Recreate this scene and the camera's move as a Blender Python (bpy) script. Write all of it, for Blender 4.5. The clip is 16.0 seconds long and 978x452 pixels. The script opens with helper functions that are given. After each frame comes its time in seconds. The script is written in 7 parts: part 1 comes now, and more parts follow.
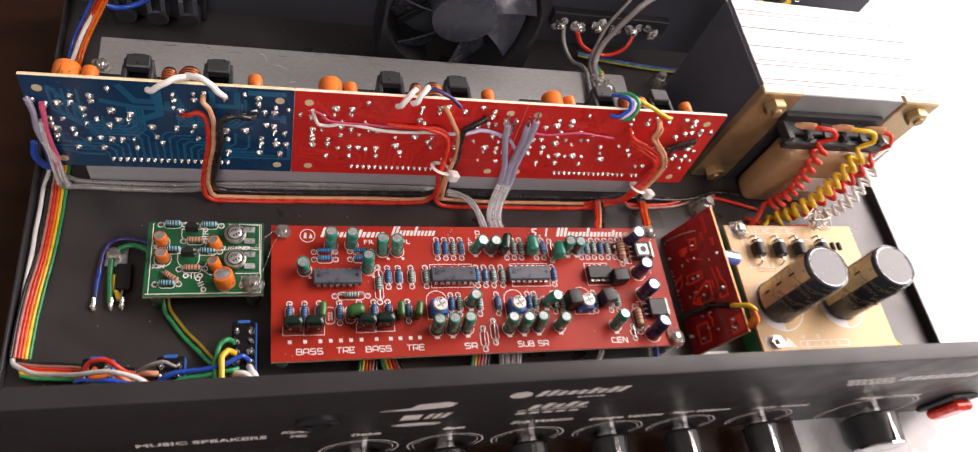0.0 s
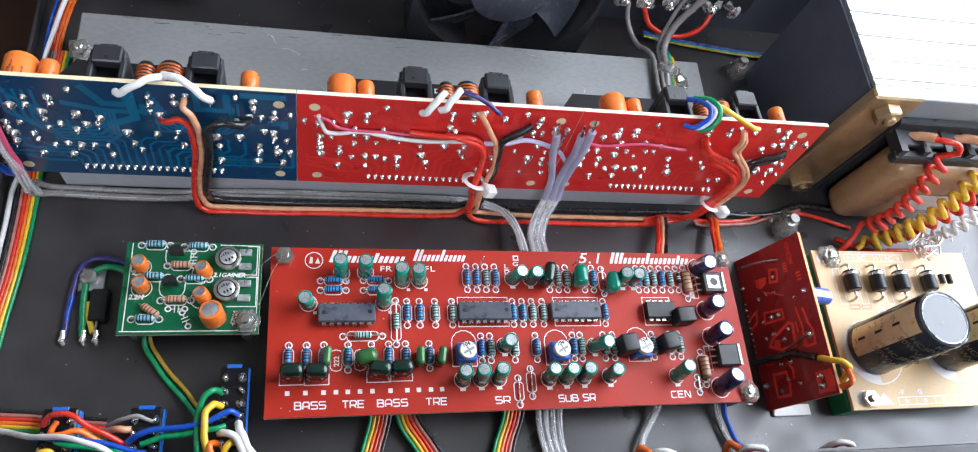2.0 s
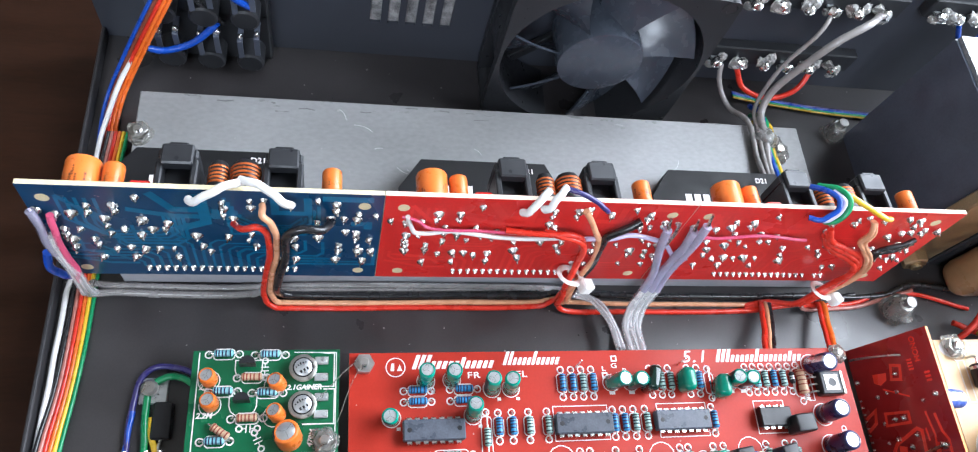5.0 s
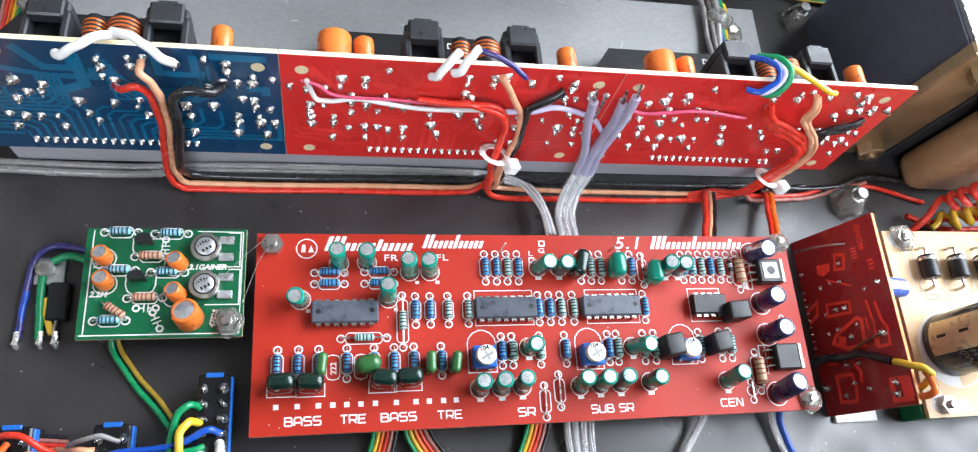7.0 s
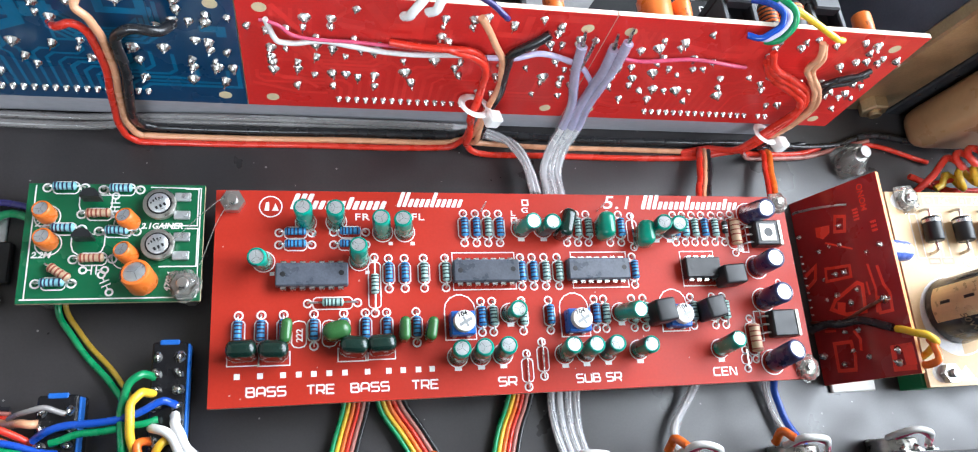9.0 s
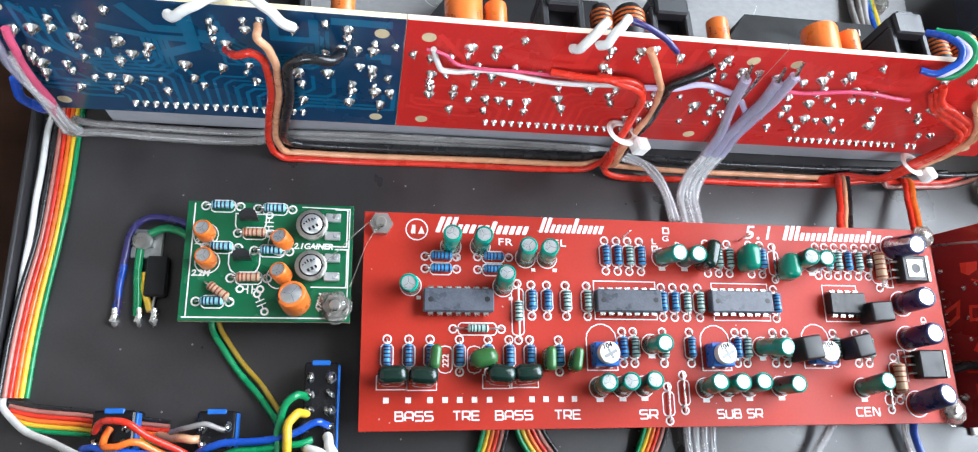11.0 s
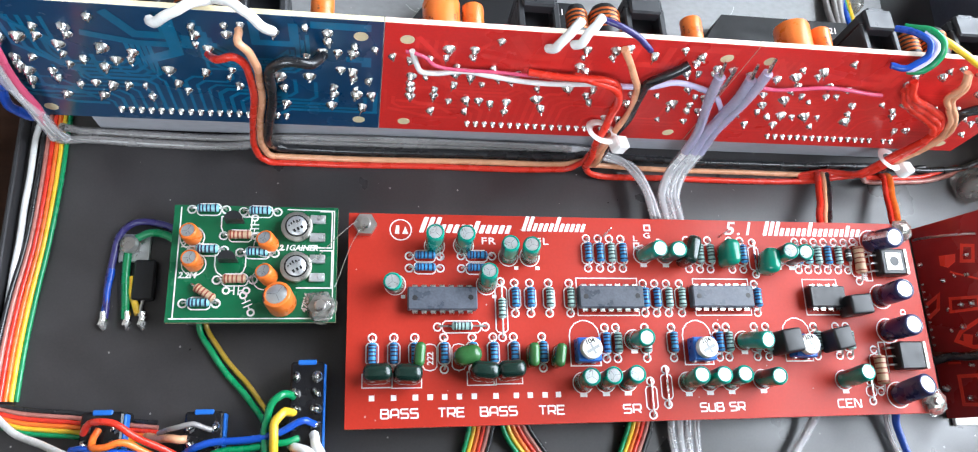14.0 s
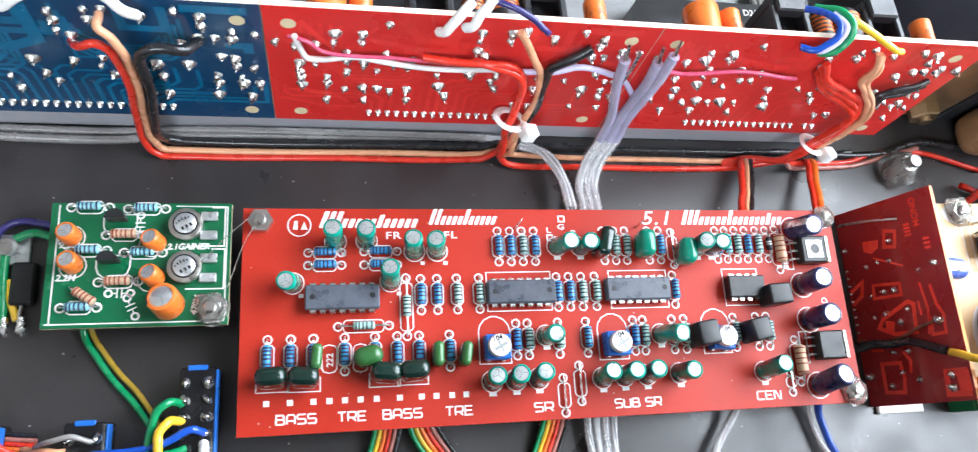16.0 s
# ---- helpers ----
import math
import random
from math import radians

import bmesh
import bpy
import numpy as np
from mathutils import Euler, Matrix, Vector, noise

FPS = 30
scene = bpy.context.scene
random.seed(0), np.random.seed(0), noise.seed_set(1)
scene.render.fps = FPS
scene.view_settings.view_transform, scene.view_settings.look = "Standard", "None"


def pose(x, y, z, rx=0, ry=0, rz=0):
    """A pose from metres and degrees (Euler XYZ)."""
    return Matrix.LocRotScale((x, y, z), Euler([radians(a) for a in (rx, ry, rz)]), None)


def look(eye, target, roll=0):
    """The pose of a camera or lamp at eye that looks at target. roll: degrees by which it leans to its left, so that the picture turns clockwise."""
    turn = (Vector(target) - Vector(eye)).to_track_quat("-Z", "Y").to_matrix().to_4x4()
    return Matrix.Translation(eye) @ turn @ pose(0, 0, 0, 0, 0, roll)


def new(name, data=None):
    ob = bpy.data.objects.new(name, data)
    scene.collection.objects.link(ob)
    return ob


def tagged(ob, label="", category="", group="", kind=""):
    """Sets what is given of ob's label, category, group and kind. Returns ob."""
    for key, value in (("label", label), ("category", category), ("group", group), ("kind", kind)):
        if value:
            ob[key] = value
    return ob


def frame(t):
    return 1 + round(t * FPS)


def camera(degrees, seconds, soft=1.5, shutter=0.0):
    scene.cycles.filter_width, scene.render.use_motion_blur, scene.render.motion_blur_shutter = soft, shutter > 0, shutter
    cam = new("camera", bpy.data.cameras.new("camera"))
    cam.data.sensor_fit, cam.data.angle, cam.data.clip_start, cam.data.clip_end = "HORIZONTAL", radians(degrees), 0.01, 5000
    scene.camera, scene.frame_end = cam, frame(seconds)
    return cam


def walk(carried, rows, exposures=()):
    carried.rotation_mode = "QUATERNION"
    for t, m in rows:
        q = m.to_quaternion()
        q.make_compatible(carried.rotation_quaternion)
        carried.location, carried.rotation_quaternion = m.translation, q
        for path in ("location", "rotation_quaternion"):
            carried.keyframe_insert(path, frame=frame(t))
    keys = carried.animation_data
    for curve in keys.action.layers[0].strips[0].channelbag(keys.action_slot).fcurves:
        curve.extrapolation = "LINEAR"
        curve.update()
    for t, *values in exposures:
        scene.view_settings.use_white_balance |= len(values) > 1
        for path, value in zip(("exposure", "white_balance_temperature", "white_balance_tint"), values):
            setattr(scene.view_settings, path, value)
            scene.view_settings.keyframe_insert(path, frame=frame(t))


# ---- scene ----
cam = camera(66.8, 16.0, 1.1, 0.3)
PATH = [
    (0, (-0.00289, -0.09653, 0.30565), (0.05517, -0.00351, 0.13838), 28.06),
    (0.5, (0.00760, -0.05307, 0.28474), (0.05712, 0.03059, 0.10996), 28.14),
    (1, (0.00941, -0.04448, 0.27690), (0.05488, 0.03445, 0.09885), 28.37),
    (1.5, (0.01202, -0.04416, 0.27649), (0.05861, 0.03540, 0.09901), 28.67),
    (2, (0.01352, -0.04561, 0.27479), (0.06003, 0.03565, 0.09806), 28.19),
    (2.5, (0.01205, -0.03799, 0.27448), (0.05814, 0.04330, 0.09765), 28.37),
    (3, (0.01106, -0.03937, 0.27321), (0.05724, 0.04213, 0.09650), 28.15),
    (3.5, (-0.00388, -0.03043, 0.27041), (0.04028, 0.06376, 0.09960), 23.74),
    (3.7, (-0.00683, -0.02893, 0.27145), (0.03317, 0.07113, 0.10296), 20.23),
    (5.8, (-0.00472, 0.00249, 0.25245), (0.03869, 0.07496, 0.07117), 29.72),
    (6, (-0.00236, -0.00083, 0.25383), (0.04166, 0.06943, 0.07182), 30.56),
    (6.5, (0.00875, -0.01690, 0.24609), (0.05020, 0.04553, 0.06066), 32.93),
    (7, (0.02042, -0.01853, 0.24385), (0.06320, 0.04908, 0.06055), 30.63),
    (7.5, (0.02341, -0.01924, 0.23746), (0.06901, 0.04465, 0.05351), 33.27),
    (8, (0.02532, -0.01770, 0.23427), (0.06873, 0.03916, 0.04750), 35.53),
    (8.5, (0.02273, -0.01743, 0.23384), (0.06598, 0.03868, 0.04681), 36.16),
    (9, (0.02660, -0.01579, 0.22869), (0.07237, 0.04309, 0.04311), 35.94),
    (9.5, (0.02326, -0.01032, 0.22732), (0.06630, 0.04191, 0.03912), 37.89),
    (10, (0.00816, -0.01056, 0.22572), (0.04640, 0.04383, 0.03710), 34.80),
    (10.2, (0.00390, -0.00432, 0.22508), (0.04139, 0.04896, 0.03598), 35.36),
    (12.3, (-0.00205, -0.00084, 0.22845), (0.02593, 0.05795, 0.03935), 25.96),
    (12.5, (-0.00210, -0.00201, 0.22995), (0.02690, 0.05711, 0.04110), 26.54),
    (13, (0.00164, -0.00904, 0.23005), (0.02986, 0.04427, 0.03936), 27.44),
    (13.5, (0.00215, -0.00369, 0.22837), (0.03574, 0.05410, 0.03987), 30.04),
    (14, (0.00326, -0.00556, 0.22812), (0.03742, 0.05160, 0.03953), 30.45),
    (14.5, (0.00371, -0.00723, 0.23144), (0.03759, 0.05024, 0.04289), 30.19),
    (15, (0.00472, -0.00457, 0.22639), (0.03897, 0.04816, 0.03653), 32.66),
    (15.5, (0.01013, -0.00550, 0.22423), (0.04783, 0.05100, 0.03612), 32.85),
    (16, (0.02338, -0.00297, 0.22318), (0.06470, 0.05126, 0.03516), 35.56),
]
walk(cam, [(t, look(eye, target, roll)) for t, eye, target, roll in PATH],
     [(0.0, -0.70, 7500, 24), (0.5, -0.60, 7000, 20), (1.0, -0.50, 6700, 16), (1.5, -0.44, 6050, 12), (3.5, -0.40, 5850, 10), (6.0, 0.26, 5900, 10), (7.0, 0.02, 6000, 9), (9.0, 0.02, 5950, 8), (12.5, 0.02, 5950, 8), (14.0, 0.08, 5950, 8), (15.0, 0.10, 5950, 8), (16.0, 0.18, 5950, 8)])

# ---- world, window light, fill light, exposure ----
world = bpy.data.worlds.new("world")
scene.world = world
world.use_nodes = True
sky = world.node_tree.nodes.new("ShaderNodeTexSky")
sky.sky_type, sky.sun_disc = "NISHITA", False
sky.sun_elevation, sky.sun_rotation = radians(48), radians(75)
world.node_tree.links.new(sky.outputs[0], world.node_tree.nodes["Background"].inputs[0])
world.node_tree.nodes["Background"].inputs[1].default_value = 0.12


def area_lamp(eye, target, wide, high, power, colour):
    data = bpy.data.lights.new("area_light", "AREA")
    data.shape, data.size, data.size_y, data.energy, data.color = "RECTANGLE", wide, high, power, colour
    ob = new("area_light", data)
    ob.matrix_world = look(eye, target)
    return ob


# daylight from the window on the right
area_lamp((0.87, 0.33, 0.64), (0.0, 0.15, 0.10), 1.15, 1.05, 45, (0.945, 0.975, 1.0))
# added fill, no known window there: brightens the boards' front faces
area_lamp((-0.5, -1.66, 1.55), (-0.3, 0.0, 0.4), 1.0, 1.0, 36, (0.93, 0.97, 1.0))

# ---- mesh helpers; all builders work in millimetres ----
K = 0.001


def finish(bm, name, mats, sharp=35):
    bmesh.ops.scale(bm, vec=(K, K, K), verts=bm.verts)
    me = bpy.data.meshes.new(name)
    bm.to_mesh(me)
    bm.free()
    me.shade_smooth()
    me.set_sharp_from_angle(angle=radians(sharp))
    for m in (mats if isinstance(mats, (list, tuple)) else [mats]):
        me.materials.append(m)
    return me


def mm(x=0, y=0, z=0, rx=0, ry=0, rz=0):
    return pose(x * K, y * K, z * K, rx, ry, rz)


def thing(name, label, category, m=None, group="", kind=""):
    ob = new(name)
    ob.empty_display_size = 0.01
    ob.matrix_world = m if m else Matrix()
    return tagged(ob, label, category, group, kind)


def put(name, me, parent, m=None, label=""):
    ob = new(name, me)
    if parent:
        ob.parent = parent
    ob.matrix_basis = m if m else Matrix()
    if label:
        tagged(ob, label)
    return ob


def part(name, bm, mats, parent, label="", m=None, sharp=35):
    return put(name, finish(bm, name, mats, sharp), parent, m, label)


def solo(name, bm, mats, label, category, m=None, group="", kind="", sharp=35):
    return tagged(put(name, finish(bm, name, mats, sharp), None, m), label, category, group, kind)


def B():
    return bmesh.new()


def box(bm, a, b, bevel=0.0, mi=0, seg=1):
    r = bmesh.ops.create_cube(bm, size=1.0)
    vs = r["verts"]
    for v in vs:
        v.co = Vector([a[i] + (v.co[i] + 0.5) * (b[i] - a[i]) for i in range(3)])
    fs = {f for v in vs for f in v.link_faces}
    for f in fs:
        f.material_index = mi
    if bevel:
        es = list({e for v in vs for e in v.link_edges})
        for f in bmesh.ops.bevel(bm, geom=es, offset=bevel, segments=seg, affect="EDGES", profile=0.5)["faces"]:
            f.material_index = mi
    return bm


def smooth_line(pts, n=6):
    p = [Vector(q) for q in pts]
    if len(p) < 3 or n < 2:
        return p
    p = [2 * p[0] - p[1]] + p + [2 * p[-1] - p[-2]]
    out = []
    for i in range(1, len(p) - 2):
        a, b, c, d = p[i - 1:i + 3]
        for k in range(n):
            t = k / n
            out.append(0.5 * (2 * b + (c - a) * t + (2 * a - 5 * b + 4 * c - d) * t * t + (3 * b - a - 3 * c + d) * t ** 3))
    return out + [p[-2]]


def sweep(bm, pts, rad, seg=8, mi=0, caps=True, flat=1.0):
    """A tube of radius rad (a number or a list) along pts; flat squeezes the ring's second axis."""
    pts = [Vector(q) for q in pts]
    rads = rad if isinstance(rad, (list, tuple)) else [rad] * len(pts)
    ways = []
    for i in range(len(pts)):
        w = pts[min(i + 1, len(pts) - 1)] - pts[max(i - 1, 0)]
        ways.append(w.normalized() if w.length > 1e-9 else (ways[-1] if ways else Vector((0, 0, 1))))
    w = ways[0]
    side = w.cross(Vector((0, 0, 1)) if abs(w.z) < 0.9 else Vector((0, 1, 0))).normalized()
    rings = []
    for i, q in enumerate(pts):
        side = (side - ways[i] * side.dot(ways[i])).normalized()
        up = ways[i].cross(side)
        rings.append([bm.verts.new(q + (side * math.cos(a) + up * math.sin(a) * flat) * max(rads[i], 1e-3))
                      for a in [2 * math.pi * k / seg for k in range(seg)]])
    for a, b in zip(rings, rings[1:]):
        for k in range(seg):
            bm.faces.new((a[k], a[(k + 1) % seg], b[(k + 1) % seg], b[k])).material_index = mi
    if caps:
        bm.faces.new(rings[0][::-1]).material_index = mi
        bm.faces.new(rings[-1]).material_index = mi
    return bm


def lathe(bm, prof, seg=16, mi=0, base=(0, 0, 0), axis=(0, 0, 1)):
    """Rings of (height, radius) along an axis."""
    o, a = Vector(base), Vector(axis).normalized()
    side = a.cross(Vector((0, 0, 1)) if abs(a.z) < 0.9 else Vector((0, 1, 0))).normalized()
    up = a.cross(side)
    rings = [[bm.verts.new(o + a * h + (side * math.cos(t) + up * math.sin(t)) * max(r, 1e-3))
              for t in [2 * math.pi * k / seg for k in range(seg)]] for h, r in prof]
    for p, q in zip(rings, rings[1:]):
        for k in range(seg):
            bm.faces.new((p[k], p[(k + 1) % seg], q[(k + 1) % seg], q[k])).material_index = mi
    bm.faces.new(rings[0][::-1]).material_index = mi
    bm.faces.new(rings[-1]).material_index = mi
    return bm


def prism(bm, pts, z0, z1, mi=0):
    lo = [bm.verts.new((x, y, z0)) for x, y in pts]
    hi = [bm.verts.new((x, y, z1)) for x, y in pts]
    n = len(pts)
    for k in range(n):
        bm.faces.new((lo[k], lo[(k + 1) % n], hi[(k + 1) % n], hi[k])).material_index = mi
    bm.faces.new(lo[::-1]).material_index = mi
    bm.faces.new(hi).material_index = mi
    bmesh.ops.recalc_face_normals(bm, faces=bm.faces[-(n + 2):])
    return bm


def ring(bm, x, y, z, r0, r1, h=0.04, seg=14, mi=0, squash=1.0):
    """A flat printed ring."""
    vs = [[bm.verts.new((x + r * math.cos(a), y + r * squash * math.sin(a), zz)) for a in [2 * math.pi * k / seg for k in range(seg)]]
          for r, zz in ((r1, z), (r1, z + h), (r0, z + h), (r0, z))]
    for p, q in zip(vs, vs[1:]):
        for k in range(seg):
            bm.faces.new((p[k], p[(k + 1) % seg], q[(k + 1) % seg], q[k])).material_index = mi


def stroke(bm, pts, w, z, h=0.04, mi=0, closed=False):
    """A flat printed line of width w through pts."""
    p = []
    for q in pts:
        if not p or (Vector((q[0], q[1])) - p[-1]).length > 1e-3:
            p.append(Vector((q[0], q[1])))
    if len(p) < 2:
        return
    n = len(p)
    lft, rgt = [], []
    for i in range(n):
        a = p[i - 1] if (i or closed) else p[i]
        b = p[(i + 1) % n] if (i < n - 1 or closed) else p[i]
        d1 = (p[i] - a).normalized() if (p[i] - a).length > 1e-9 else None
        d2 = (b - p[i]).normalized() if (b - p[i]).length > 1e-9 else None
        d = ((d1 or d2) + (d2 or d1))
        d = d.normalized() if d.length > 1e-6 else (d1 or d2)
        nrm = Vector((-d.y, d.x))
        k = max(0.5, abs(nrm.dot(Vector((-(d1 or d2).y, (d1 or d2).x)))))
        lft.append(bm.verts.new((*(p[i] + nrm * w / 2 / k), z + h)))
        rgt.append(bm.verts.new((*(p[i] - nrm * w / 2 / k), z + h)))
    for i in range(n if closed else n - 1):
        j = (i + 1) % n
        bm.faces.new((rgt[i], rgt[j], lft[j], lft[i])).material_index = mi


def text_mesh(body, size, mat, shear=0.0, depth=0.03, bold=0.0, align="LEFT", spacing=1.0):
    cu = bpy.data.curves.new("text", "FONT")
    cu.body, cu.size, cu.shear, cu.extrude, cu.offset = body, size * K, shear, depth * K, bold * K
    cu.align_x, cu.space_character, cu.resolution_u = align, spacing, 3
    ob = bpy.data.objects.new("text", cu)
    scene.collection.objects.link(ob)
    me = bpy.data.meshes.new_from_object(ob.evaluated_get(bpy.context.evaluated_depsgraph_get()))
    bpy.data.objects.remove(ob)
    me.materials.clear()
    me.materials.append(mat)
    return me


# ---- materials ----
def mat(name, col, rough=0.5, metal=0.0, var=0.12, scale=250.0, bump=0.0, coat=0.0, fine=None, spec=0.5, trans=0.0, ior=1.45, stretch=None, alpha=None, rvar=0.12, dust=0.0, dust_scale=300.0):
    m = bpy.data.materials.new(name)
    m.use_nodes = True
    nt = m.node_tree
    b = nt.nodes["Principled BSDF"]
    b.inputs["Metallic"].default_value = metal
    b.inputs["Coat Weight"].default_value = coat
    b.inputs["Coat Roughness"].default_value = 0.08
    b.inputs["Specular IOR Level"].default_value = spec
    b.inputs["Transmission Weight"].default_value = trans
    b.inputs["IOR"].default_value = ior
    b.inputs["Alpha"].default_value = 1.0 if alpha is None else alpha
    tc = nt.nodes.new("ShaderNodeTexCoord")
    mp = nt.nodes.new("ShaderNodeMapping")
    nt.links.new(tc.outputs["Object"], mp.inputs[0])
    if stretch:
        mp.inputs["Scale"].default_value = stretch
    n1 = nt.nodes.new("ShaderNodeTexNoise")
    n1.inputs["Scale"].default_value, n1.inputs["Detail"].default_value = scale, 5
    n2 = nt.nodes.new("ShaderNodeTexNoise")
    n2.inputs["Scale"].default_value, n2.inputs["Detail"].default_value = fine or scale * 11, 3
    for n in (n1, n2):
        nt.links.new(mp.outputs[0], n.inputs["Vector"])
    info = nt.nodes.new("ShaderNodeObjectInfo")
    mix = nt.nodes.new("ShaderNodeMath")
    mix.operation = "MULTIPLY_ADD"
    nt.links.new(n1.outputs[0], mix.inputs[0])
    mix.inputs[1].default_value = 0.65
    half = nt.nodes.new("ShaderNodeMath")
    half.operation = "MULTIPLY"
    half.inputs[1].default_value = 0.35
    nt.links.new(n2.outputs[0], half.inputs[0])
    nt.links.new(half.outputs[0], mix.inputs[2])
    ramp = nt.nodes.new("ShaderNodeMapRange")
    ramp.inputs["From Min"].default_value, ramp.inputs["From Max"].default_value = 0.3, 0.7
    ramp.inputs["To Min"].default_value, ramp.inputs["To Max"].default_value = 1 - var, 1 + var
    nt.links.new(mix.outputs[0], ramp.inputs["Value"])
    rnd = nt.nodes.new("ShaderNodeMapRange")
    rnd.inputs["To Min"].default_value, rnd.inputs["To Max"].default_value = 1 - var * 0.6, 1 + var * 0.6
    nt.links.new(info.outputs["Random"], rnd.inputs["Value"])
    both = nt.nodes.new("ShaderNodeMath")
    both.operation = "MULTIPLY"
    nt.links.new(ramp.outputs[0], both.inputs[0])
    nt.links.new(rnd.outputs[0], both.inputs[1])
    vm = nt.nodes.new("ShaderNodeVectorMath")
    vm.operation = "SCALE"
    vm.inputs[0].default_value = col
    nt.links.new(both.outputs[0], vm.inputs["Scale"])
    if dust:
        vo = nt.nodes.new("ShaderNodeTexVoronoi")
        vo.inputs["Scale"].default_value = dust_scale
        nt.links.new(tc.outputs["Object"], vo.inputs["Vector"])
        sep = nt.nodes.new("ShaderNodeSeparateColor")
        nt.links.new(vo.outputs["Color"], sep.inputs[0])
        size = nt.nodes.new("ShaderNodeMath")
        size.operation = "MULTIPLY_ADD"
        nt.links.new(sep.outputs[0], size.inputs[0])
        size.inputs[1].default_value, size.inputs[2].default_value = 0.34, -0.225
        less = nt.nodes.new("ShaderNodeMath")
        less.operation = "LESS_THAN"
        nt.links.new(vo.outputs["Distance"], less.inputs[0])
        nt.links.new(size.outputs[0], less.inputs[1])
        amt = nt.nodes.new("ShaderNodeMath")
        amt.operation = "MULTIPLY"
        amt.inputs[1].default_value = dust
        nt.links.new(less.outputs[0], amt.inputs[0])
        mc = nt.nodes.new("ShaderNodeMix")
        mc.data_type = "RGBA"
        nt.links.new(amt.outputs[0], mc.inputs["Factor"])
        nt.links.new(vm.outputs[0], mc.inputs[6])
        mc.inputs[7].default_value = (0.55, 0.53, 0.5, 1)
        nt.links.new(mc.outputs[2], b.inputs["Base Color"])
    else:
        nt.links.new(vm.outputs[0], b.inputs["Base Color"])
    rr = nt.nodes.new("ShaderNodeMapRange")
    rr.inputs["From Min"].default_value, rr.inputs["From Max"].default_value = 0.3, 0.7
    rr.inputs["To Min"].default_value, rr.inputs["To Max"].default_value = max(rough - rvar, 0.02), min(rough + rvar, 1)
    nt.links.new(n1.outputs[0], rr.inputs["Value"])
    nt.links.new(rr.outputs[0], b.inputs["Roughness"])
    if bump:
        bp = nt.nodes.new("ShaderNodeBump")
        bp.inputs["Strength"].default_value, bp.inputs["Distance"].default_value = min(bump, 1), 0.00003
        nt.links.new(mix.outputs[0], bp.inputs["Height"])
        nt.links.new(bp.outputs[0], b.inputs["Normal"])
    return m


M_CHASSIS = mat("black_powder_coat", (0.030, 0.027, 0.028), 0.37, spec=0.80, scale=55, fine=1600, bump=0.4, var=0.30, dust=0.5, dust_scale=330)
M_PANEL = mat("gloss_black_panel", (0.034, 0.033, 0.035), 0.40, scale=60, fine=1500, bump=0.08, spec=0.3)
# Lighter copy of the aluminium: the front face's light is in its colour.
M_ALU_LIT = mat("lit_aluminium", (0.50, 0.50, 0.54), 0.45, 0.15, scale=40, fine=900, var=0.16, bump=0.05, stretch=(0.4, 1, 1))
M_ALU = mat("dull_aluminium", (0.31, 0.31, 0.312), 0.60, 0.3, scale=30, fine=700, var=0.20, bump=0.06, stretch=(0.6, 1, 1), dust=0.25, dust_scale=200)
M_STEEL = mat("bright_steel", (0.60, 0.59, 0.57), 0.34, 1.0, scale=300, var=0.15, bump=0.1)
M_SOLDER = mat("solder", (0.70, 0.69, 0.67), 0.25, 1.0, scale=700, var=0.25, bump=0.5)
M_RED = mat("red_solder_mask", (0.40, 0.025, 0.012), 0.42, scale=25, fine=1200, var=0.12, bump=0.08, coat=0.0, spec=0.3, dust=0.55, dust_scale=360)
M_REDAMP = mat("red_solder_mask_copper_side", (0.64, 0.026, 0.022), 0.34, scale=35, fine=1200, var=0.14, bump=0.06, coat=0.06, spec=0.4)
M_REDTRACE = mat("red_mask_over_copper", (0.72, 0.040, 0.032), 0.34, scale=35, var=0.12, coat=0.06, spec=0.4)
# Bare laminate painted bright for the daylight that shines through the board.
M_LITRED = mat("red_laminate_lit_through", (0.88, 0.055, 0.03), 0.3, scale=35, var=0.15, coat=0.2)
M_EDGEOR = mat("orange_board_edge", (0.78, 0.36, 0.12), 0.5, scale=400, var=0.15)
M_DARKRED = mat("dark_red_solder_mask", (0.34, 0.018, 0.018), 0.28, scale=35, var=0.15, coat=0.25)
M_BLUE = mat("blue_solder_mask", (0.006, 0.045, 0.115), 0.28, scale=35, fine=1200, var=0.12, bump=0.05, coat=0.2)
M_BLUETRACE = mat("blue_mask_over_copper", (0.008, 0.125, 0.25), 0.28, scale=35, var=0.15, coat=0.2)
M_GREEN = mat("green_solder_mask", (0.008, 0.115, 0.045), 0.3, scale=35, var=0.1, coat=0.2)
M_TAN = mat("tan_phenolic_board", (0.69, 0.47, 0.245), 0.45, scale=40, fine=900, var=0.1, bump=0.06)
M_EDGE = mat("board_edge", (0.68, 0.58, 0.36), 0.6, scale=400, var=0.15)
M_EDGERED = mat("pale_board_edge", (0.74, 0.62, 0.50), 0.6, scale=400, var=0.15)
M_PRINT = mat("dark_brown_print", (0.22, 0.06, 0.018), 0.5, scale=500)
M_SILK = mat("white_print", (0.80, 0.76, 0.74), 0.5, scale=800, var=0.07)
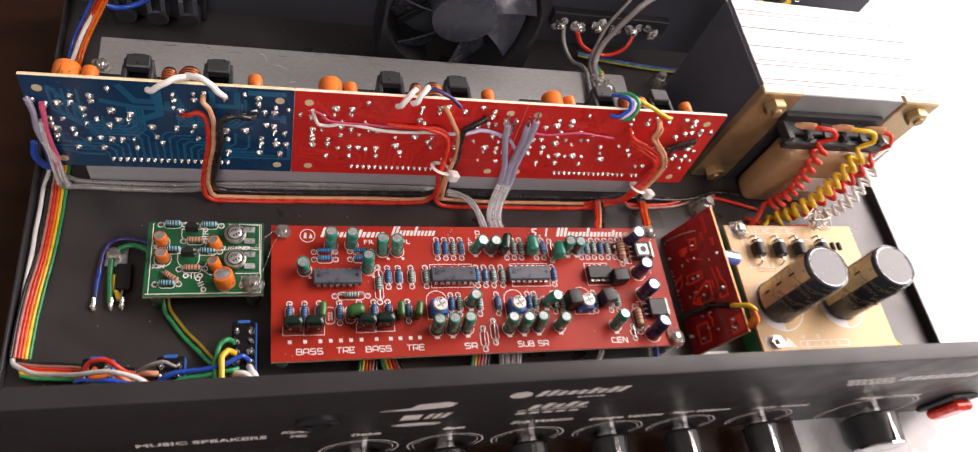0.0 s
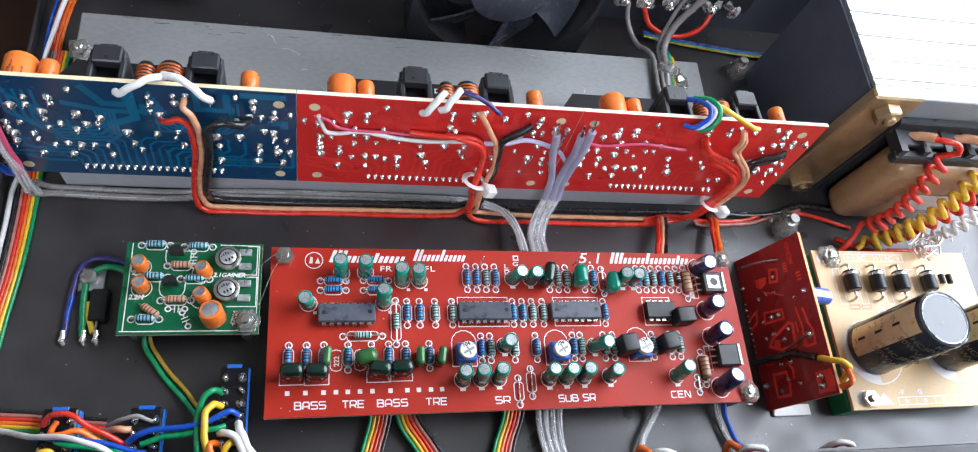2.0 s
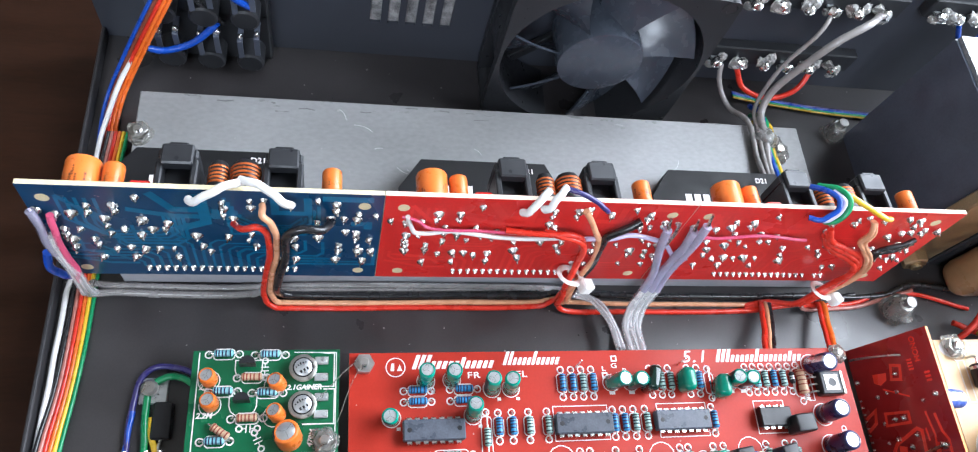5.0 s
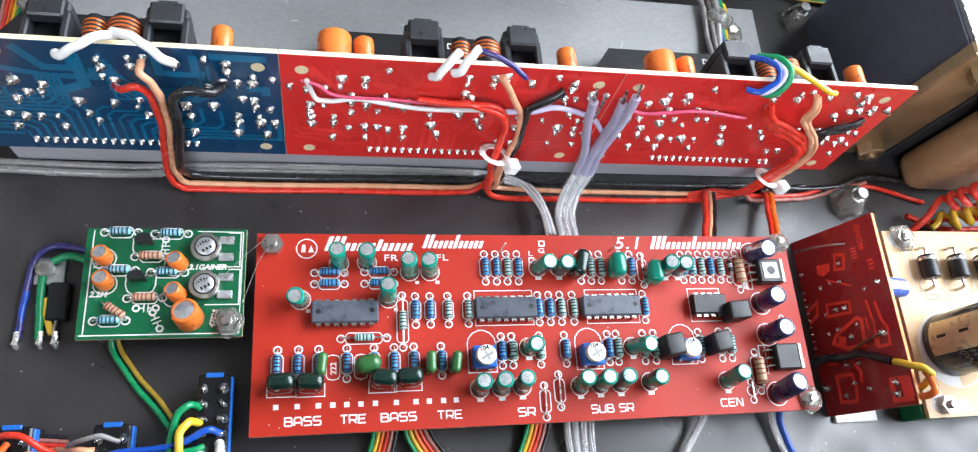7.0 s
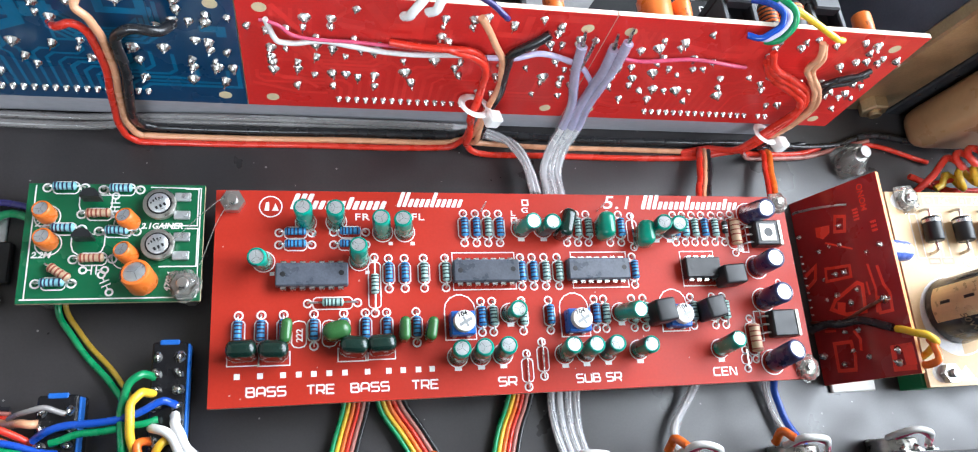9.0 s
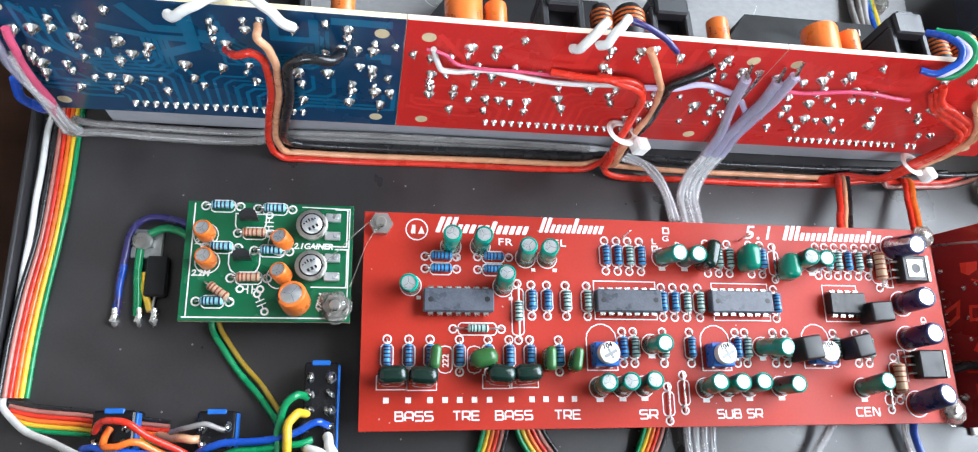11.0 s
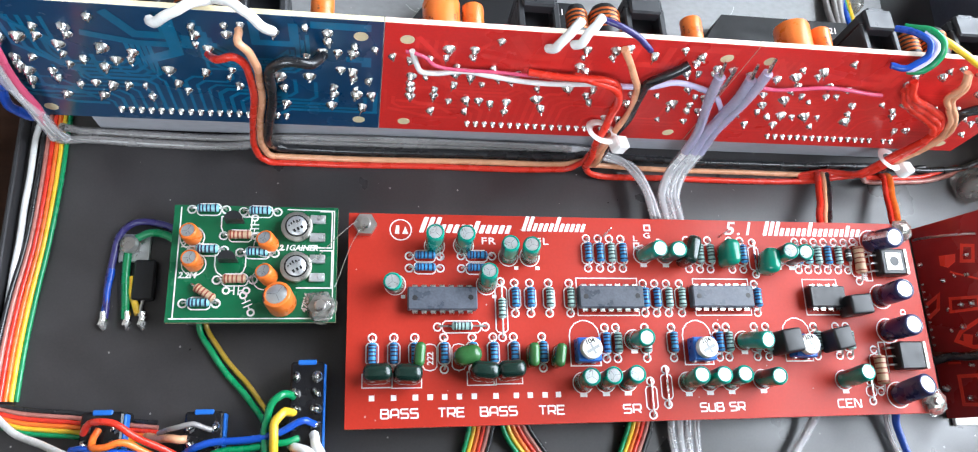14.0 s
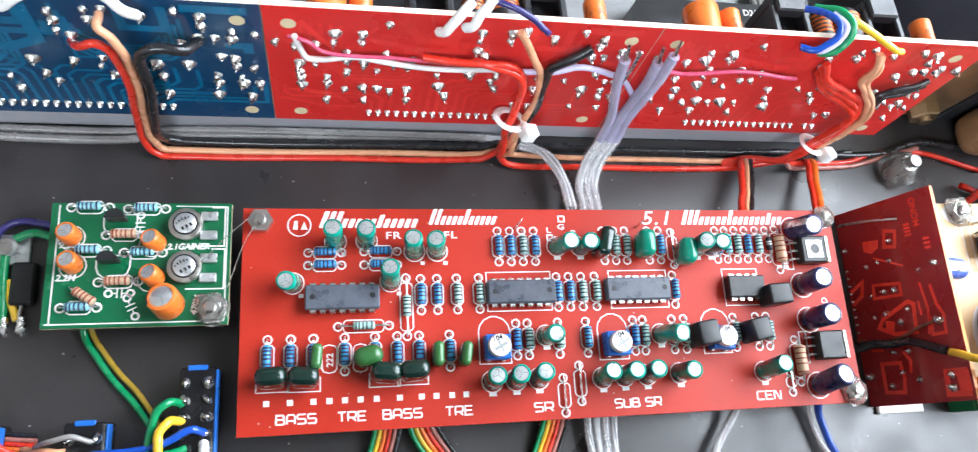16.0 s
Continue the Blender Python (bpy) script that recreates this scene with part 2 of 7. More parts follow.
M_BLACK = mat("black_epoxy", (0.013, 0.013, 0.0145), 0.40, scale=500, var=0.2, bump=0.15)
# Epoxy lightened to blue-grey for the reflection on the chip tops.
M_CHIP = mat("chip_epoxy_with_sheen", (0.085, 0.095, 0.12), 0.38, scale=160, fine=1500, var=0.4, bump=0.3, rvar=0.2)
M_MODULE = mat("black_module_epoxy", (0.012, 0.012, 0.013), 0.55, scale=300, var=0.2, bump=0.1, spec=0.25)
M_BLKPL = mat("black_plastic", (0.022, 0.023, 0.026), 0.38, scale=300, var=0.15, bump=0.08)
M_FAN = mat("grey_black_plastic", (0.060, 0.070, 0.090), 0.24, spec=0.7, scale=200, var=0.12)
M_CANTOP = mat("capacitor_top", (0.62, 0.64, 0.65), 0.33, 0.75, scale=500, var=0.18, bump=0.3)
M_SCORE = mat("score_line", (0.30, 0.31, 0.31), 0.5, 0.4, scale=500)
M_TEAL = mat("green_sleeve", (0.010, 0.27, 0.195), 0.22, scale=300, var=0.25, coat=0.3, bump=0.15)
M_TEALD = mat("dark_stripe", (0.02, 0.05, 0.05), 0.35, scale=300)
M_NAVY = mat("navy_sleeve", (0.018, 0.022, 0.085), 0.3, scale=300, var=0.2, coat=0.2)
M_BLUECAP = mat("blue_sleeve", (0.10, 0.17, 0.55), 0.3, scale=300, coat=0.2)
M_ORANGE = mat("orange_sleeve", (0.72, 0.17, 0.025), 0.34, scale=300, var=0.12, coat=0.15)
M_WINDING = mat("enamelled_copper", (0.52, 0.12, 0.025), 0.3, 0.3, scale=400, var=0.3)
M_FILMD = mat("dark_green_film", (0.005, 0.022, 0.016), 0.2, scale=300, var=0.25, coat=0.45)
M_FILM = mat("green_film", (0.035, 0.13, 0.035), 0.2, scale=300, var=0.2, coat=0.3)
M_FILMT = mat("teal_film", (0.005, 0.20, 0.13), 0.2, scale=300, var=0.15, coat=0.4)
M_RBLUE = mat("blue_resistor", (0.06, 0.27, 0.55), 0.22, scale=900, var=0.2, coat=0.3)
M_RTEAL = mat("pale_green_resistor", (0.36, 0.54, 0.50), 0.25, scale=900, var=0.2, coat=0.3)
M_RTAN = mat("beige_resistor", (0.52, 0.36, 0.23), 0.45, scale=900, var=0.15)
M_RCYAN = mat("pale_blue_resistor", (0.24, 0.52, 0.58), 0.22, scale=900, var=0.15, coat=0.3)
M_BANDN = mat("navy_band", (0.012, 0.015, 0.06), 0.4)
M_BANDR = mat("brown_red_band", (0.25, 0.05, 0.03), 0.4)
M_BANDK = mat("dark_band", (0.03, 0.05, 0.05), 0.4)
M_WHITEPL = mat("white_plastic", (0.78, 0.77, 0.74), 0.4, scale=300, var=0.06)
M_TRIMBLUE = mat("blue_plastic", (0.02, 0.13, 0.50), 0.35, scale=300)
M_GLUE = mat("hot_glue", (0.74, 0.73, 0.68), 0.18, scale=250, var=0.15, trans=0.82, ior=1.45, bump=0.4)
M_BRASS = mat("yellowed_steel", (0.46, 0.34, 0.20), 0.4, 0.85, scale=120, var=0.2, bump=0.1)
M_TAPE = mat("brown_tape", (0.36, 0.21, 0.105), 0.3, scale=60, fine=500, var=0.15, bump=0.25, coat=0.2)
M_CORE = mat("core_side", (0.085, 0.095, 0.125), 0.42, 0.2, scale=100, var=0.2)
M_LAM = mat("bare_laminations", (0.36, 0.36, 0.37), 0.4, 0.5, scale=300, var=0.28, stretch=(0.04, 1, 1))
# Grey lifted to hold the sheen on the core's front face.
M_YOKE = mat("core_face_with_sheen", (0.27, 0.29, 0.30), 0.4, 0.1, scale=100, var=0.12)
# Chassis coat made lighter and bluer to hold the rear panel's sheen.
M_REAR = mat("rear_coat_with_sheen", (0.047, 0.051, 0.064), 0.40, scale=40, fine=2500, bump=0.2)
M_TABLE = mat("pale_speckled_stone", (0.50, 0.51, 0.53), 0.3, scale=60, fine=900, var=0.10, bump=0.03)
M_WOOD = mat("dark_brown_wood", (0.020, 0.007, 0.003), 0.40, spec=0.22, scale=14, fine=160, var=0.4, bump=0.1, stretch=(1, 6, 6))
M_WALL = mat("room_plaster", (0.55, 0.52, 0.48), 0.8, scale=6, fine=200, var=0.06)
M_CLEAR = mat("clear_sheath", (0.88, 0.88, 0.92), 0.12, scale=150, var=0.08, alpha=0.28)
M_MILKY = mat("milky_lilac_sheath", (0.46, 0.44, 0.60), 0.16, scale=120, var=0.2, alpha=0.5, coat=0.3)
M_DULLSHEATH = mat("dull_clear_sheath", (0.30, 0.285, 0.28), 0.2, scale=90, var=0.35, alpha=0.5)
M_STRAND = mat("tinned_strand", (0.86, 0.84, 0.83), 0.35, 0.0, scale=400, var=0.2)
M_BRAID = mat("silver_braid", (0.74, 0.73, 0.71), 0.36, 0.35, scale=260, fine=1500, var=0.45, bump=0.5)
M_DULL = mat("dull_plated_metal", (0.34, 0.33, 0.30), 0.35, 0.9, scale=500, var=0.35, bump=0.3)
M_COPPER = mat("tinned_copper_core", (0.62, 0.56, 0.50), 0.35, 0.9, scale=500)

WIRE = {n: mat(n + "_insulation", c, 0.28, scale=200, var=0.10, coat=0.35) for n, c in {
    "red": (0.70, 0.036, 0.017), "orange": (0.82, 0.16, 0.02), "yellow": (0.80, 0.50, 0.03), "green": (0.01, 0.26, 0.09),
    "blue": (0.012, 0.07, 0.42), "white": (0.78, 0.77, 0.75), "black": (0.016, 0.016, 0.018), "brown": (0.20, 0.055, 0.03),
    "tan": (0.72, 0.36, 0.20), "grey": (0.29, 0.27, 0.26), "purple": (0.035, 0.028, 0.14), "pink": (0.70, 0.10, 0.20),
    "ochre": (0.42, 0.27, 0.025), "lilac": (0.60, 0.56, 0.78), "rose": (0.42, 0.16, 0.13)}.items()}

# ---- room and table ----
bm = B()
box(bm, (240, -1690, -40), (880, 1490, 0.6))
solo("table_stone", bm, M_TABLE, "pale grey speckled stone table top in bright daylight", "table", kind="structure")
bm = B()
box(bm, (-1390, -1690, -40), (239, 1490, 0.5))
solo("bench_wood", bm, M_WOOD, "dark brown varnished wooden bench top", "bench", kind="structure")
bm = B()
box(bm, (-1390, 330, 0.6), (-135, 352, 55), 2)
box(bm, (-1390, 260, 0.6), (-150, 329, 22), 2)
solo("bench_rail", bm, M_WOOD, "brown wooden back rail of the bench", "bench", kind="structure")
bm = B()
box(bm, (900, -1700, -40), (960, -250, 2500))
box(bm, (900, 910, -40), (960, 1500, 2500))
box(bm, (900, -250, -40), (960, 910, 110))
box(bm, (900, -250, 1190), (960, 910, 2500))
solo("wall_east", bm, M_WALL, "plain plastered wall with a large window opening", "wall", kind="structure")
bm = B()
box(bm, (-1400, -1760, -40), (-1000, -1700, 2500))
box(bm, (0, -1760, -40), (960, -1700, 2500))
box(bm, (-1000, -1760, -40), (0, -1700, 1050))
box(bm, (-1000, -1760, 2050), (0, -1700, 2500))
solo("wall_south", bm, M_WALL, "plain plastered wall with an added opening for the fill light", "wall", kind="structure")
for n, a, b in (("wall_west", (-1460, -1760, -40), (-1400, 1560, 2500)), ("wall_north", (-1400, 1500, -40), (960, 1560, 2500)), ("ceiling", (-1460, -1760, 2500), (960, 1560, 2560))):
    solo(n, box(B(), a, b), M_WALL, "plain plastered " + ("ceiling" if n == "ceiling" else "wall"), n.split("_")[0], kind="structure")

# ---- chassis ----
X0, X1, YR = -92, 333, 190
FLOOR = 9.5
chassis = thing("chassis", "black powder-coated steel amplifier chassis with open top", "chassis")
bm = B()
box(bm, (X0, -26, FLOOR - 1.2), (X1, YR, FLOOR))
part("base_plate", bm, M_CHASSIS, chassis)
for x in (X0 - 1.3, X1 + 0.1):
    bm = B()
    box(bm, (x, -24, FLOOR - 1.2), (x + 1.2, YR, FLOOR + 5), 0.3)
    part("side_lip", bm, M_PANEL, chassis)
for x in (X0 + 25, X1 - 25):
    for y in (0, 165):
        part("foot", lathe(B(), [(0, 8), (0.6, 9), (7.6, 10)], 18, base=(x, y, FLOOR - 8.9)), M_BLKPL, chassis)
# rear wall, with slots cut through
bm = B()
slots = [(6 + 6.8 * i, 6 + 6.8 * i + 4.2) for i in range(5)]
edges = [X0 - 1.3] + [v for s in slots for v in s] + [X1 + 1.3]
for a, b in zip(edges[::2], edges[1::2]):
    box(bm, (a, YR + 0.1, 29), (b, YR + 1.3, 60))
box(bm, (X0 - 1.3, YR + 0.1, 60), (X1 + 1.3, YR + 1.3, 92))
box(bm, (X0 - 1.3, YR + 0.1, FLOOR - 1.2), (X1 + 1.3, YR + 1.3, 29))
box(bm, (X0 - 1.3, YR + 1.4, 90.8), (X1 + 1.3, YR + 13, 92))
part("rear_panel", bm, M_REAR, chassis)
# Added plate in place of the shaded stone table beyond the slots.
bm = B()
box(bm, (3, YR + 1.6, 27), (41, YR + 2.4, 62))
part("vent_gauze", bm, mat("mottled_grey_backing", (0.36, 0.36, 0.36), 0.8, scale=260, fine=1800, var=0.8, bump=0.8), chassis, "mottled grey backing plate added behind the vent slots")

# ---- front panel ----
bm = B()
box(bm, (X0 - 3, -32.6, 1.2), (X1 + 3, -26.1, 90), 0.9, seg=2)
front = part("front_panel", bm, M_PANEL, chassis, "thick gloss black front panel with white lettering")
bm = B()
box(bm, (X0, -26, FLOOR + 0.1), (X1, -24.8, 84))
part("inner_plate", bm, M_CHASSIS, chassis)

# ---- heatsink ----
heatsink = thing("heatsink", "dull aluminium heatsink plate with fins, scratched", "heatsink")
bm = B()
box(bm, (-73, 89.0, 17), (184, 154, 26), 0.4)
part("base", bm, M_ALU, heatsink)
for i in range(9):
    y = 89.2 + i * 7.9
    part("fin", box(B(), (-73, y, FLOOR), (184, y + 1.6, 17), 0.2), M_ALU, heatsink)

part("front_face", box(B(), (-73, 88.6, FLOOR + 0.6), (184, 89.0, 26), 0.1), M_ALU_LIT, heatsink, "smooth front face, painted lighter for its light")
M_SCUFF = mat("dark_scuff", (0.20, 0.20, 0.20), 0.7, scale=400, var=0.5)
M_SCRATCH = mat("bright_scratch", (0.62, 0.62, 0.62), 0.4, 0.3, scale=400, var=0.3)
rng = random.Random(5)
for i in range(34):
    x, y = rng.uniform(-70, 178), 153.6 - abs(rng.gauss(0, 2.6))
    w = rng.uniform(0.8, 6)
    bm = B()
    stroke(bm, [(x, y), (x + w * 0.5, y + rng.uniform(-0.4, 0.4)), (x + w, y + rng.uniform(-0.5, 0.3))], rng.uniform(0.15, 0.9), 26.01 + i * 0.0005, 0.01)
    part("scuff", bm, M_SCUFF, heatsink, "dark scuff mark")
for i in range(9):
    x, y, a = rng.uniform(-60, 160), rng.uniform(128, 148), rng.uniform(0, 6.3)
    r = rng.uniform(3, 9)
    bm = B()
    stroke(bm, [(x + r * math.cos(a + k * 0.16), y + r * math.sin(a + k * 0.16)) for k in range(7)], 0.14, 26.03 + i * 0.0005, 0.01)
    part("scratch", bm, M_SCRATCH, heatsink, "fine bright scratch")

# ---- shared component meshes ----
def can_mesh(r, h, seg=18, stripe=4):
    bm = B()
    prof = [(0, r * 0.93), (0.35, r), (h - 0.9, r), (h - 0.35, r * 0.96), (h - 0.05, r * 0.84), (h - 0.05, r * 0.76), (h - 0.3, r * 0.75)]
    rings = [[bm.verts.new((q * math.cos(a), q * math.sin(a), z)) for a in [2 * math.pi * k / seg for k in range(seg)]] for z, q in prof]
    for j, (p, q) in enumerate(zip(rings, rings[1:])):
        for k in range(seg):
            f = bm.faces.new((p[k], p[(k + 1) % seg], q[(k + 1) % seg], q[k]))
            f.material_index = 1 if k < stripe and 0 < j < 4 else 0
    bm.faces.new(rings[0][::-1])
    return bm


def cantop_mesh(r, h, seg=18):
    bm = B()
    lathe(bm, [(h - 1.2, r * 0.74), (h - 0.35, r * 0.75), (h - 0.2, r * 0.70)], seg)
    for a in (20, 140, 260):
        c, s = math.cos(radians(a)), math.sin(radians(a))
        stroke(bm, [(r * 0.04 * c, r * 0.04 * s), (r * 0.62 * c, r * 0.62 * s)], 0.09 + r * 0.02, h - 0.2, 0.02, 1)
    return bm


CANS = {}


def capacitor(parent, kind, base, top, label="", spin=0.0):
    r, h, sleeve, stripe, ns = {"green": (2.55, 11, M_TEAL, M_TEALD, 4), "navy": (3.2, 11.5, M_NAVY, M_CANTOP, 2), "orange5": (2.5, 4.8, M_ORANGE, M_BLACK, 3),
                                "orange8": (3.9, 6.6, M_ORANGE, M_BLACK, 3), "orange_small": (2.8, 9.5, M_ORANGE, M_TEALD, 0), "orange_big": (4.7, 10.5, M_ORANGE, M_TEALD, 0),
                                "blue": (3.3, 11.5, M_BLUECAP, M_CANTOP, 3)}[kind]
    if kind not in CANS:
        CANS[kind] = (finish(can_mesh(r, h, stripe=ns), "capacitor", [sleeve, stripe], 40), finish(cantop_mesh(r, h), "can_top", [M_CANTOP, M_SCORE], 40))
    b, t = Vector(base), Vector(top)
    m = Matrix.Translation(b * K) @ (t - b).to_track_quat("Z", "Y").to_matrix().to_4x4() @ pose(0, 0, 0, 0, 0, spin)
    ob = put("capacitor", CANS[kind][0], parent, m, label)
    put("can_top", CANS[kind][1], ob)
    return ob


RES = {}


def resistor(parent, a, b, kind, z=1.5):
    a, b = Vector(a), Vector(b)
    d = (b - a).length
    body, bands, rr, ln = {"b": (M_RBLUE, M_BANDN, 1.08, 5.8), "t": (M_RTEAL, M_BANDK, 1.08, 5.8), "c": (M_RCYAN, M_BANDN, 1.08, 5.8),
                           "k": (M_BLACK, M_CANTOP, 0.9, 4.2), "T": (M_RTAN, M_BANDR, 1.6, 8.6), "p": (M_RTAN, M_BANDR, 1.15, 6.2)}[kind]
    key = (kind, round(d))
    if key not in RES:
        bm = B()
        h = ln / 2
        xs = [(-h, 0.5), (-h + 0.25, 0.95), (-h + 0.8, 1.12), (-h + 1.5, 1.0), (h - 1.5, 1.0), (h - 0.8, 1.12), (h - 0.25, 0.95), (h, 0.5)]
        lathe(bm, [(x, rr * q) for x, q in xs], 10, 0, (0, 0, z), (1, 0, 0))
        for bx in ((-0.36, 0.36) if kind == "k" else (-h + 0.85, -h * 0.45, -h * 0.1, h * 0.25, h - 0.85)):
            q = rr * (1.13 if abs(bx) > h * 0.6 else 1.015)
            lathe(bm, [(bx - 0.22, q), (bx + 0.22, q)], 10, 1, (0, 0, z), (1, 0, 0))
        sweep(bm, smooth_line([(-d / 2, 0, -0.3), (-d / 2, 0, z * 0.6), (-d / 2 + 0.7, 0, z), (-h + 0.1, 0, z)], 3), 0.27, 6, 2)
        sweep(bm, smooth_line([(d / 2, 0, -0.3), (d / 2, 0, z * 0.6), (d / 2 - 0.7, 0, z), (h - 0.1, 0, z)], 3), 0.27, 6, 2)
        RES[key] = finish(bm, "diode" if kind == "k" else "resistor", [body, bands, M_STEEL], 50)
    c = (a + b) / 2
    ang = math.degrees(math.atan2(b.y - a.y, b.x - a.x))
    return put("diode" if kind == "k" else "resistor", RES[key], parent, mm(c.x, c.y, 0, 0, 0, ang))


bm = B()
box(bm, (-0.75, 3.0, 2.2), (0.75, 3.98, 2.5))
box(bm, (-0.75, 3.7, 0.8), (0.75, 4.0, 2.5))
box(bm, (-0.28, 3.71, -0.5), (0.28, 3.99, 0.8))
CHIP_PIN = finish(bm, "pin", M_SOLDER)


def chip(parent, x, y, pins, label):
    """A dual-in-line chip with its centre at x, y."""
    ln = pins / 2 * 2.54 + 1.5
    bm = B()
    box(bm, (-ln / 2, -3.2, 0.9), (ln / 2, 3.2, 4.1), 0.35)
    ob = part("chip", bm, M_CHIP if pins > 8 else M_BLACK, parent, label, mm(x, y, 0))
    part("dimple", lathe(B(), [(4.08, 0.75), (4.14, 0.75), (4.15, 0.6)], 12, base=(-ln / 2 + 1.9, 0, 0)), M_BLACK, ob)
    if pins > 8:
        part("dimple", lathe(B(), [(4.08, 0.75), (4.14, 0.75), (4.15, 0.6)], 12, base=(ln / 2 - 1.9, 0.2, 0)), M_BLACK, ob)
    for i in range(pins // 2):
        px = (i - (pins / 2 - 1) / 2) * 2.54
        for s in (0, 180):
            put("pin", CHIP_PIN, ob, mm(px, 0, 0, 0, 0, s))
    return ob


def film(parent, x, y, w, d, h, mat_, rz=0, lean=0, name="film_capacitor", thin=False, edge=0.40):
    bm = B()
    box(bm, (-w / 2, -d / 2, 0.6), (w / 2, d / 2, h), min(w, d) * (0.46 if thin else edge), seg=4)
    return part(name, bm, mat_, parent, "", mm(x, y, 0, lean, 0, rz), sharp=60)


def hex_screw(m, label, glue=0.0, group="screws"):
    ob = thing("screw", label, "screw", m, group)
    part("nut", prism(B(), [(3.3 * math.cos(radians(60 * k)), 3.3 * math.sin(radians(60 * k))) for k in range(6)], 0, 2.4), M_DULL if glue else M_STEEL, ob)
    bm = B()
    prof = [(-0.1, 1.5)]
    for i in range(5):
        prof += [(2.2 + i * 0.4, 1.5), (2.4 + i * 0.4, 1.3)]
    lathe(bm, prof, 12)
    part("thread", bm, M_STEEL, ob)
    if glue:
        part("glue_blob", glue_blob(glue, glue * 0.62), M_GLUE, ob, "clear hot glue")
    return ob


def glue_blob(r, h, seed=1):
    bm = B()
    bmesh.ops.create_icosphere(bm, subdivisions=3, radius=1)
    for v in bm.verts:
        k = 1 + 0.32 * noise.noise(v.co * 1.7 + Vector((seed * 3.1, 0, 0))) + 0.12 * noise.noise(v.co * 4.5 + Vector((0, seed, 0)))
        v.co = Vector((v.co.x * r * k, v.co.y * r * k, max(v.co.z, -0.02) * h * k))
    return bm


def standoffs(parent, spots, z):
    for x, y in spots:
        part("standoff", lathe(B(), [(-z, 2.6), (-1.6, 2.6)], 10, base=(x, y, 0)), M_STEEL, parent)


# ---- red main board ----
ZB = 24.0
red = thing("tone_control_board", "red printed circuit board with white lettering on standoffs", "circuit board", mm(0, 0, ZB))
bm = B()
box(bm, (0, 0, -1.6), (177.8, 59.5, 0), 0.1)
for f in bm.faces:
    if abs(f.normal.z) < 0.5:
        f.material_index = 1
part("board", bm, [M_RED, M_EDGERED], red)
standoffs(red, ((4.5, 5), (4.5, 55.5), (174.5, 3.5), (175, 56.5)), ZB - FLOOR)

silk = B()
ROWS_R = [([7, 12.8, 18.5, 26.5, 34.4, 40.3, 46.1, 54.3], 23.9, 15.2, "bbbbbbbb"),
          ([47, 51.5, 57, 63.2, 85.8, 89.4, 93.1, 97.2, 121.4], 39.4, 30.6, "bbttbbttb"),
          ([69.4, 73, 76.5, 80.1, 101, 104.5, 107.9, 115, 118.6, 137.1, 140.3, 143.6, 147, 150.6, 154], 53.0, 43.9, "bbtbttttbbctbtk"),
          ([73, 76.3, 85.1, 93.3, 107.5, 110.5, 119.5, 123.2, 139, 146.3, 149.8], 26.4, 17.5, "bttbbtttttt")]


def outline(x0, y0, x1, y1, w=0.34, r=1.66):
    """Printed capsule round a part that lies between two pads."""
    a, b = Vector((x0, y0)), Vector((x1, y1))
    d = (b - a).normalized()
    n = Vector((-d.y, d.x))
    a, b = a + d * 1.25, b - d * 1.25
    pts = []
    for c, s in ((b, 1), (a, -1)):
        for k in range(5):
            t = -math.pi / 2 + math.pi * k / 4
            pts.append(c - d * s * r * 0.6 + n * -s * math.sin(t) * -r + d * s * math.cos(t) * r * 0.6)
    stroke(silk, pts, w, 0.02, closed=True)


def pads(x0, y0, x1, y1):
    ring(silk, x0, y0, 0.0, 0.84, 1.3)
    ring(silk, x1, y1, 0.0, 0.84, 1.3)


for xs, ya, yb, kinds in ROWS_R:
    for x, k in zip(xs, kinds):
        resistor(red, (x, ya, 0), (x, yb, 0), k)
        pads(x, ya, x, yb)
        outline(x, ya, x, yb)
for x0, x1, y, k in ((17, 25.8, 47, "b"), (17, 25.8, 43.5, "b"), (31.8, 40.8, 47.2, "b"), (31.8, 40.8, 43.5, "b"), (24.8, 38.2, 26.8, "t")):
    resistor(red, (x0, y, 0), (x1, y, 0), k)
    pads(x0, y, x1, y)
    outline(x0, y, x1, y)
for x, ya, yb, k in ((43, 39.7, 23.8, "t"), (157.3, 53.4, 40.4, "T"), (158, 19.2, 6.7, "T")):
    resistor(red, (x, ya, 0), (x, yb, 0), k, 1.9 if k == "T" else 1.5)
    pads(x, ya, x, yb)
    outline(x, ya, x, yb, r=2.0 if k == "T" else 1.7)
for x, ya, yb in ((85.4, 11.0, 1.7), (90.2, 14.2, 4.5), (122.6, 52.5, 42.4), (154.8, 9.7, 4.0)):
    part("jumper_wire", sweep(B(), smooth_line([(x, ya, -0.2), (x, ya - 0.2, 0.7), (x, yb + 0.2, 0.7), (x, yb, -0.2)], 3), 0.3, 6), M_SOLDER, red)
    pads(x, ya, x, yb)
    outline(x, ya, x, yb)

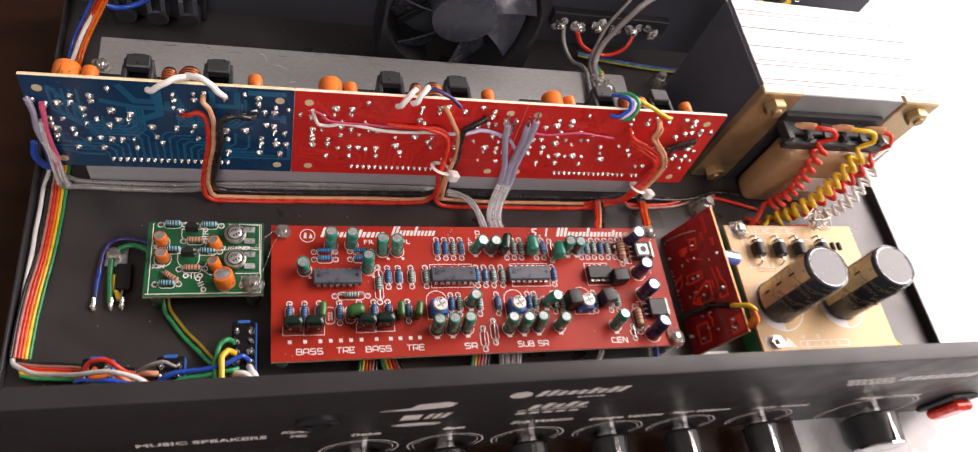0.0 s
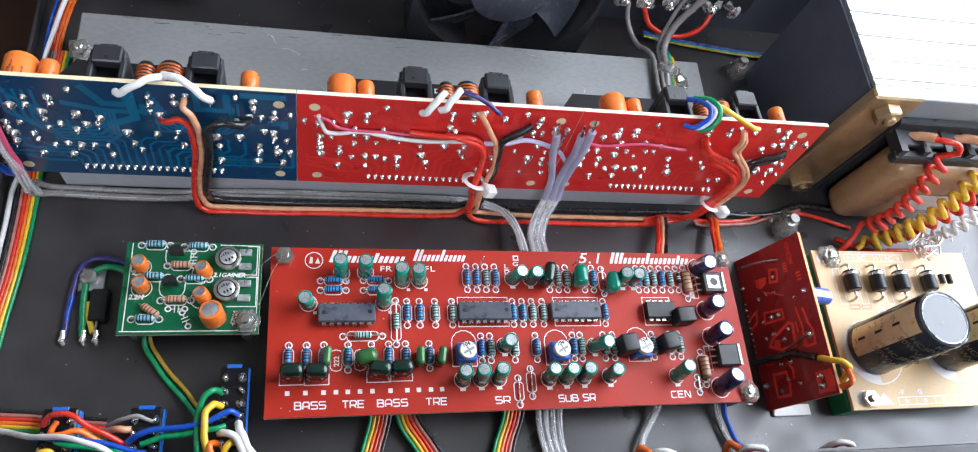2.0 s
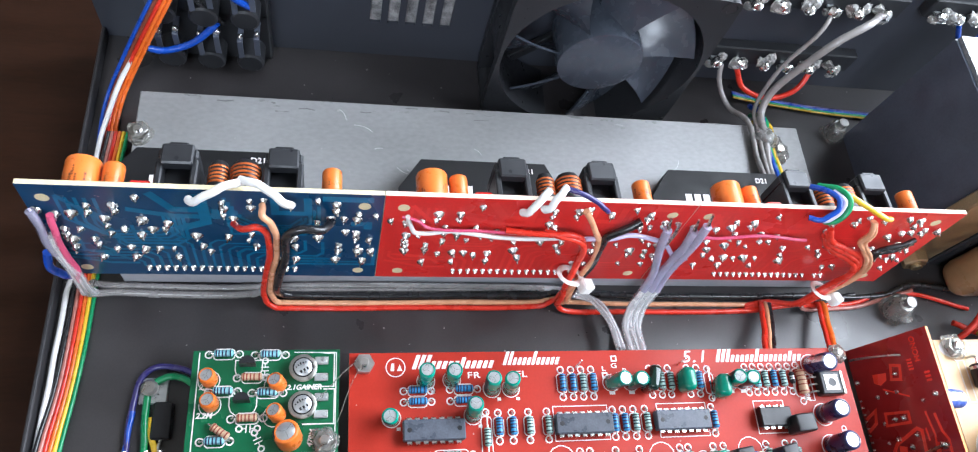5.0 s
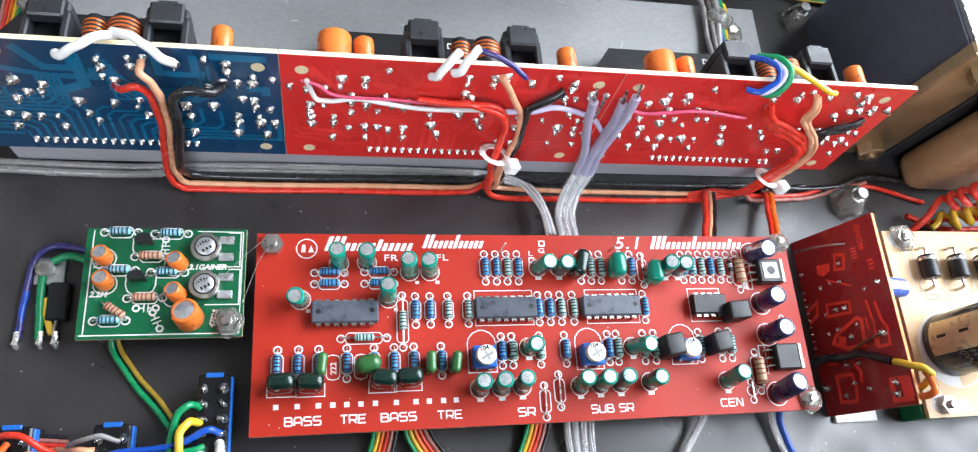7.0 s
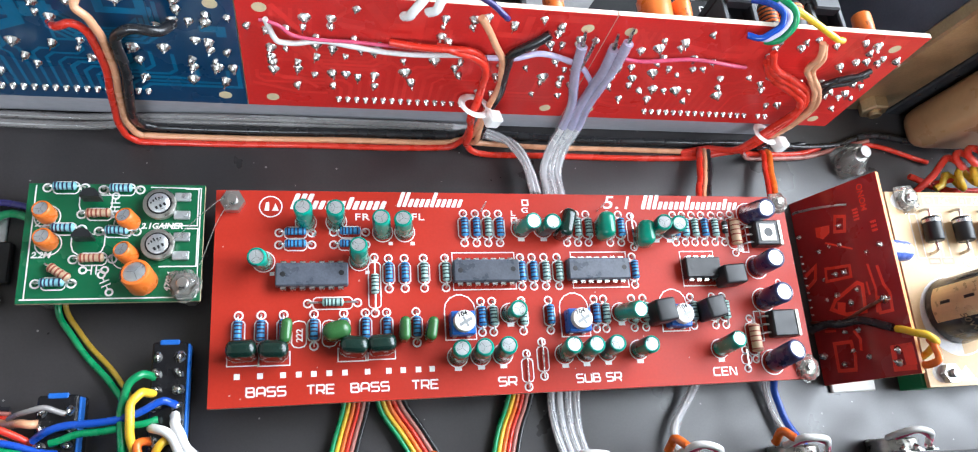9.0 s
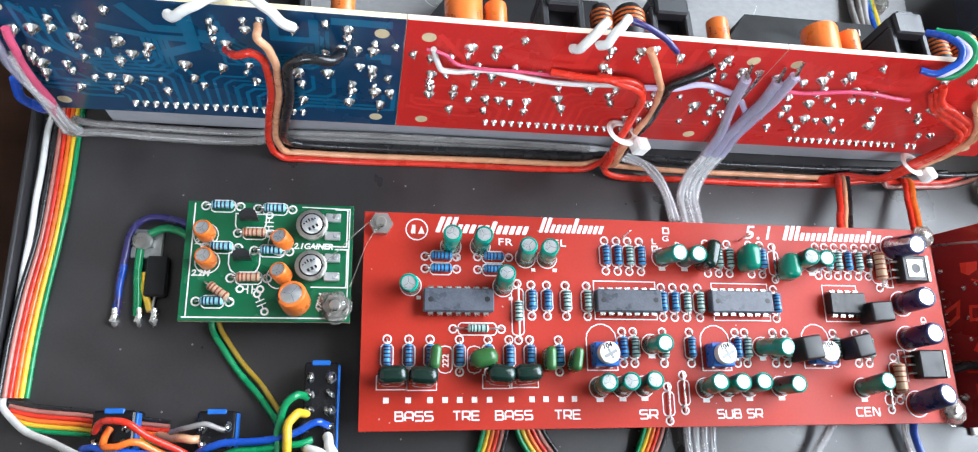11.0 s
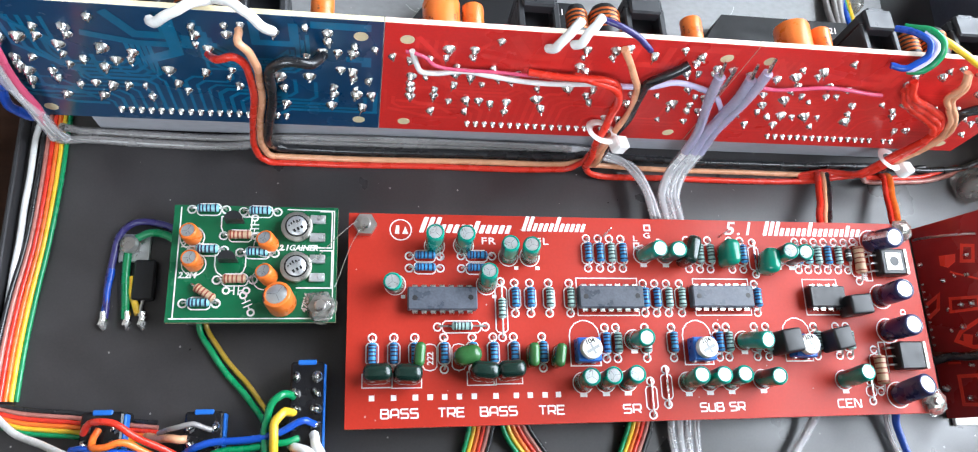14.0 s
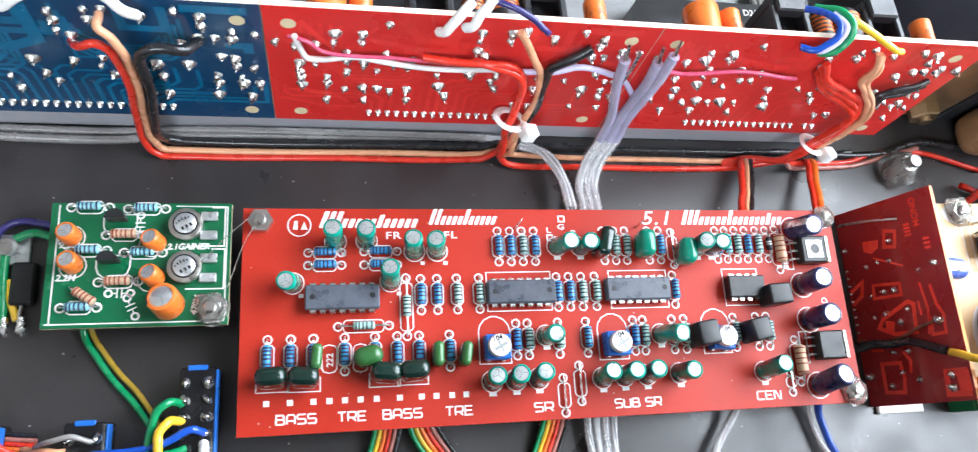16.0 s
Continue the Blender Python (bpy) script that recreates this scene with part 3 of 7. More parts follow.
GREEN_CANS = [(24.2, 50.0, 23.4, 51.1), (32.6, 50.3, 32.0, 50.9), (45.6, 47.2, 44.2, 48.3), (51.9, 47.2, 50.2, 48.0), (13.1, 38.7, 11.8, 37.2), (38.9, 38.8, 38.0, 40.5),
              (86.7, 48.3, 87.8, 47.3), (93.7, 48.3, 93.5, 47.1), (81.5, 22.8, 81.3, 21.9), (65.5, 10.9, 64.8, 11.7), (72.1, 11.0, 71.0, 11.9), (78.5, 11.1, 77.6, 12.2),
              (96.8, 10.5, 96.2, 11.7), (103.3, 10.7, 102.8, 11.6), (110.0, 10.8, 109.0, 11.7), (120.0, 10.9, 119.2, 11.0), (115.6, 22.2, 117.4, 21.0), (146.4, 10.3, 146.9, 11.7),
              (130.5, 47.8, 128.4, 47.2), (135.0, 47.8, 133.3, 46.8)]
for i, (x, y, u, v) in enumerate(GREEN_CANS):
    capacitor(red, "green", (x, y, 0.2), (u, v, 11.2), spin=200 + 37 * (i % 3))
    ring(silk, x, y, 0.0, 2.75, 3.05, seg=20)
    box(silk, (x + (1.6 if i < 6 else -1.0), y - 3.9, 0), (x + (2.8 if i < 6 else 1.0), y - 2.9, 0.04))
for i, (x, y, u, v) in enumerate([(163.6, 53.3, 163.3, 51.6), (163.8, 35.6, 163.2, 35.7), (164.0, 24.9, 164.0, 25.1), (163.6, 5.6, 165.1, 8.0)]):
    capacitor(red, "navy", (x, y, 0.2), (u, v, 11.7), "navy blue electrolytic capacitor", 150)
    ring(silk, x, y, 0.0, 3.6, 3.95, seg=22)

chip(red, 26.0, 34.2, 14, "dark grey 14-pin chip")
chip(red, 74.6, 34.7, 14, "dark grey 14-pin chip")
chip(red, 109.0, 34.9, 14, "dark grey 14-pin chip")
chip(red, 143.0, 34.9, 8, "black 8-pin chip")
for x0, x1 in ((65.4, 84.0), (101.6, 119.4), (137.6, 149.0)):
    stroke(silk, [(x0, 29.9), (x1, 29.9), (x1, 40.9), (x0, 40.9)], 0.32, 0, closed=True)

for x, y, rz in ((8.4, 13.2, 2), (16.3, 13.0, -3), (36.8, 13.4, -6), (44.2, 13.6, 3)):
    film(red, x, y, 7.6, 4.8, 8.4, M_FILMD, rz, -8)
    stroke(silk, [(x - 4, y - 2.6), (x + 4, y - 2.6), (x + 4, y + 1), (x - 4, y + 1)], 0.3, 0, closed=True)
for x, y, rz in ((19.4, 18.6, 84), (32.4, 18.4, 12), (50.4, 18.2, 88), (57.8, 18.0, 80)):
    film(red, x, y, 6.6 if rz != 12 else 7.6, 2.9 if rz != 12 else 5.2, 8.0, M_FILM, rz, 0, thin=True)
for x in (22.6, 30.6):
    outline(x, 23.4, x, 13.6, 0.32, 1.9)
    put("print", text_mesh("222", 2.4, M_SILK, bold=0.06), red, mm(x + 0.9, 16.4, 0.02, 0, 0, 90))
film(red, 99.0, 48.0, 8.6, 4.2, 9.6, M_FILMD, 72, 0)
film(red, 112.2, 47.6, 8.0, 5.0, 9.0, M_FILMT, 88, -4)
film(red, 125.6, 45.2, 7.8, 5.2, 8.6, M_FILMT, 84, -10)
film(red, 151.5, 32.0, 7.4, 6.0, 7.6, M_BLACK, 4, 0, edge=0.12)
film(red, 126.5, 21.2, 6.4, 6.8, 9.0, M_BLACK, 8, 0, edge=0.12)
film(red, 142.9, 21.8, 6.0, 6.4, 8.8, M_BLACK, 12, 0, edge=0.12)


def trimmer(x, y, rz):
    bm = B()
    box(bm, (-3.4, -3.4, 0.3), (3.4, 3.2, 4.6), 0.3)
    ob = part("trimmer", bm, M_TRIMBLUE, red, "blue trimmer with a white dial", mm(x, y, 0, 0, 0, rz))
    bm = B()
    lathe(bm, [(4.6, 2.8), (5.0, 3.05), (6.6, 3.05), (7.0, 2.8)], 24)
    dial = part("dial", bm, M_WHITEPL, ob)
    bm = B()
    box(bm, (-2.0, -0.42, 6.9), (2.0, 0.42, 7.05))
    part("slot", bm, M_SCORE, dial, "grey screwdriver slot", mm(0.2, -0.3, 0, 0, 0, 28))
    part("cross_slot", box(B(), (-0.3, -1.5, 6.9), (0.3, 1.5, 7.06)), M_SCORE, dial, "", mm(0.2, -0.3, 0, 0, 0, 28))
    put("number", text_mesh("104", 1.9, M_BLACK, align="CENTER", bold=0.04), dial, mm(-0.5, 1.2, 7.04, 0, 0, 16))
    for s in (-2.0, 2.0):
        part("leg", box(B(), (s - 0.4, -3.7, 0.0), (s + 0.4, -3.42, 1.6)), M_STEEL, ob)


for x, y, rz in ((66.8, 19.8, 0), (101.0, 19.7, 0), (133.0, 20.3, -4)):
    trimmer(x, y, rz)
    stroke(silk, [(x - 4.4, y + 4.5), (x - 4.4, y - 4.2), (x + 4.4, y - 4.2), (x + 4.4, y + 4.5)] + [(x + 4.4 * math.cos(a), y + 4.5 + 4.2 * math.sin(a)) for a in (0.4, 0.9, 1.4, 1.75, 2.25, 2.75)], 0.35, 0, closed=True)


def power_transistor(x, y, up, label):
    bm = B()
    box(bm, (-3.9, -4.1, 0.6), (4.2, 4.1, 4.8), 0.4)
    ob = part("power_transistor", bm, M_BLACK, red, label, mm(x, y, 0))
    # duller metal here carries the shade on the tab's side
    bm = B()
    box(bm, (4.25, -4.1, 0.8), (5.4, 4.1, 4.7), 0.15)
    part("metal_tab", bm, M_DULL, ob)
    if up:
        bm = B()
        box(bm, (-2.6, -2.8, 4.7), (2.9, 2.8, 5.0), 0.1)
        part("metal_face", bm, M_DULL, ob)
        part("hole", lathe(B(), [(4.95, 1.6), (5.08, 1.5)], 16, base=(0.3, 0, 0)), M_BLACK, ob)
    for s in (-2.5, 0, 2.5):
        part("leg", sweep(B(), [(-3.8, s, 2.4), (-5.6, s, 2.2), (-5.8, s, -0.2)], 0.35, 5), M_STEEL, ob)


power_transistor(166.6, 45.8, True, "black power transistor with a bright metal face")
power_transistor(167.0, 16.9, False, "black power transistor lying flat")
for y in (45.2, 16.8):
    stroke(silk, [(159.8, y - 4.6), (162.0, y - 4.6), (162.0, y + 4.6), (159.8, y + 4.6)], 0.35, 0, closed=True)

for x in (7.0, 12.8, 18.6, 22.6, 26.5, 30.5, 34.6, 40.6, 46.3, 50.2, 54.4, 58.2):
    box(silk, (x - 0.75, 7.1, 0), (x + 0.75, 8.6, 0.045))
ring(silk, 14.6, 54.7, 0, 2.85, 3.2, seg=28)
for x, y, w in ((84.9, 50.9, 1.5), (88.8, 56.6, 1.7), (92.4, 50.6, 1.5)):
    stroke(silk, [(x - w / 2, y - 0.8), (x + w / 2, y - 0.8), (x + w / 2, y + 0.8), (x - w / 2, y + 0.8)], 0.5, 0, closed=True)
part("silkscreen", silk, M_SILK, red, "white printed outlines")
# square-cut capitals, drawn as printed strokes in a unit box
CAPS = {"B": [[(0, 0), (0, 1), (0.8, 1), (0.92, 0.9), (0.92, 0.62), (0.8, 0.53), (1, 0.42), (1, 0.12), (0.88, 0), (0, 0)], [(0.05, 0.53), (0.8, 0.53)]],
        "A": [[(0, 0), (0, 0.8), (0.18, 1), (0.82, 1), (1, 0.8), (1, 0)], [(0.05, 0.36), (0.95, 0.36)]],
        "S": [[(1, 1), (0.12, 1), (0, 0.9), (0, 0.62), (0.1, 0.52), (0.9, 0.52), (1, 0.42), (1, 0.1), (0.88, 0), (0, 0)]],
        "T": [[(0, 1), (1, 1)], [(0.5, 0.97), (0.5, 0)]],
        "R": [[(0, 0), (0, 1), (0.88, 1), (1, 0.9), (1, 0.48), (0.88, 0.38), (0.05, 0.38)], [(0.55, 0.38), (1, 0)]],
        "E": [[(1, 1), (0, 1), (0, 0), (1, 0)], [(0.05, 0.52), (0.88, 0.52)]],
        "U": [[(0, 1), (0, 0.14), (0.14, 0), (0.86, 0), (1, 0.14), (1, 1)]],
        "C": [[(1, 1), (0.14, 1), (0, 0.86), (0, 0.14), (0.14, 0), (1, 0)]],
        "N": [[(0, 0), (0, 1), (0.2, 1), (0.8, 0), (1, 0), (1, 1)]]}
for body, x, y, wide in (("BASS", 9.5, 2.6, 9.8), ("TRE", 24.7, 2.6, 7.1), ("BASS", 36.2, 2.6, 10.0), ("TRE", 52.5, 2.6, 7.2), ("SR", 76.8, 2.4, 5.1), ("SUB SR", 99.8, 2.3, 13.6), ("CEN", 143.2, 2.4, 7.5)):
    bm = B()
    units = len(body) * 1.3 - 0.3 - 0.55 * body.count(" ")
    w, at = wide / units, x
    for n, ch in enumerate(body):
        for i, line in enumerate(CAPS.get(ch, ())):
            stroke(bm, [(at + px * w, y + pz * 2.25) for px, pz in line], 0.44, 0.006 + 0.004 * i)
        at += w * (0.75 if ch == " " else 1.3)
    part("print", bm, M_SILK, red)
for body, x, y, s in (("FR", 38.0, 50.8, 3.2), ("FL", 54.2, 50.9, 3.2), ("L", 84.2, 52.4, 2.6), ("G", 87.6, 53.4, 2.6), ("R", 91.5, 51.6, 2.6), ("5.1", 113.6, 54.9, 6.0)):
    put("print", text_mesh(body, s, M_SILK, 0.25 if body == "5.1" else 0, bold=0.05, spacing=1.12), red, mm(x - (0 if body == "5.1" else s * 0.1), y, 0.02) @ Matrix.Diagonal((1.2, 1.0 if body == "5.1" else 0.9, 1, 1)))


for body, x, y, s in (("BD140", 160.4, 40.6, 2.5), ("BD139", 160.6, 11.0, 2.5), ("GND", 171.4, 25.6, 2.7), ("-V", 171.2, 35.4, 2.7)):
    put("print", text_mesh(body, s, M_SILK, bold=0.05), red, mm(x, y, 0.02, 0, 0, 90))
for x, y in ((74.9, 53.8), (112.0, 54.1)):
    part("lead_end", sweep(B(), [(x, y, -0.1), (x - 0.1, y + 0.2, 3.5), (x + 0.1, y + 0.5, 7.0)], [0.3, 0.28, 0.2], 6), M_SOLDER, red, "tinned lead end left standing")


def brand_mark(parent, x, y, heights, h, pitch):
    """A brand mark as a plain row of slanted strokes of its height and colour."""
    for n, q in enumerate(heights):
        top, wide = q * h, pitch * 0.66
        pts = [(x, y + 0.2), (x + 0.2, y), (x + wide, y), (x + wide + 0.1, y + 0.2), (x + wide + 0.1 + 0.34 * top, y + top - 0.2), (x + wide + 0.34 * top - 0.1, y + top), (x + 0.2 + 0.34 * top, y + top), (x + 0.34 * top, y + top - 0.2)]
        part("brand_stroke", prism(B(), pts, 0.005, 0.05), M_SILK, parent)
        x += pitch


LOW, MID, TALL = 0.55, 0.8, 1.0
brand_mark(red, 19.8, 54.0, [TALL, TALL, TALL, LOW, LOW, LOW, LOW, LOW, MID, LOW, LOW, LOW, LOW, LOW], 4.7, 1.92)
brand_mark(red, 49.8, 54.9, [TALL, TALL, LOW, LOW, LOW, LOW, TALL, LOW, LOW, LOW, LOW, LOW], 4.6, 1.62)
brand_mark(red, 126.6, 54.8, [TALL, TALL, TALL, LOW, LOW, LOW, LOW, LOW, TALL, LOW, LOW, LOW, LOW, LOW, LOW, MID, LOW, LOW], 4.7, 1.88)
bm = B()
prism(bm, [(12.9, 53.5), (14.2, 53.5), (14.2, 56.0), (13.3, 56.0)], 0.005, 0.05)
prism(bm, [(15.0, 53.5), (16.8, 53.5), (15.9, 55.8)], 0.005, 0.05)
part("brand_stroke", bm, M_SILK, red)
hex_screw(mm(4.6, 55.6, ZB + 0.05), "small bright nut and bolt holding the red board")
hex_screw(mm(174.6, 3.4, ZB + 0.05) @ Matrix.Scale(0.72, 4), "small bolt under hot glue at a board corner", 6.0)
hex_screw(mm(175.4, 57.2, ZB + 0.05) @ Matrix.Scale(0.55, 4), "small bolt under hot glue at a board corner", 6.4)

# ---- green gain board ----
ZG = 23.4
gain = thing("gain_board", "small green printed circuit board with trimmers", "circuit board", mm(-47.0, 28.4, ZG))
bm = B()
box(bm, (0, 0, -1.6), (44.0, 32.6, 0), 0.1)
for f in bm.faces:
    if abs(f.normal.z) < 0.5:
        f.material_index = 1
part("board", bm, [M_GREEN, M_EDGE], gain)
standoffs(gain, ((40, 4), (4, 28), (4, 4)), ZG - FLOOR)
gs = B()
silk_keep = silk
silk = gs
stroke(gs, [(0.9, 1.0), (43.0, 1.0)], 0.35, 0)
stroke(gs, [(1.9, 1.2), (1.9, 32)], 0.35, 0)
for x0, y0, x1, y1, k in ((4.6, 31.3, 13.6, 31.4, "c"), (18.2, 31.0, 27.4, 31.0, "c"), (13.4, 23.9, 22.2, 23.9, "p"), (5.4, 19.8, 13.8, 19.8, "c"), (18.0, 19.2, 27.2, 19.1, "c"), (12.4, 11.5, 21.8, 11.6, "p"), (4.2, 5.1, 12.6, 5.1, "c")):
    resistor(gain, (x0, y0, 0), (x1, y1, 0), k)
    pads(x0, y0, x1, y1)
    outline(x0, y0, x1, y1)
ob = resistor(gain, (6.2, 10.2, 0), (13.4, 5.2, 0), "p", 3.4)
tagged(ob, "beige resistor standing over another")
for x, y, kind in ((4.9, 24.6, "orange5"), (5.8, 17.2, "orange5"), (24.2, 22.6, "orange5"), (24.4, 13.4, "orange5"), (29.0, 6.2, "orange8")):
    lean = 0.9 if kind == "orange8" else 1.9 if x > 20 else 0.8
    capacitor(gain, kind, (x + lean, y - 1.4, 0.2), (x - 0.2, y - 0.4 + 0.6 * (x > 20), 6), "orange electrolytic capacitor with dark print, leaning", 300)
    ring(gs, x + 0.4, y - 1.4, 0, 3.0, 3.3, seg=18)
for x, y in ((16.6, 27.4), (15.6, 16.4)):
    bm = B()
    prism(bm, [(2.4 * math.cos(a), 2.4 * math.sin(a)) for a in [math.pi * (0.0 + k / 8) for k in range(9)]], 2.0, 6.6)
    part("transistor", bm, M_BLACK, gain, "small black transistor", mm(x, y - 0.6, 0, 0, 0, 0))
    stroke(gs, [(x - 4, y + 2)] + [(x + 4 * math.cos(a), y - 1 + 3.2 * math.sin(a)) for a in (math.pi, 3.7, 4.2, 4.71, 5.2, 5.75, 6.28)] + [(x + 4, y + 2)], 0.35, 0, closed=True)
for x, y in ((33.0, 26.2), (33.2, 14.8)):
    bm = B()
    lathe(bm, [(0.5, 4.0), (2.2, 4.3), (2.9, 4.2), (3.1, 3.6)], 24)
    ob = part("trimmer", bm, M_DULL, gain, "bright metal carbon trimmer", mm(x, y, 0))
    bm = B()
    lathe(bm, [(3.05, 2.7), (3.5, 2.7), (3.7, 2.4)], 20)
    part("dial", bm, M_CANTOP, ob)
    bm = B()
    ring(bm, 0, 0, 3.08, 2.75, 3.15, 0.06, 24)
    for a in range(3):
        box(bm, (-1.5 + a * 1.1, -1.5, 3.6), (-0.9 + a * 1.1, -0.6, 3.75))
    for a in range(5):
        box(bm, (-2.0 + a * 0.8, 0.9 - 0.1 * abs(a - 2), 3.6), (-1.6 + a * 0.8, 1.7 - 0.3 * abs(a - 2), 3.75))
    part("slot", bm, M_BLACK, ob, "dark slot and stamped marks", mm(0, 0, 0, 0, 0, 30))
    for dy in (-2.6, 2.6):
        bm = B()
        box(bm, (3.4, dy - 1.2, 0.2), (7.6, dy + 1.2, 1.2), 0.2)
        lathe(bm, [(1.1, 0.75), (1.5, 0.6)], 8, base=(6.4, dy, 0))
        part("terminal", bm, M_CANTOP, ob)
    stroke(gs, [(x + 0, y - 5.4), (x + 9.4, y - 5.4), (x + 9.4, y + 5.2), (x + 6, y + 5.2)], 0.35, 0)
for x, y, a in ((17.6, 8.6, 0), (20.6, 5.0, -65), (21.4, 26.6, 90)):
    c, s = math.cos(radians(a)), math.sin(radians(a))
    for d in (-2.6, 2.6):
        ring(gs, x + d * c, y + d * s, 0.003, 0.6, 1.1)
        stroke(gs, [(x + d * 0.22 * c - 1.2 * s, y + d * 0.22 * s + 1.2 * c), (x + d * 0.22 * c + 1.2 * s, y + d * 0.22 * s - 1.2 * c)], 0.34, 0.004)
        stroke(gs, [(x + d * 0.22 * c, y + d * 0.22 * s), (x + d * 0.6 * c, y + d * 0.6 * s)], 0.3, 0.006)
stroke(gs, [(43.0, 1.2), (43.0, 31.6), (30, 31.8)], 0.3, 0.002)
part("silkscreen", gs, M_SILK, gain, "white printed outlines")
silk = silk_keep
for body, x, y, s in (("2.1GAINER", 28.2, 20.0, 2.2), ("2.2M", 2.6, 20.6, 2.3), ("2.2M", 2.4, 12.0, 2.3)):
    put("print", text_mesh(body, s, M_SILK, 0.2, bold=0.08), gain, mm(x, y, 0.02))
put("print", text_mesh("470M", 2.2, M_SILK, 0.15, bold=0.08), gain, mm(36.2, 2.6, 0.02, 0, 0, 80))
hex_screw(mm(-7.0, 32.4, ZG + 0.05), "small bolt under a dome of clear hot glue", 4.4)

# ---- three amplifier boards standing on edge ----
JOINTS_A = [(1.4, 37.3), (5.7, 35.8), (10.2, 36.2), (14.9, 41.1), (14.7, 37.4), (21.3, 41.3), (21.3, 38.1), (27.4, 45.3), (17.7, 33.9), (17.7, 30.7), (18.0, 25.8), (21.7, 29.0), (27.4, 33.9), (25.6, 26.0), (29.2, 28.9), (32.7, 29.2),
            (33.7, 32.4), (6.5, 28.0), (10.2, 28.4), (6.2, 24.7), (6.8, 22.4), (6.8, 18.9), (12.9, 23.0), (13.0, 19.5), (12.9, 12.1), (17.7, 17.0), (21.7, 18.0), (25.5, 17.7), (29.3, 17.5), (33.3, 17.8), (22.1, 12.3), (34.1, 12.8),
            (40.4, 25.2), (41.9, 20.2), (43.7, 16.3)]
JOINTS_B = [(49.1, 44.2), (49.2, 41.0), (49.1, 37.1), (51.5, 35.2), (49.4, 26.0), (56.0, 26.7), (54.9, 23.6), (56.9, 20.1), (56.6, 44.7), (56.6, 41.7), (60.0, 45.8), (67.3, 43.6), (74.6, 46.1), (79.8, 44.6), (79.7, 41.5), (78.5, 36.9),
            (74.6, 34.8), (82.3, 37.0), (86.1, 39.5), (86.1, 37.1), (90.7, 39.2), (82.4, 29.3), (85.9, 29.0), (86.0, 25.7), (89.4, 25.4), (67.2, 25.4), (67.7, 20.2), (74.7, 25.5), (81.0, 21.5), (81.0, 18.3), (86.3, 21.0), (86.4, 18.4),
            (90.6, 18.2), (80.0, 12.5), (88.3, 12.2), (67.6, 12.0), (63.9, 12.3)]
PINS = [(23.2 + i * 2.54, 5.6) for i in range(18) if i not in (15,)]


def joint_mesh(seed):
    rng = random.Random(seed)
    bm = B()
    lean = Vector((rng.uniform(-0.5, 0.5), rng.uniform(-0.9, 0.1), 0))
    prof = [(0, 1.35), (0.3, 1.25), (0.65, 1.0), (1.0, 0.8), (1.3, 0.55), (1.45, 0.2)]
    wide = rng.uniform(0.75, 1.25)
    pts = [Vector((0, 0, h)) + lean * (h / 1.45) ** 1.5 for h, r in prof]
    sweep(bm, pts, [r * rng.uniform(0.9, 1.12) for h, r in prof], 9)
    sweep(bm, [pts[3], pts[-1] + lean * 0.5 + Vector((0, 0, 0.45))], [0.32, 0.24], 5)
    for v in bm.verts:
        v.co.x *= wide
        v.co += Vector((noise.noise(v.co * 2 + Vector((seed, 0, 0))), noise.noise(v.co * 2 + Vector((0, seed, 0))), 0)) * 0.28 * min(v.co.z, 1)
    return finish(bm, "solder_joint", M_SOLDER, 60)


JM = [joint_mesh(i) for i in range(6)]
PIN_ME = finish(sweep(B(), [(0, 0, 0), (0, 0, 0.35), (0, -0.15, 0.8), (0, -0.3, 1.3)], [0.98, 0.85, 0.6, 0.4], 8), "pin_joint", M_SOLDER, 60)


def route(a, b):
    (x0, y0), (x1, y1) = a, b
    dx, dy = x1 - x0, y1 - y0
    k = min(abs(dx), abs(dy))
    sx, sy = (1 if dx > 0 else -1), (1 if dy > 0 else -1)
    mid = abs(dy) - k
    return [(x0, y0), (x0, y0 + sy * mid * 0.6), (x0 + sx * k, y0 + sy * (mid * 0.6 + k)), (x0 + sx * k, y1), (x1, y1)]


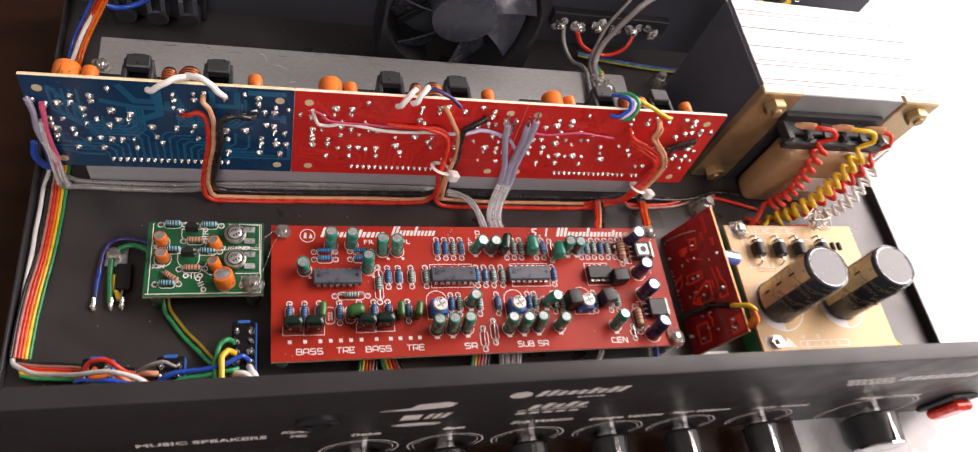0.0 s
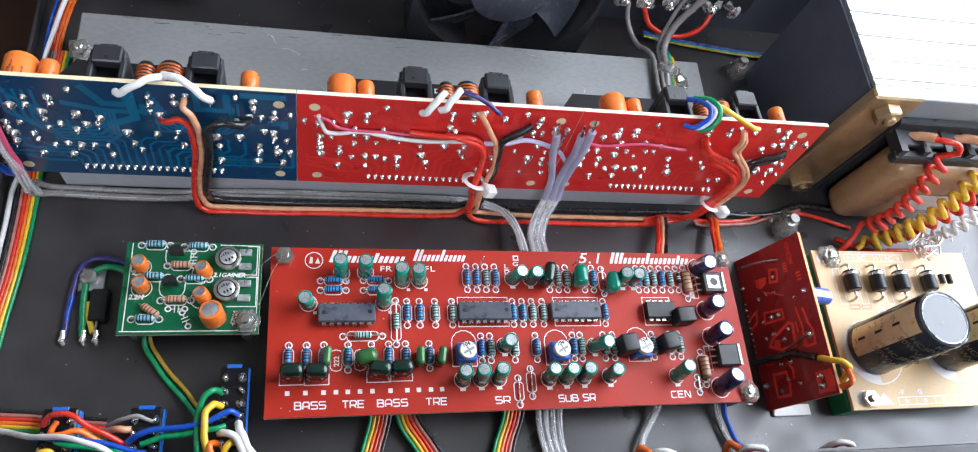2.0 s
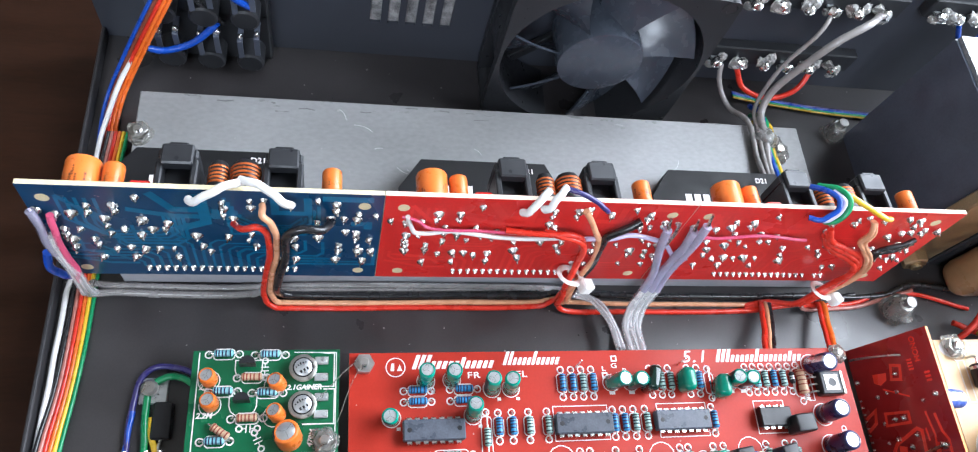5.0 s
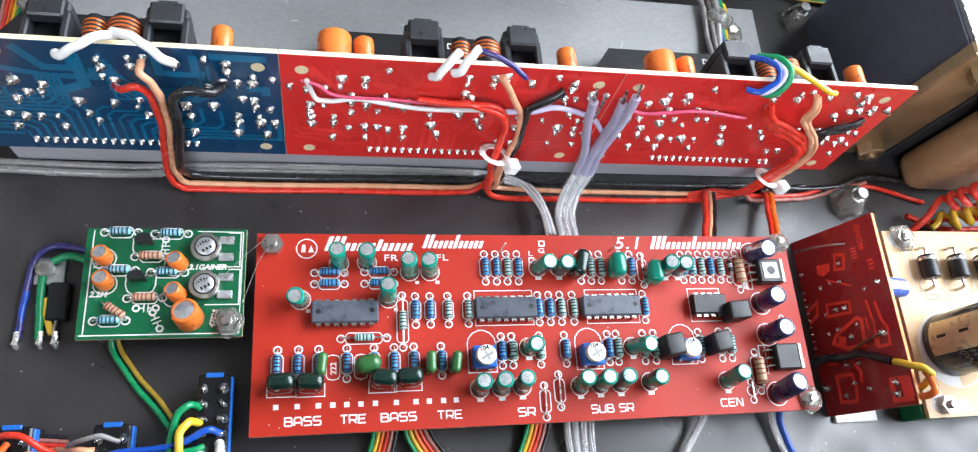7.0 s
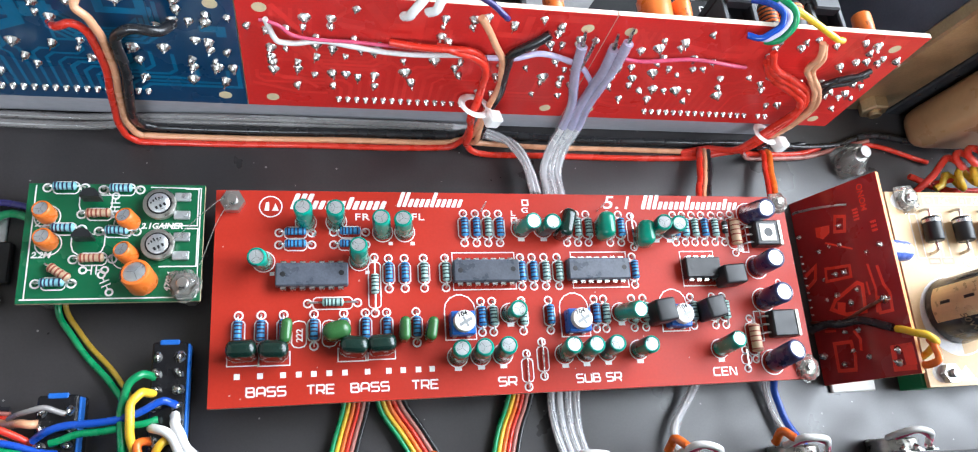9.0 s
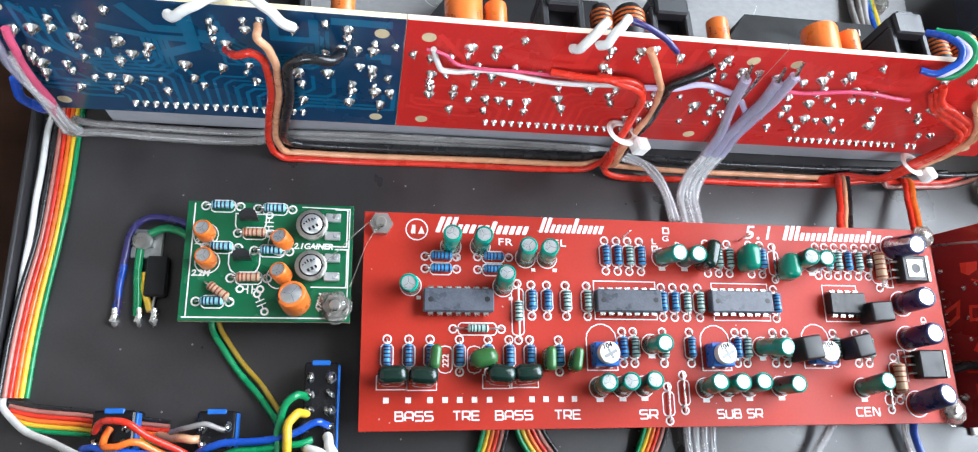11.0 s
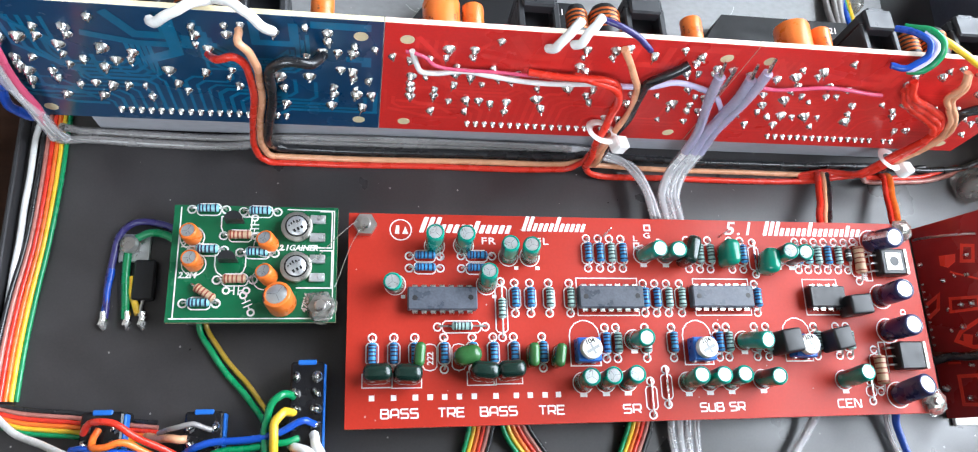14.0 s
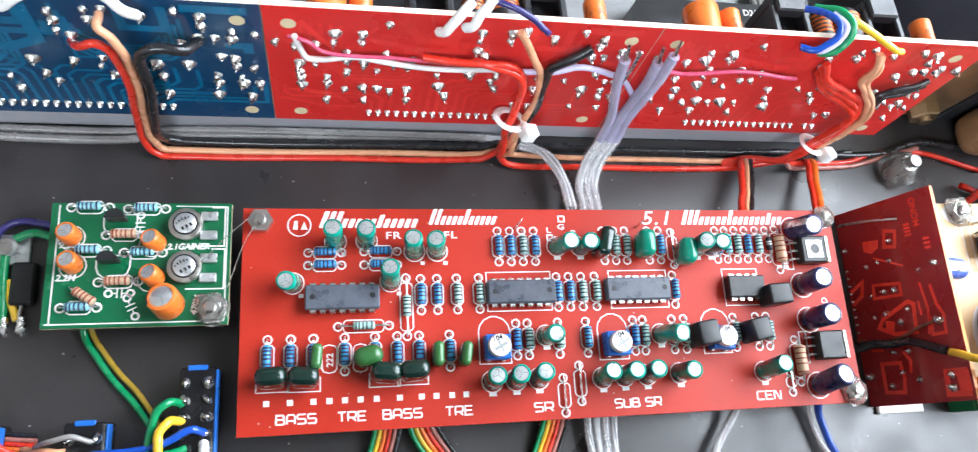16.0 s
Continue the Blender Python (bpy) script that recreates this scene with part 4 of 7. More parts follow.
def amp_board(name, x0, width, face, trace, edge, label, shift, seed):
    th = thing(name, label, "circuit board", mm(x0, 85.0, 26.2, 84.75, 0, 0), "amplifier boards")
    bm = B()
    box(bm, (0, 0, -1.6), (width - 0.15, 49.6, 0), 0.08)
    for f in bm.faces:
        if abs(f.normal.z) < 0.5:
            f.material_index = 1
    part("board", bm, [face, edge], th)
    rng = random.Random(seed)
    joints = JOINTS_A + JOINTS_B
    n = 0

    def track(pts, w):
        bm = B()
        pts = [(min(max(x, 1.2), width - 1.4), min(max(y, 1.0), 48.4)) for x, y in pts]
        stroke(bm, pts, w, 0.01 + n * 0.0015, 0.03)
        if len(bm.faces):
            part("copper_track", bm, trace, th)
        else:
            bm.free()

    half = len(PINS) // 2
    for i, (px, py) in enumerate(PINS):
        k = half - 1 - i if i < half else i - half
        way = -1 if i < half else 1
        up = 8.5 + 1.9 * (half - 1 - k) if i < half else 8.2 + 1.75 * (half - 1 - k)
        out = 5.0 + 2.6 * k
        ex = px + way * out
        rise = rng.uniform(3, 9)
        track([(px, py), (px, up), (px + way * 2.2, up + 2.2), (ex, up + 2.2), (ex + way * 1.8, up + 4.0), (ex + way * 1.8, up + 4.0 + rise)], rng.choice((0.8, 1.0, 1.2)))
        n += 1
    for i in range(5):
        q = i * 2.1
        track([(50 + q * 0.4, 46 - q), (50 + q * 0.4, 31 + q * 0.6), (54 + q * 0.5, 27 + q * 0.6), (71 - q * 0.5, 27 + q * 0.6), (75 - q * 0.6, 31 + q * 0.6), (75 - q * 0.6, 43 - q)], 0.95)
        n += 1
        track([(8 + q * 1.1, 44), (8 + q * 1.1, 33 - q * 0.4), (14 + q * 0.8, 27 - q * 0.8), (30 + q * 0.6, 27 - q * 0.8), (33 + q * 0.6, 30 - q * 0.8), (33 + q * 0.6, 36)], 1.0)
        n += 1
    for i in range(12):
        a = joints[rng.randrange(len(joints))]
        b = min((j for j in joints if abs(j[0] - a[0]) + abs(j[1] - a[1]) > 4), key=lambda j: abs(j[0] - a[0]) + abs(j[1] - a[1]) + rng.uniform(0, 6))
        track(route(a, b), rng.choice((0.9, 1.3, 1.8)))
        n += 1
    for pts, w in (([(31, 47.5), (36, 39.5), (43, 39.5), (43, 47.5)], 2.6), ([(63, 47), (63, 39), (72, 39), (72, 47)], 2.2), ([(47, 40), (47, 36), (36, 36), (24, 39)], 2.2), ([(44, 46), (44, 33), (36, 29)], 3.0), ([(2, 12), (14, 8), (22, 8)], 1.2), ([(8, 45), (16, 34), (20, 22)], 1.5), ([(4, 16), (15, 15), (20, 10)], 1.2), ([(76, 47), (90, 47)], 2.6), ([(84, 34), (89, 34), (89, 31)], 2.4)):
        track(pts, w)
        n += 1
    for i, (u, v) in enumerate(joints):
        if u + shift < 1 or u + shift > width - 1:
            continue
        s = rng.uniform(0.75, 1.25)
        put("solder_joint", JM[(i * 5 + seed) % 6], th, mm(u + shift + rng.uniform(-0.3, 0.3), v + rng.uniform(-0.3, 0.3), 0.02, 0, 0, rng.uniform(-40, 40)) @ Matrix.Diagonal((s, s, s, 1)))
    for u, v in PINS:
        put("pin_joint", PIN_ME, th, mm(u + shift + 1.0, v - 0.2, 0.02))
    for u, v in ((5.0, 43.5), (6.4, 4.6), (87.6, 43.6), (87.2, 4.5)):
        part("screw_hole", lathe(B(), [(0.0, 1.75), (0.05, 1.75)], 16, base=(u + shift * 0.5, v, 0)), M_EDGE, th)
    # behind the board
    z = -1.7
    s = shift
    for kind, u, v in (("orange_big", 13.0, 42.4), ("orange_small", 20.8, 42.8), ("orange_small", 78.4, 43.6)):
        can = capacitor(th, kind, (u + s, v, z), (u + s, v + 0.3, z - 9), "orange electrolytic capacitor with dark print", 0)
        rr = 4.7 if kind == "orange_big" else 2.8
        bm = B()
        for g in range(9):
            ang, z0 = rng.uniform(0, 360), rng.uniform(1.6, 4.5)
            for k in range(rng.choice((2, 3, 4))):
                m = pose(0, 0, 0, 0, 0, ang)
                w, h = rng.uniform(0.12, 0.3), rng.uniform(0.35, 0.8)
                bm.faces.new([bm.verts.new(m @ Vector((x, rr + 0.03, z0 + dz))) for x, dz in ((-w, 0), (w, 0), (w, h), (-w, h))])
                z0 += h + 0.25
        part("print_bar", bm, M_PRINT, can)
    for u in (37.0, 65.0):
        ob = None
        bm = B()
        box(bm, (u + s - 5.2, 33.0, z - 14), (u + s + 5.2, 46.2, z - 10.5), 0.6)
        box(bm, (u + s - 5.4, 33.0, z - 10.6), (u + s - 3.6, 46.2, z - 0.3), 0.4)
        box(bm, (u + s + 3.6, 33.0, z - 10.6), (u + s + 5.4, 46.2, z - 0.3), 0.4)
        box(bm, (u + s - 4.0, 33.0, z - 11.0), (u + s + 4.0, 42.0, z - 0.3), 0.4)
        box(bm, (u + s - 4.2, 44.0, z - 14.6), (u + s + 4.2, 47.6, z - 8.0), 0.5)
        box(bm, (u + s - 2.6, 44.0, z - 15.6), (u + s + 2.6, 47.0, z - 12.0), 0.4)
        part("relay_holder", bm, M_BLKPL, th, "black plastic component holder")
    for u, r in ((47.6, 2.7), (54.8, 4.0)):
        bm = B()
        sweep(bm, [(u + s, 43.0, z - 0.5), (u + s, 43.2, z - 3), (u + s, 43.4, z - 9.5), (u + s, 43.4, z - 11)], [r * 0.7, r, r, r * 0.8], 16)
        choke = part("choke", bm, M_BLACK, th, "black choke wound with copper wire")
        for k in range(5):
            part("winding", lathe(B(), [(0, r * 1.02), (0.35, r * 1.07), (0.7, r * 1.02)], 16, base=(u + s, 43.3, z - 3.6 - k * 1.25), axis=(0, 0, -1)), M_WINDING, choke)
    bm = B()
    box(bm, (25.5 + s, 42.6, z - 4), (30.5 + s, 44.6, z - 0.4), 0.3)
    part("red_block", bm, M_REDAMP, th)
    return th


def power_module(x0, label):
    """Flat chip clamped to the heatsink behind its board."""
    th = thing("power_module", label, "amplifier chip", mm(x0, 88.6, 26.1), "power modules")
    prism_bm = B()
    prism(prism_bm, [(0, 0), (0, 26), (8, 37.5), (53, 37.5), (61, 20), (61, 0)], 0, 8.2)
    part("body", prism_bm, M_MODULE, th)
    put("print", text_mesh("D21", 3.0, M_SILK, bold=0.05), th, mm(43.5, 33.2, 8.22))
    for i, w in enumerate((2.6, 2.6, 2.6, 2.0)):
        bm = B()
        box(bm, (13 + i * 3.6, 24.0, 8.21), (13 + i * 3.6 + w, 27.4, 8.25))
        part("marking_bar", bm, M_SILK, th)
    for x in (-4.0, 66.0):
        bm = B()
        lathe(bm, [(0, 3.4), (1.6, 3.4), (2.6, 2.2)], 14, base=(x, 21, 0))
        part("clamp_screw", bm, M_STEEL, th)


amp_board("amplifier_board", -85.0, 93.0, M_BLUE, M_BLUETRACE, M_EDGE, "blue circuit board standing on edge, solder side out", 0.0, 1)
amp_board("amplifier_board", 8.1, 94.5, M_REDAMP, M_REDTRACE, M_EDGERED, "red circuit board standing on edge, solder side out", 1.0, 2)
amp_board("amplifier_board", 102.7, 96.0, M_REDAMP, M_REDTRACE, M_EDGERED, "red circuit board standing on edge, solder side out", 1.5, 3)
for x in (-77.0, 15.6, 109.0):
    power_module(x, "large black amplifier module with pale print on the heatsink")

# ---- small upright output board ----
sub = thing("upright_board", "dark red circuit board standing upright and leaning beside the red board", "circuit board", mm(190.6, 62, 9.8, 90, 0, -90) @ mm(0, 0, 0, -16, 0, 0))
bm = B()
box(bm, (0, 0, -1.6), (63.4, 33.5, 0), 0.08)
for f in bm.faces:
    if abs(f.normal.z) < 0.5:
        f.material_index = 1
part("board", bm, [M_DARKRED, M_EDGEOR], sub)
for n, (pts, w, closed) in enumerate((
        ([(26.0, 9.2), (27.0, 18.0), (30.6, 17.8), (30.2, 8.6)], 1.0, True), ([(39.6, 8.4), (37.0, 10.4), (33.0, 19.4), (34.0, 21.0), (42.4, 20.2), (42.2, 13.4)], 1.3, True),
        ([(28.0, 24.2), (36.3, 25.2), (43.6, 24.0)], 0.8, False), ([(29.2, 27.2), (35.4, 28.0), (38.4, 29.4), (43.8, 29.0), (43.9, 25.0), (38.6, 25.4)], 1.0, False),
        ([(50.7, 6.8), (50.9, 12.9), (55.6, 13.4), (59.8, 12.6), (59.4, 6.6)], 1.2, True), ([(47.6, 14.6), (50.6, 16.4), (54.2, 15.8)], 1.0, False),
        ([(55.0, 26.4), (55.0, 31.8), (61.4, 31.6), (61.2, 26.0)], 1.7, True), ([(9.8, 16.6), (10.8, 20.0), (15.6, 19.0), (14.8, 15.4)], 1.1, True),
        ([(26.6, 1.0), (24.2, 5.6), (28.6, 4.6), (31.0, 0.8)], 1.3, False), ([(33.4, 22.6), (37.8, 22.8)], 0.7, False), ([(17.4, 11.0), (22.0, 20.4)], 0.6, False), ([(46.2, 4.2), (46.6, 8.4)], 0.8, False))):
    bm = B()
    stroke(bm, pts, w, 0.01 + n * 0.002, 0.03, closed=closed)
    part("bare_track", bm, M_LITRED, sub, "bare red track painted as lit through" if n == 0 else "")
for n, pts in enumerate(([(11.4, 8.4), (14.6, 8.2), (16.0, 10.6), (14.6, 13.4), (12.0, 14.0)], [(55.6, 29.0), (60.6, 29.4), (60.8, 32.8), (54.8, 32.8)], [(37.6, 11.0), (41.6, 10.4), (41.8, 13.0), (38.4, 14.0)])):
    part("bare_patch", prism(B(), pts, 0.005, 0.055 + n * 0.003), M_LITRED, sub)
for n, (u, v, s) in enumerate(((12.8, 1.6, 0.7), (19.7, 8.2, 0.6), (19.0, 12.2, 0.5), (19.5, 16.1, 0.6), (24.4, 24.9, 0.65), (23.0, 29.7, 0.7), (28.5, 12.6, 0.75), (28.7, 15.9, 0.75), (29.3, 7.8, 0.5), (36.2, 7.5, 0.5), (35.5, 11.7, 0.85), (38.8, 15.8, 0.7),
                               (35.2, 19.0, 0.6), (39.9, 27.6, 1.2), (47.5, 11.7, 0.8), (47.7, 16.4, 0.7), (53.8, 13.3, 0.6), (56.5, 18.0, 0.6), (54.2, 2.2, 1.1), (57.6, 9.2, 0.7), (55.8, 28.2, 1.0), (59.5, 27.4, 1.0), (13.2, 17.6, 0.6))):
    put("solder_joint", JM[n % 6], sub, mm(u, v, 0.03, 0, 0, 50 * n) @ Matrix.Diagonal((s, s, s * 1.2, 1)))
for i in range(9):
    put("pin_joint", PIN_ME, sub, mm(19.6 + i * 2.55, 1.0, 0.02) @ Matrix.Diagonal((0.5, 0.5, 0.6, 1)))
part("jumper_wire", sweep(B(), smooth_line([(4.1, 1.0, 0.2), (4.6, 4.0, 2.2), (5.7, 11.9, 2.8), (6.8, 18.6, 2.0), (7.3, 21.7, 0.2)], 4), 0.42, 6), M_STEEL, sub, "bare tinned jumper wire")
part("enamel_wire", sweep(B(), smooth_line([(42.5, 0.2, 0.5), (43.8, 8.0, 1.4), (43.8, 14.7, 1.6), (41.4, 22.2, 1.4), (39.9, 27.6, 0.6)], 4), 0.55, 6), WIRE["brown"], sub, "brown enamelled wire")
put("print", text_mesh("MONO", 2.9, M_LITRED, bold=0.05), sub, mm(11.2, 28.2, 0.03, 0, 0, 180))
for i in range(7):
    part("marking_bar", box(B(), (9.4 + i * 1.1, 23.0, 0.01), (10.1 + i * 1.1, 25.0, 0.05)) if i < 4 else box(B(), (9.4 + i * 1.4, 28.2, 0.01), (10.2 + i * 1.4, 30.2, 0.05)), M_LITRED, sub)
capacitor(sub, "blue", (24.4, 29.4, -1.8), (24.4, 29.4, -13.5), "blue electrolytic capacitor with a pale stripe", 60)
solo("foot_strip", box(B(), (192.4, -3.8, FLOOR + 0.05), (209, 0.6, FLOOR + 1.6), 0.3), M_WHITEPL, "white plastic strip under the upright board's corner", "strip")

# ---- power supply board ----
ZP = 22.5
psu = thing("power_supply_board", "tan phenolic circuit board with two large capacitors", "circuit board", mm(219.8, -4.6, ZP) @ Matrix.Scale(0.96, 4))
bm = B()
box(bm, (0, 0, -1.6), (81, 70, 0), 0.1)
part("board", bm, M_TAN, psu)
standoffs(psu, ((6, 5), (6, 66), (75, 5), (75, 66)), (ZP - FLOOR) / 0.96)
silk = B()
for x, y in ((17, 23.9), (55.3, 24.4)):
    loop = B()
    ring(loop, x, y, 0, 13.4, 14.0, seg=32)
    part("printed_ring", loop, M_SILK, psu)
    part("printed_disc", prism(B(), [(x + 13.5 * math.cos(radians(a)), y + 13.5 * math.sin(radians(a))) for a in range(90, 271, 10)], 0.004, 0.03), M_SILK, psu)
stroke(silk, [(16, 65), (46.6, 65), (46.6, 68.4), (16, 68.4)], 0.35, 0, closed=True)
for x in (20.6, 31.4, 35.0):
    stroke(silk, [(x, 65.1), (x, 68.3)], 0.3, 0.005)
for x in (18.2, 33.2, 44.4):
    ring(silk, x, 66.7, 0.005, 0.35, 0.75, seg=10)
for x in (8.1, 19.0, 32.0, 44.4, 47.8):
    outline = B()
    stroke(outline, [(x, 45), (x + 3.2, 45), (x + 3.2, 61.4), (x, 61.4)], 0.35, 0, closed=True)
    part("printed_outline", outline, M_SILK, psu)
for x, y in ((6.6, 4.6), (6.2, 66.4)):
    part("printed_disc", prism(B(), [(x + 4.4 * math.cos(radians(a)), y + 3.4 * math.sin(radians(a))) for a in range(0, 360, 20)], 0.002, 0.03), M_SILK, psu)
part("silkscreen", silk, M_SILK, psu, "white printed outline of the input")
silk = B()
stroke(silk, [(22.4, 1.5), (51.5, 1.5), (51.5, 4.6), (22.4, 4.6)], 0.35, 0, closed=True)
for x in (31.4, 40.6):
    stroke(silk, [(x, 1.6), (x, 4.5)], 0.3, 0.005)
for x in (26.4, 35.6, 45.0):
    ring(silk, x, 3.0, 0.005, 0.45, 0.85, seg=12)
part("printed_triangle", prism(B(), [(11.6, 2.0), (19.8, 1.6), (16.2, 6.8)], 0.002, 0.03), M_SILK, psu)
part("silkscreen", silk, M_SILK, psu, "white printed outline of the output")
for body, x, y, s in (("AC", 22.4, 65.5, 3.4), ("AC", 37.0, 65.5, 3.4), ("-V", 23.4, 5.7, 3.0), ("G", 33.0, 5.7, 3.0), ("PS", 25.2, 40.4, 5.0)):
    put("print", text_mesh(body, s, M_SILK, bold=0.04), psu, mm(x, y, 0.02))
M_STAMP = mat("faded_red_stamp", (0.62, 0.28, 0.17), 0.5, scale=300, var=0.4)
for x in (12.2, 18.0):
    bm = B()
    stroke(bm, [(x, 42.8), (x + 4.6, 42.8), (x + 4.6, 44.6), (x, 44.6)], 0.5, 0.003, closed=True)
    part("stamp_mark", bm, M_STAMP, psu, "faded red stamp")


def big_cap(x, y, label):
    th = part("reservoir_capacitor", lathe(B(), [(0.2, 11.3), (1.0, 11.7), (3, 11.3), (39.0, 11.3), (40.7, 10.9), (41.1, 10.1), (40.7, 9.9)], 40), mat("charcoal_sleeve", (0.034, 0.040, 0.050), 0.2, scale=200, coat=0.4), psu, label, mm(x, y, 0))
    part("can_top", lathe(B(), [(39.7, 9.9), (40.9, 9.8), (41.0, 9.5), (40.6, 9.2), (40.6, 0.3)], 40), M_CANTOP, th)
    bm = B()
    for k in range(8):
        a0, a1 = radians(140 + k * 8), radians(140 + (k + 1) * 8)
        v = [bm.verts.new((11.36 * math.cos(a), 11.36 * math.sin(a), z)) for a, z in ((a0, 3), (a1, 3), (a1, 39), (a0, 39))]
        bm.faces.new(v)
    part("polarity_stripe", bm, M_GOLD, th, "pale gold polarity stripe")
    for z in (9, 19, 29):
        bm = B()
        box(bm, (11.35, -0.5, -2), (11.52, 0.5, 2))
        part("minus_mark", bm, M_BLACK, th, "", mm(0, 0, z, 0, 0, 172))
    for k, z in ((-140, 14), (-140, 28), (-105, 20), (-105, 33), (-70, 14), (-70, 28)):
        for body, dz in (("50WV", 0), ("HC", 4.2)):
            put("print", text_mesh(body, 3.8, M_DIMGOLD, depth=0.05, align="CENTER"), th, mm(0, 0, z + dz, 0, 0, k) @ mm(11.37, 0, 0, 90, 0, 90))


M_DIMGOLD = mat("dim_gold_print", (0.22, 0.19, 0.13), 0.35, 0.2, scale=300)
M_GOLD = mat("pale_gold_print", (0.74, 0.62, 0.36), 0.35, 0.3, scale=300)
big_cap(16.6, 25.7, "large charcoal electrolytic capacitor with a gold stripe")
big_cap(55, 26.2, "large charcoal electrolytic capacitor with a gold stripe")
for x in (13.5, 26.7, 38.9, 53.5):
    bm = B()
    lathe(bm, [(0, 2.6), (0.5, 3.1), (8.5, 3.1), (9, 2.6)], 16, base=(-4.5, 0, 3.6), axis=(1, 0, 0))
    ob = part("diode", bm, M_BLACK, psu, "thick black rectifier diode", mm(x, 54.5, 0, 0, 0, 90))
    part("band", lathe(B(), [(0, 3.14), (1.2, 3.14)], 16, base=(2.4, 0, 3.6), axis=(1, 0, 0)), M_CANTOP, ob)
    for s in (-1, 1):
        part("leg", sweep(B(), smooth_line([(s * 4.4, 0, 3.6), (s * 7, 0, 4.0), (s * 8, 0, 2), (s * 8, 0, -0.3)], 3), 0.55, 6), M_STEEL, ob)
for x in (62, 66):
    bm = B()
    lathe(bm, [(0, 0.9), (0.3, 1.3), (4.2, 1.3), (4.5, 0.9)], 12, base=(-2.2, 0, 2.6), axis=(1, 0, 0))
    part("diode", bm, M_BLACK, psu, "small black diode", mm(x, 56, 0, 0, 0, 90))
hex_screw(mm(227.4, 59.4, ZP + 0.05), "bolt under a pool of clear hot glue", 5.2)
hex_screw(mm(227.6, -0.6, ZP + 0.05), "bolt and nut holding the tan board", 0)
bm = B()
box(bm, (0, 0, 0), (11, 66, 10.8), 0.4)
solo("terminal_block", bm, mat("green_plastic", (0.01, 0.20, 0.07), 0.4), "long green plastic terminal block beside the tan board", "terminal block", mm(219.2, -4.5, FLOOR + 0.05))

# ---- transformer ----
tx = thing("transformer", "large mains transformer with bare laminations and taped coil", "transformer")
for i in range(38):
    y = 106 + i * 1.48
    part("lamination", box(B(), (221.5, y, 18.0), (322, y + 1.478, 79.6 + 0.12 * (i % 2) + 0.1 * math.sin(i * 2.3))), M_LAM, tx)
# Dark plate over the lamination edges; paint and shade share its tone.
bm = B()
box(bm, (220.2, 106, FLOOR + 0.1), (221.4, 162.2, 78))
part("side_plate", bm, M_CORE, tx, "dark side, its paint and shade in one tone")
for x, nm in ((219, 0), (302, 1)):
    bm = B()
    box(bm, (x, 100.5, FLOOR + 0.1), (x + 22, 105.8, 81), 0.8)
    part("clamp_bracket", bm, M_BRASS, tx, "yellowed steel clamp bracket")
bm = B()
box(bm, (241.2, 101.5, 50), (301.8, 105.9, 80), 0.4)
part("front_yoke", bm, M_YOKE, tx, "bare core face with its sheen in the grey")
for x in (229, 314):
    for z in (73, 17):
        th = part("bolt", lathe(B(), [(0, 5.2), (3.8, 5.2), (4.4, 4.6)], 6, base=(x, 100.4, z), axis=(0, -1, 0)), M_BRASS, tx, "hexagonal bolt head")
        part("bolt_tip", lathe(B(), [(0, 2.5), (2.2, 2.5), (2.6, 2.1)], 12, base=(x, 97, z), axis=(0, -1, 0)), M_BRASS, th)
bm = B()
box(bm, (243.5, 83.0, FLOOR + 1), (297, 99, 57), 6, seg=4)
part("coil", bm, M_TAPE, tx, "coil wrapped in brown tape", sharp=60)
bm = B()
box(bm, (240, 91, 62), (297, 101.2, 64), 0.5)
for i in range(6):
    prism(bm, [(239.6 + i * 10.8, 88.0), (242.8 + i * 10.8, 88.0), (242.8 + i * 10.8, 99.5), (239.6 + i * 10.8, 99.5)], 59.0, 64.6)
box(bm, (239, 86.6, 56.4), (297.6, 90.6, 61.8), 0.8)
box(bm, (239, 98.0, 61.6), (297.6, 101.3, 69), 0.6)
part("bobbin_flange", bm, M_BLKPL, tx, "black plastic bobbin flange with slots")
bm = B()
box(bm, (240.4, 99.3, FLOOR + 0.1), (299, 101.2, 62), 0.6)
part("bobbin_back", bm, M_BLKPL, tx)
bm = B()
box(bm, (268, 82.4, 25), (292, 82.8, 38), 0.15)
part("paper_label", bm, M_WHITEPL, tx, "small white paper label")

# ---- fan ----
fan = thing("cooling_fan", "black plastic cooling fan fixed to the rear panel", "fan", mm(91, 163, 46, 90, 0, 0))
# local: x right, y up, z towards the front
FR = 38.2
bm = B()
n = 48
outer, inner = [], []
for k in range(n):
    a = 2 * math.pi * (k + 0.5) / n
    c, s = math.cos(a), math.sin(a)
    q = 39.6 / max(abs(c), abs(s))
    outer.append((min(q, 52) * c, min(q, 52) * s))
    inner.append((FR * c, FR * s))
for z0, z1 in ((-4, 0), (-25, -21)):
    vs = [[bm.verts.new((x, y, z)) for x, y in ps] for ps, z in ((outer, z0), (outer, z1), (inner, z1), (inner, z0))]
    for p, q in zip(vs, vs[1:] + vs[:1]):
        for k in range(n):
            bm.faces.new((p[k], p[(k + 1) % n], q[(k + 1) % n], q[k]))
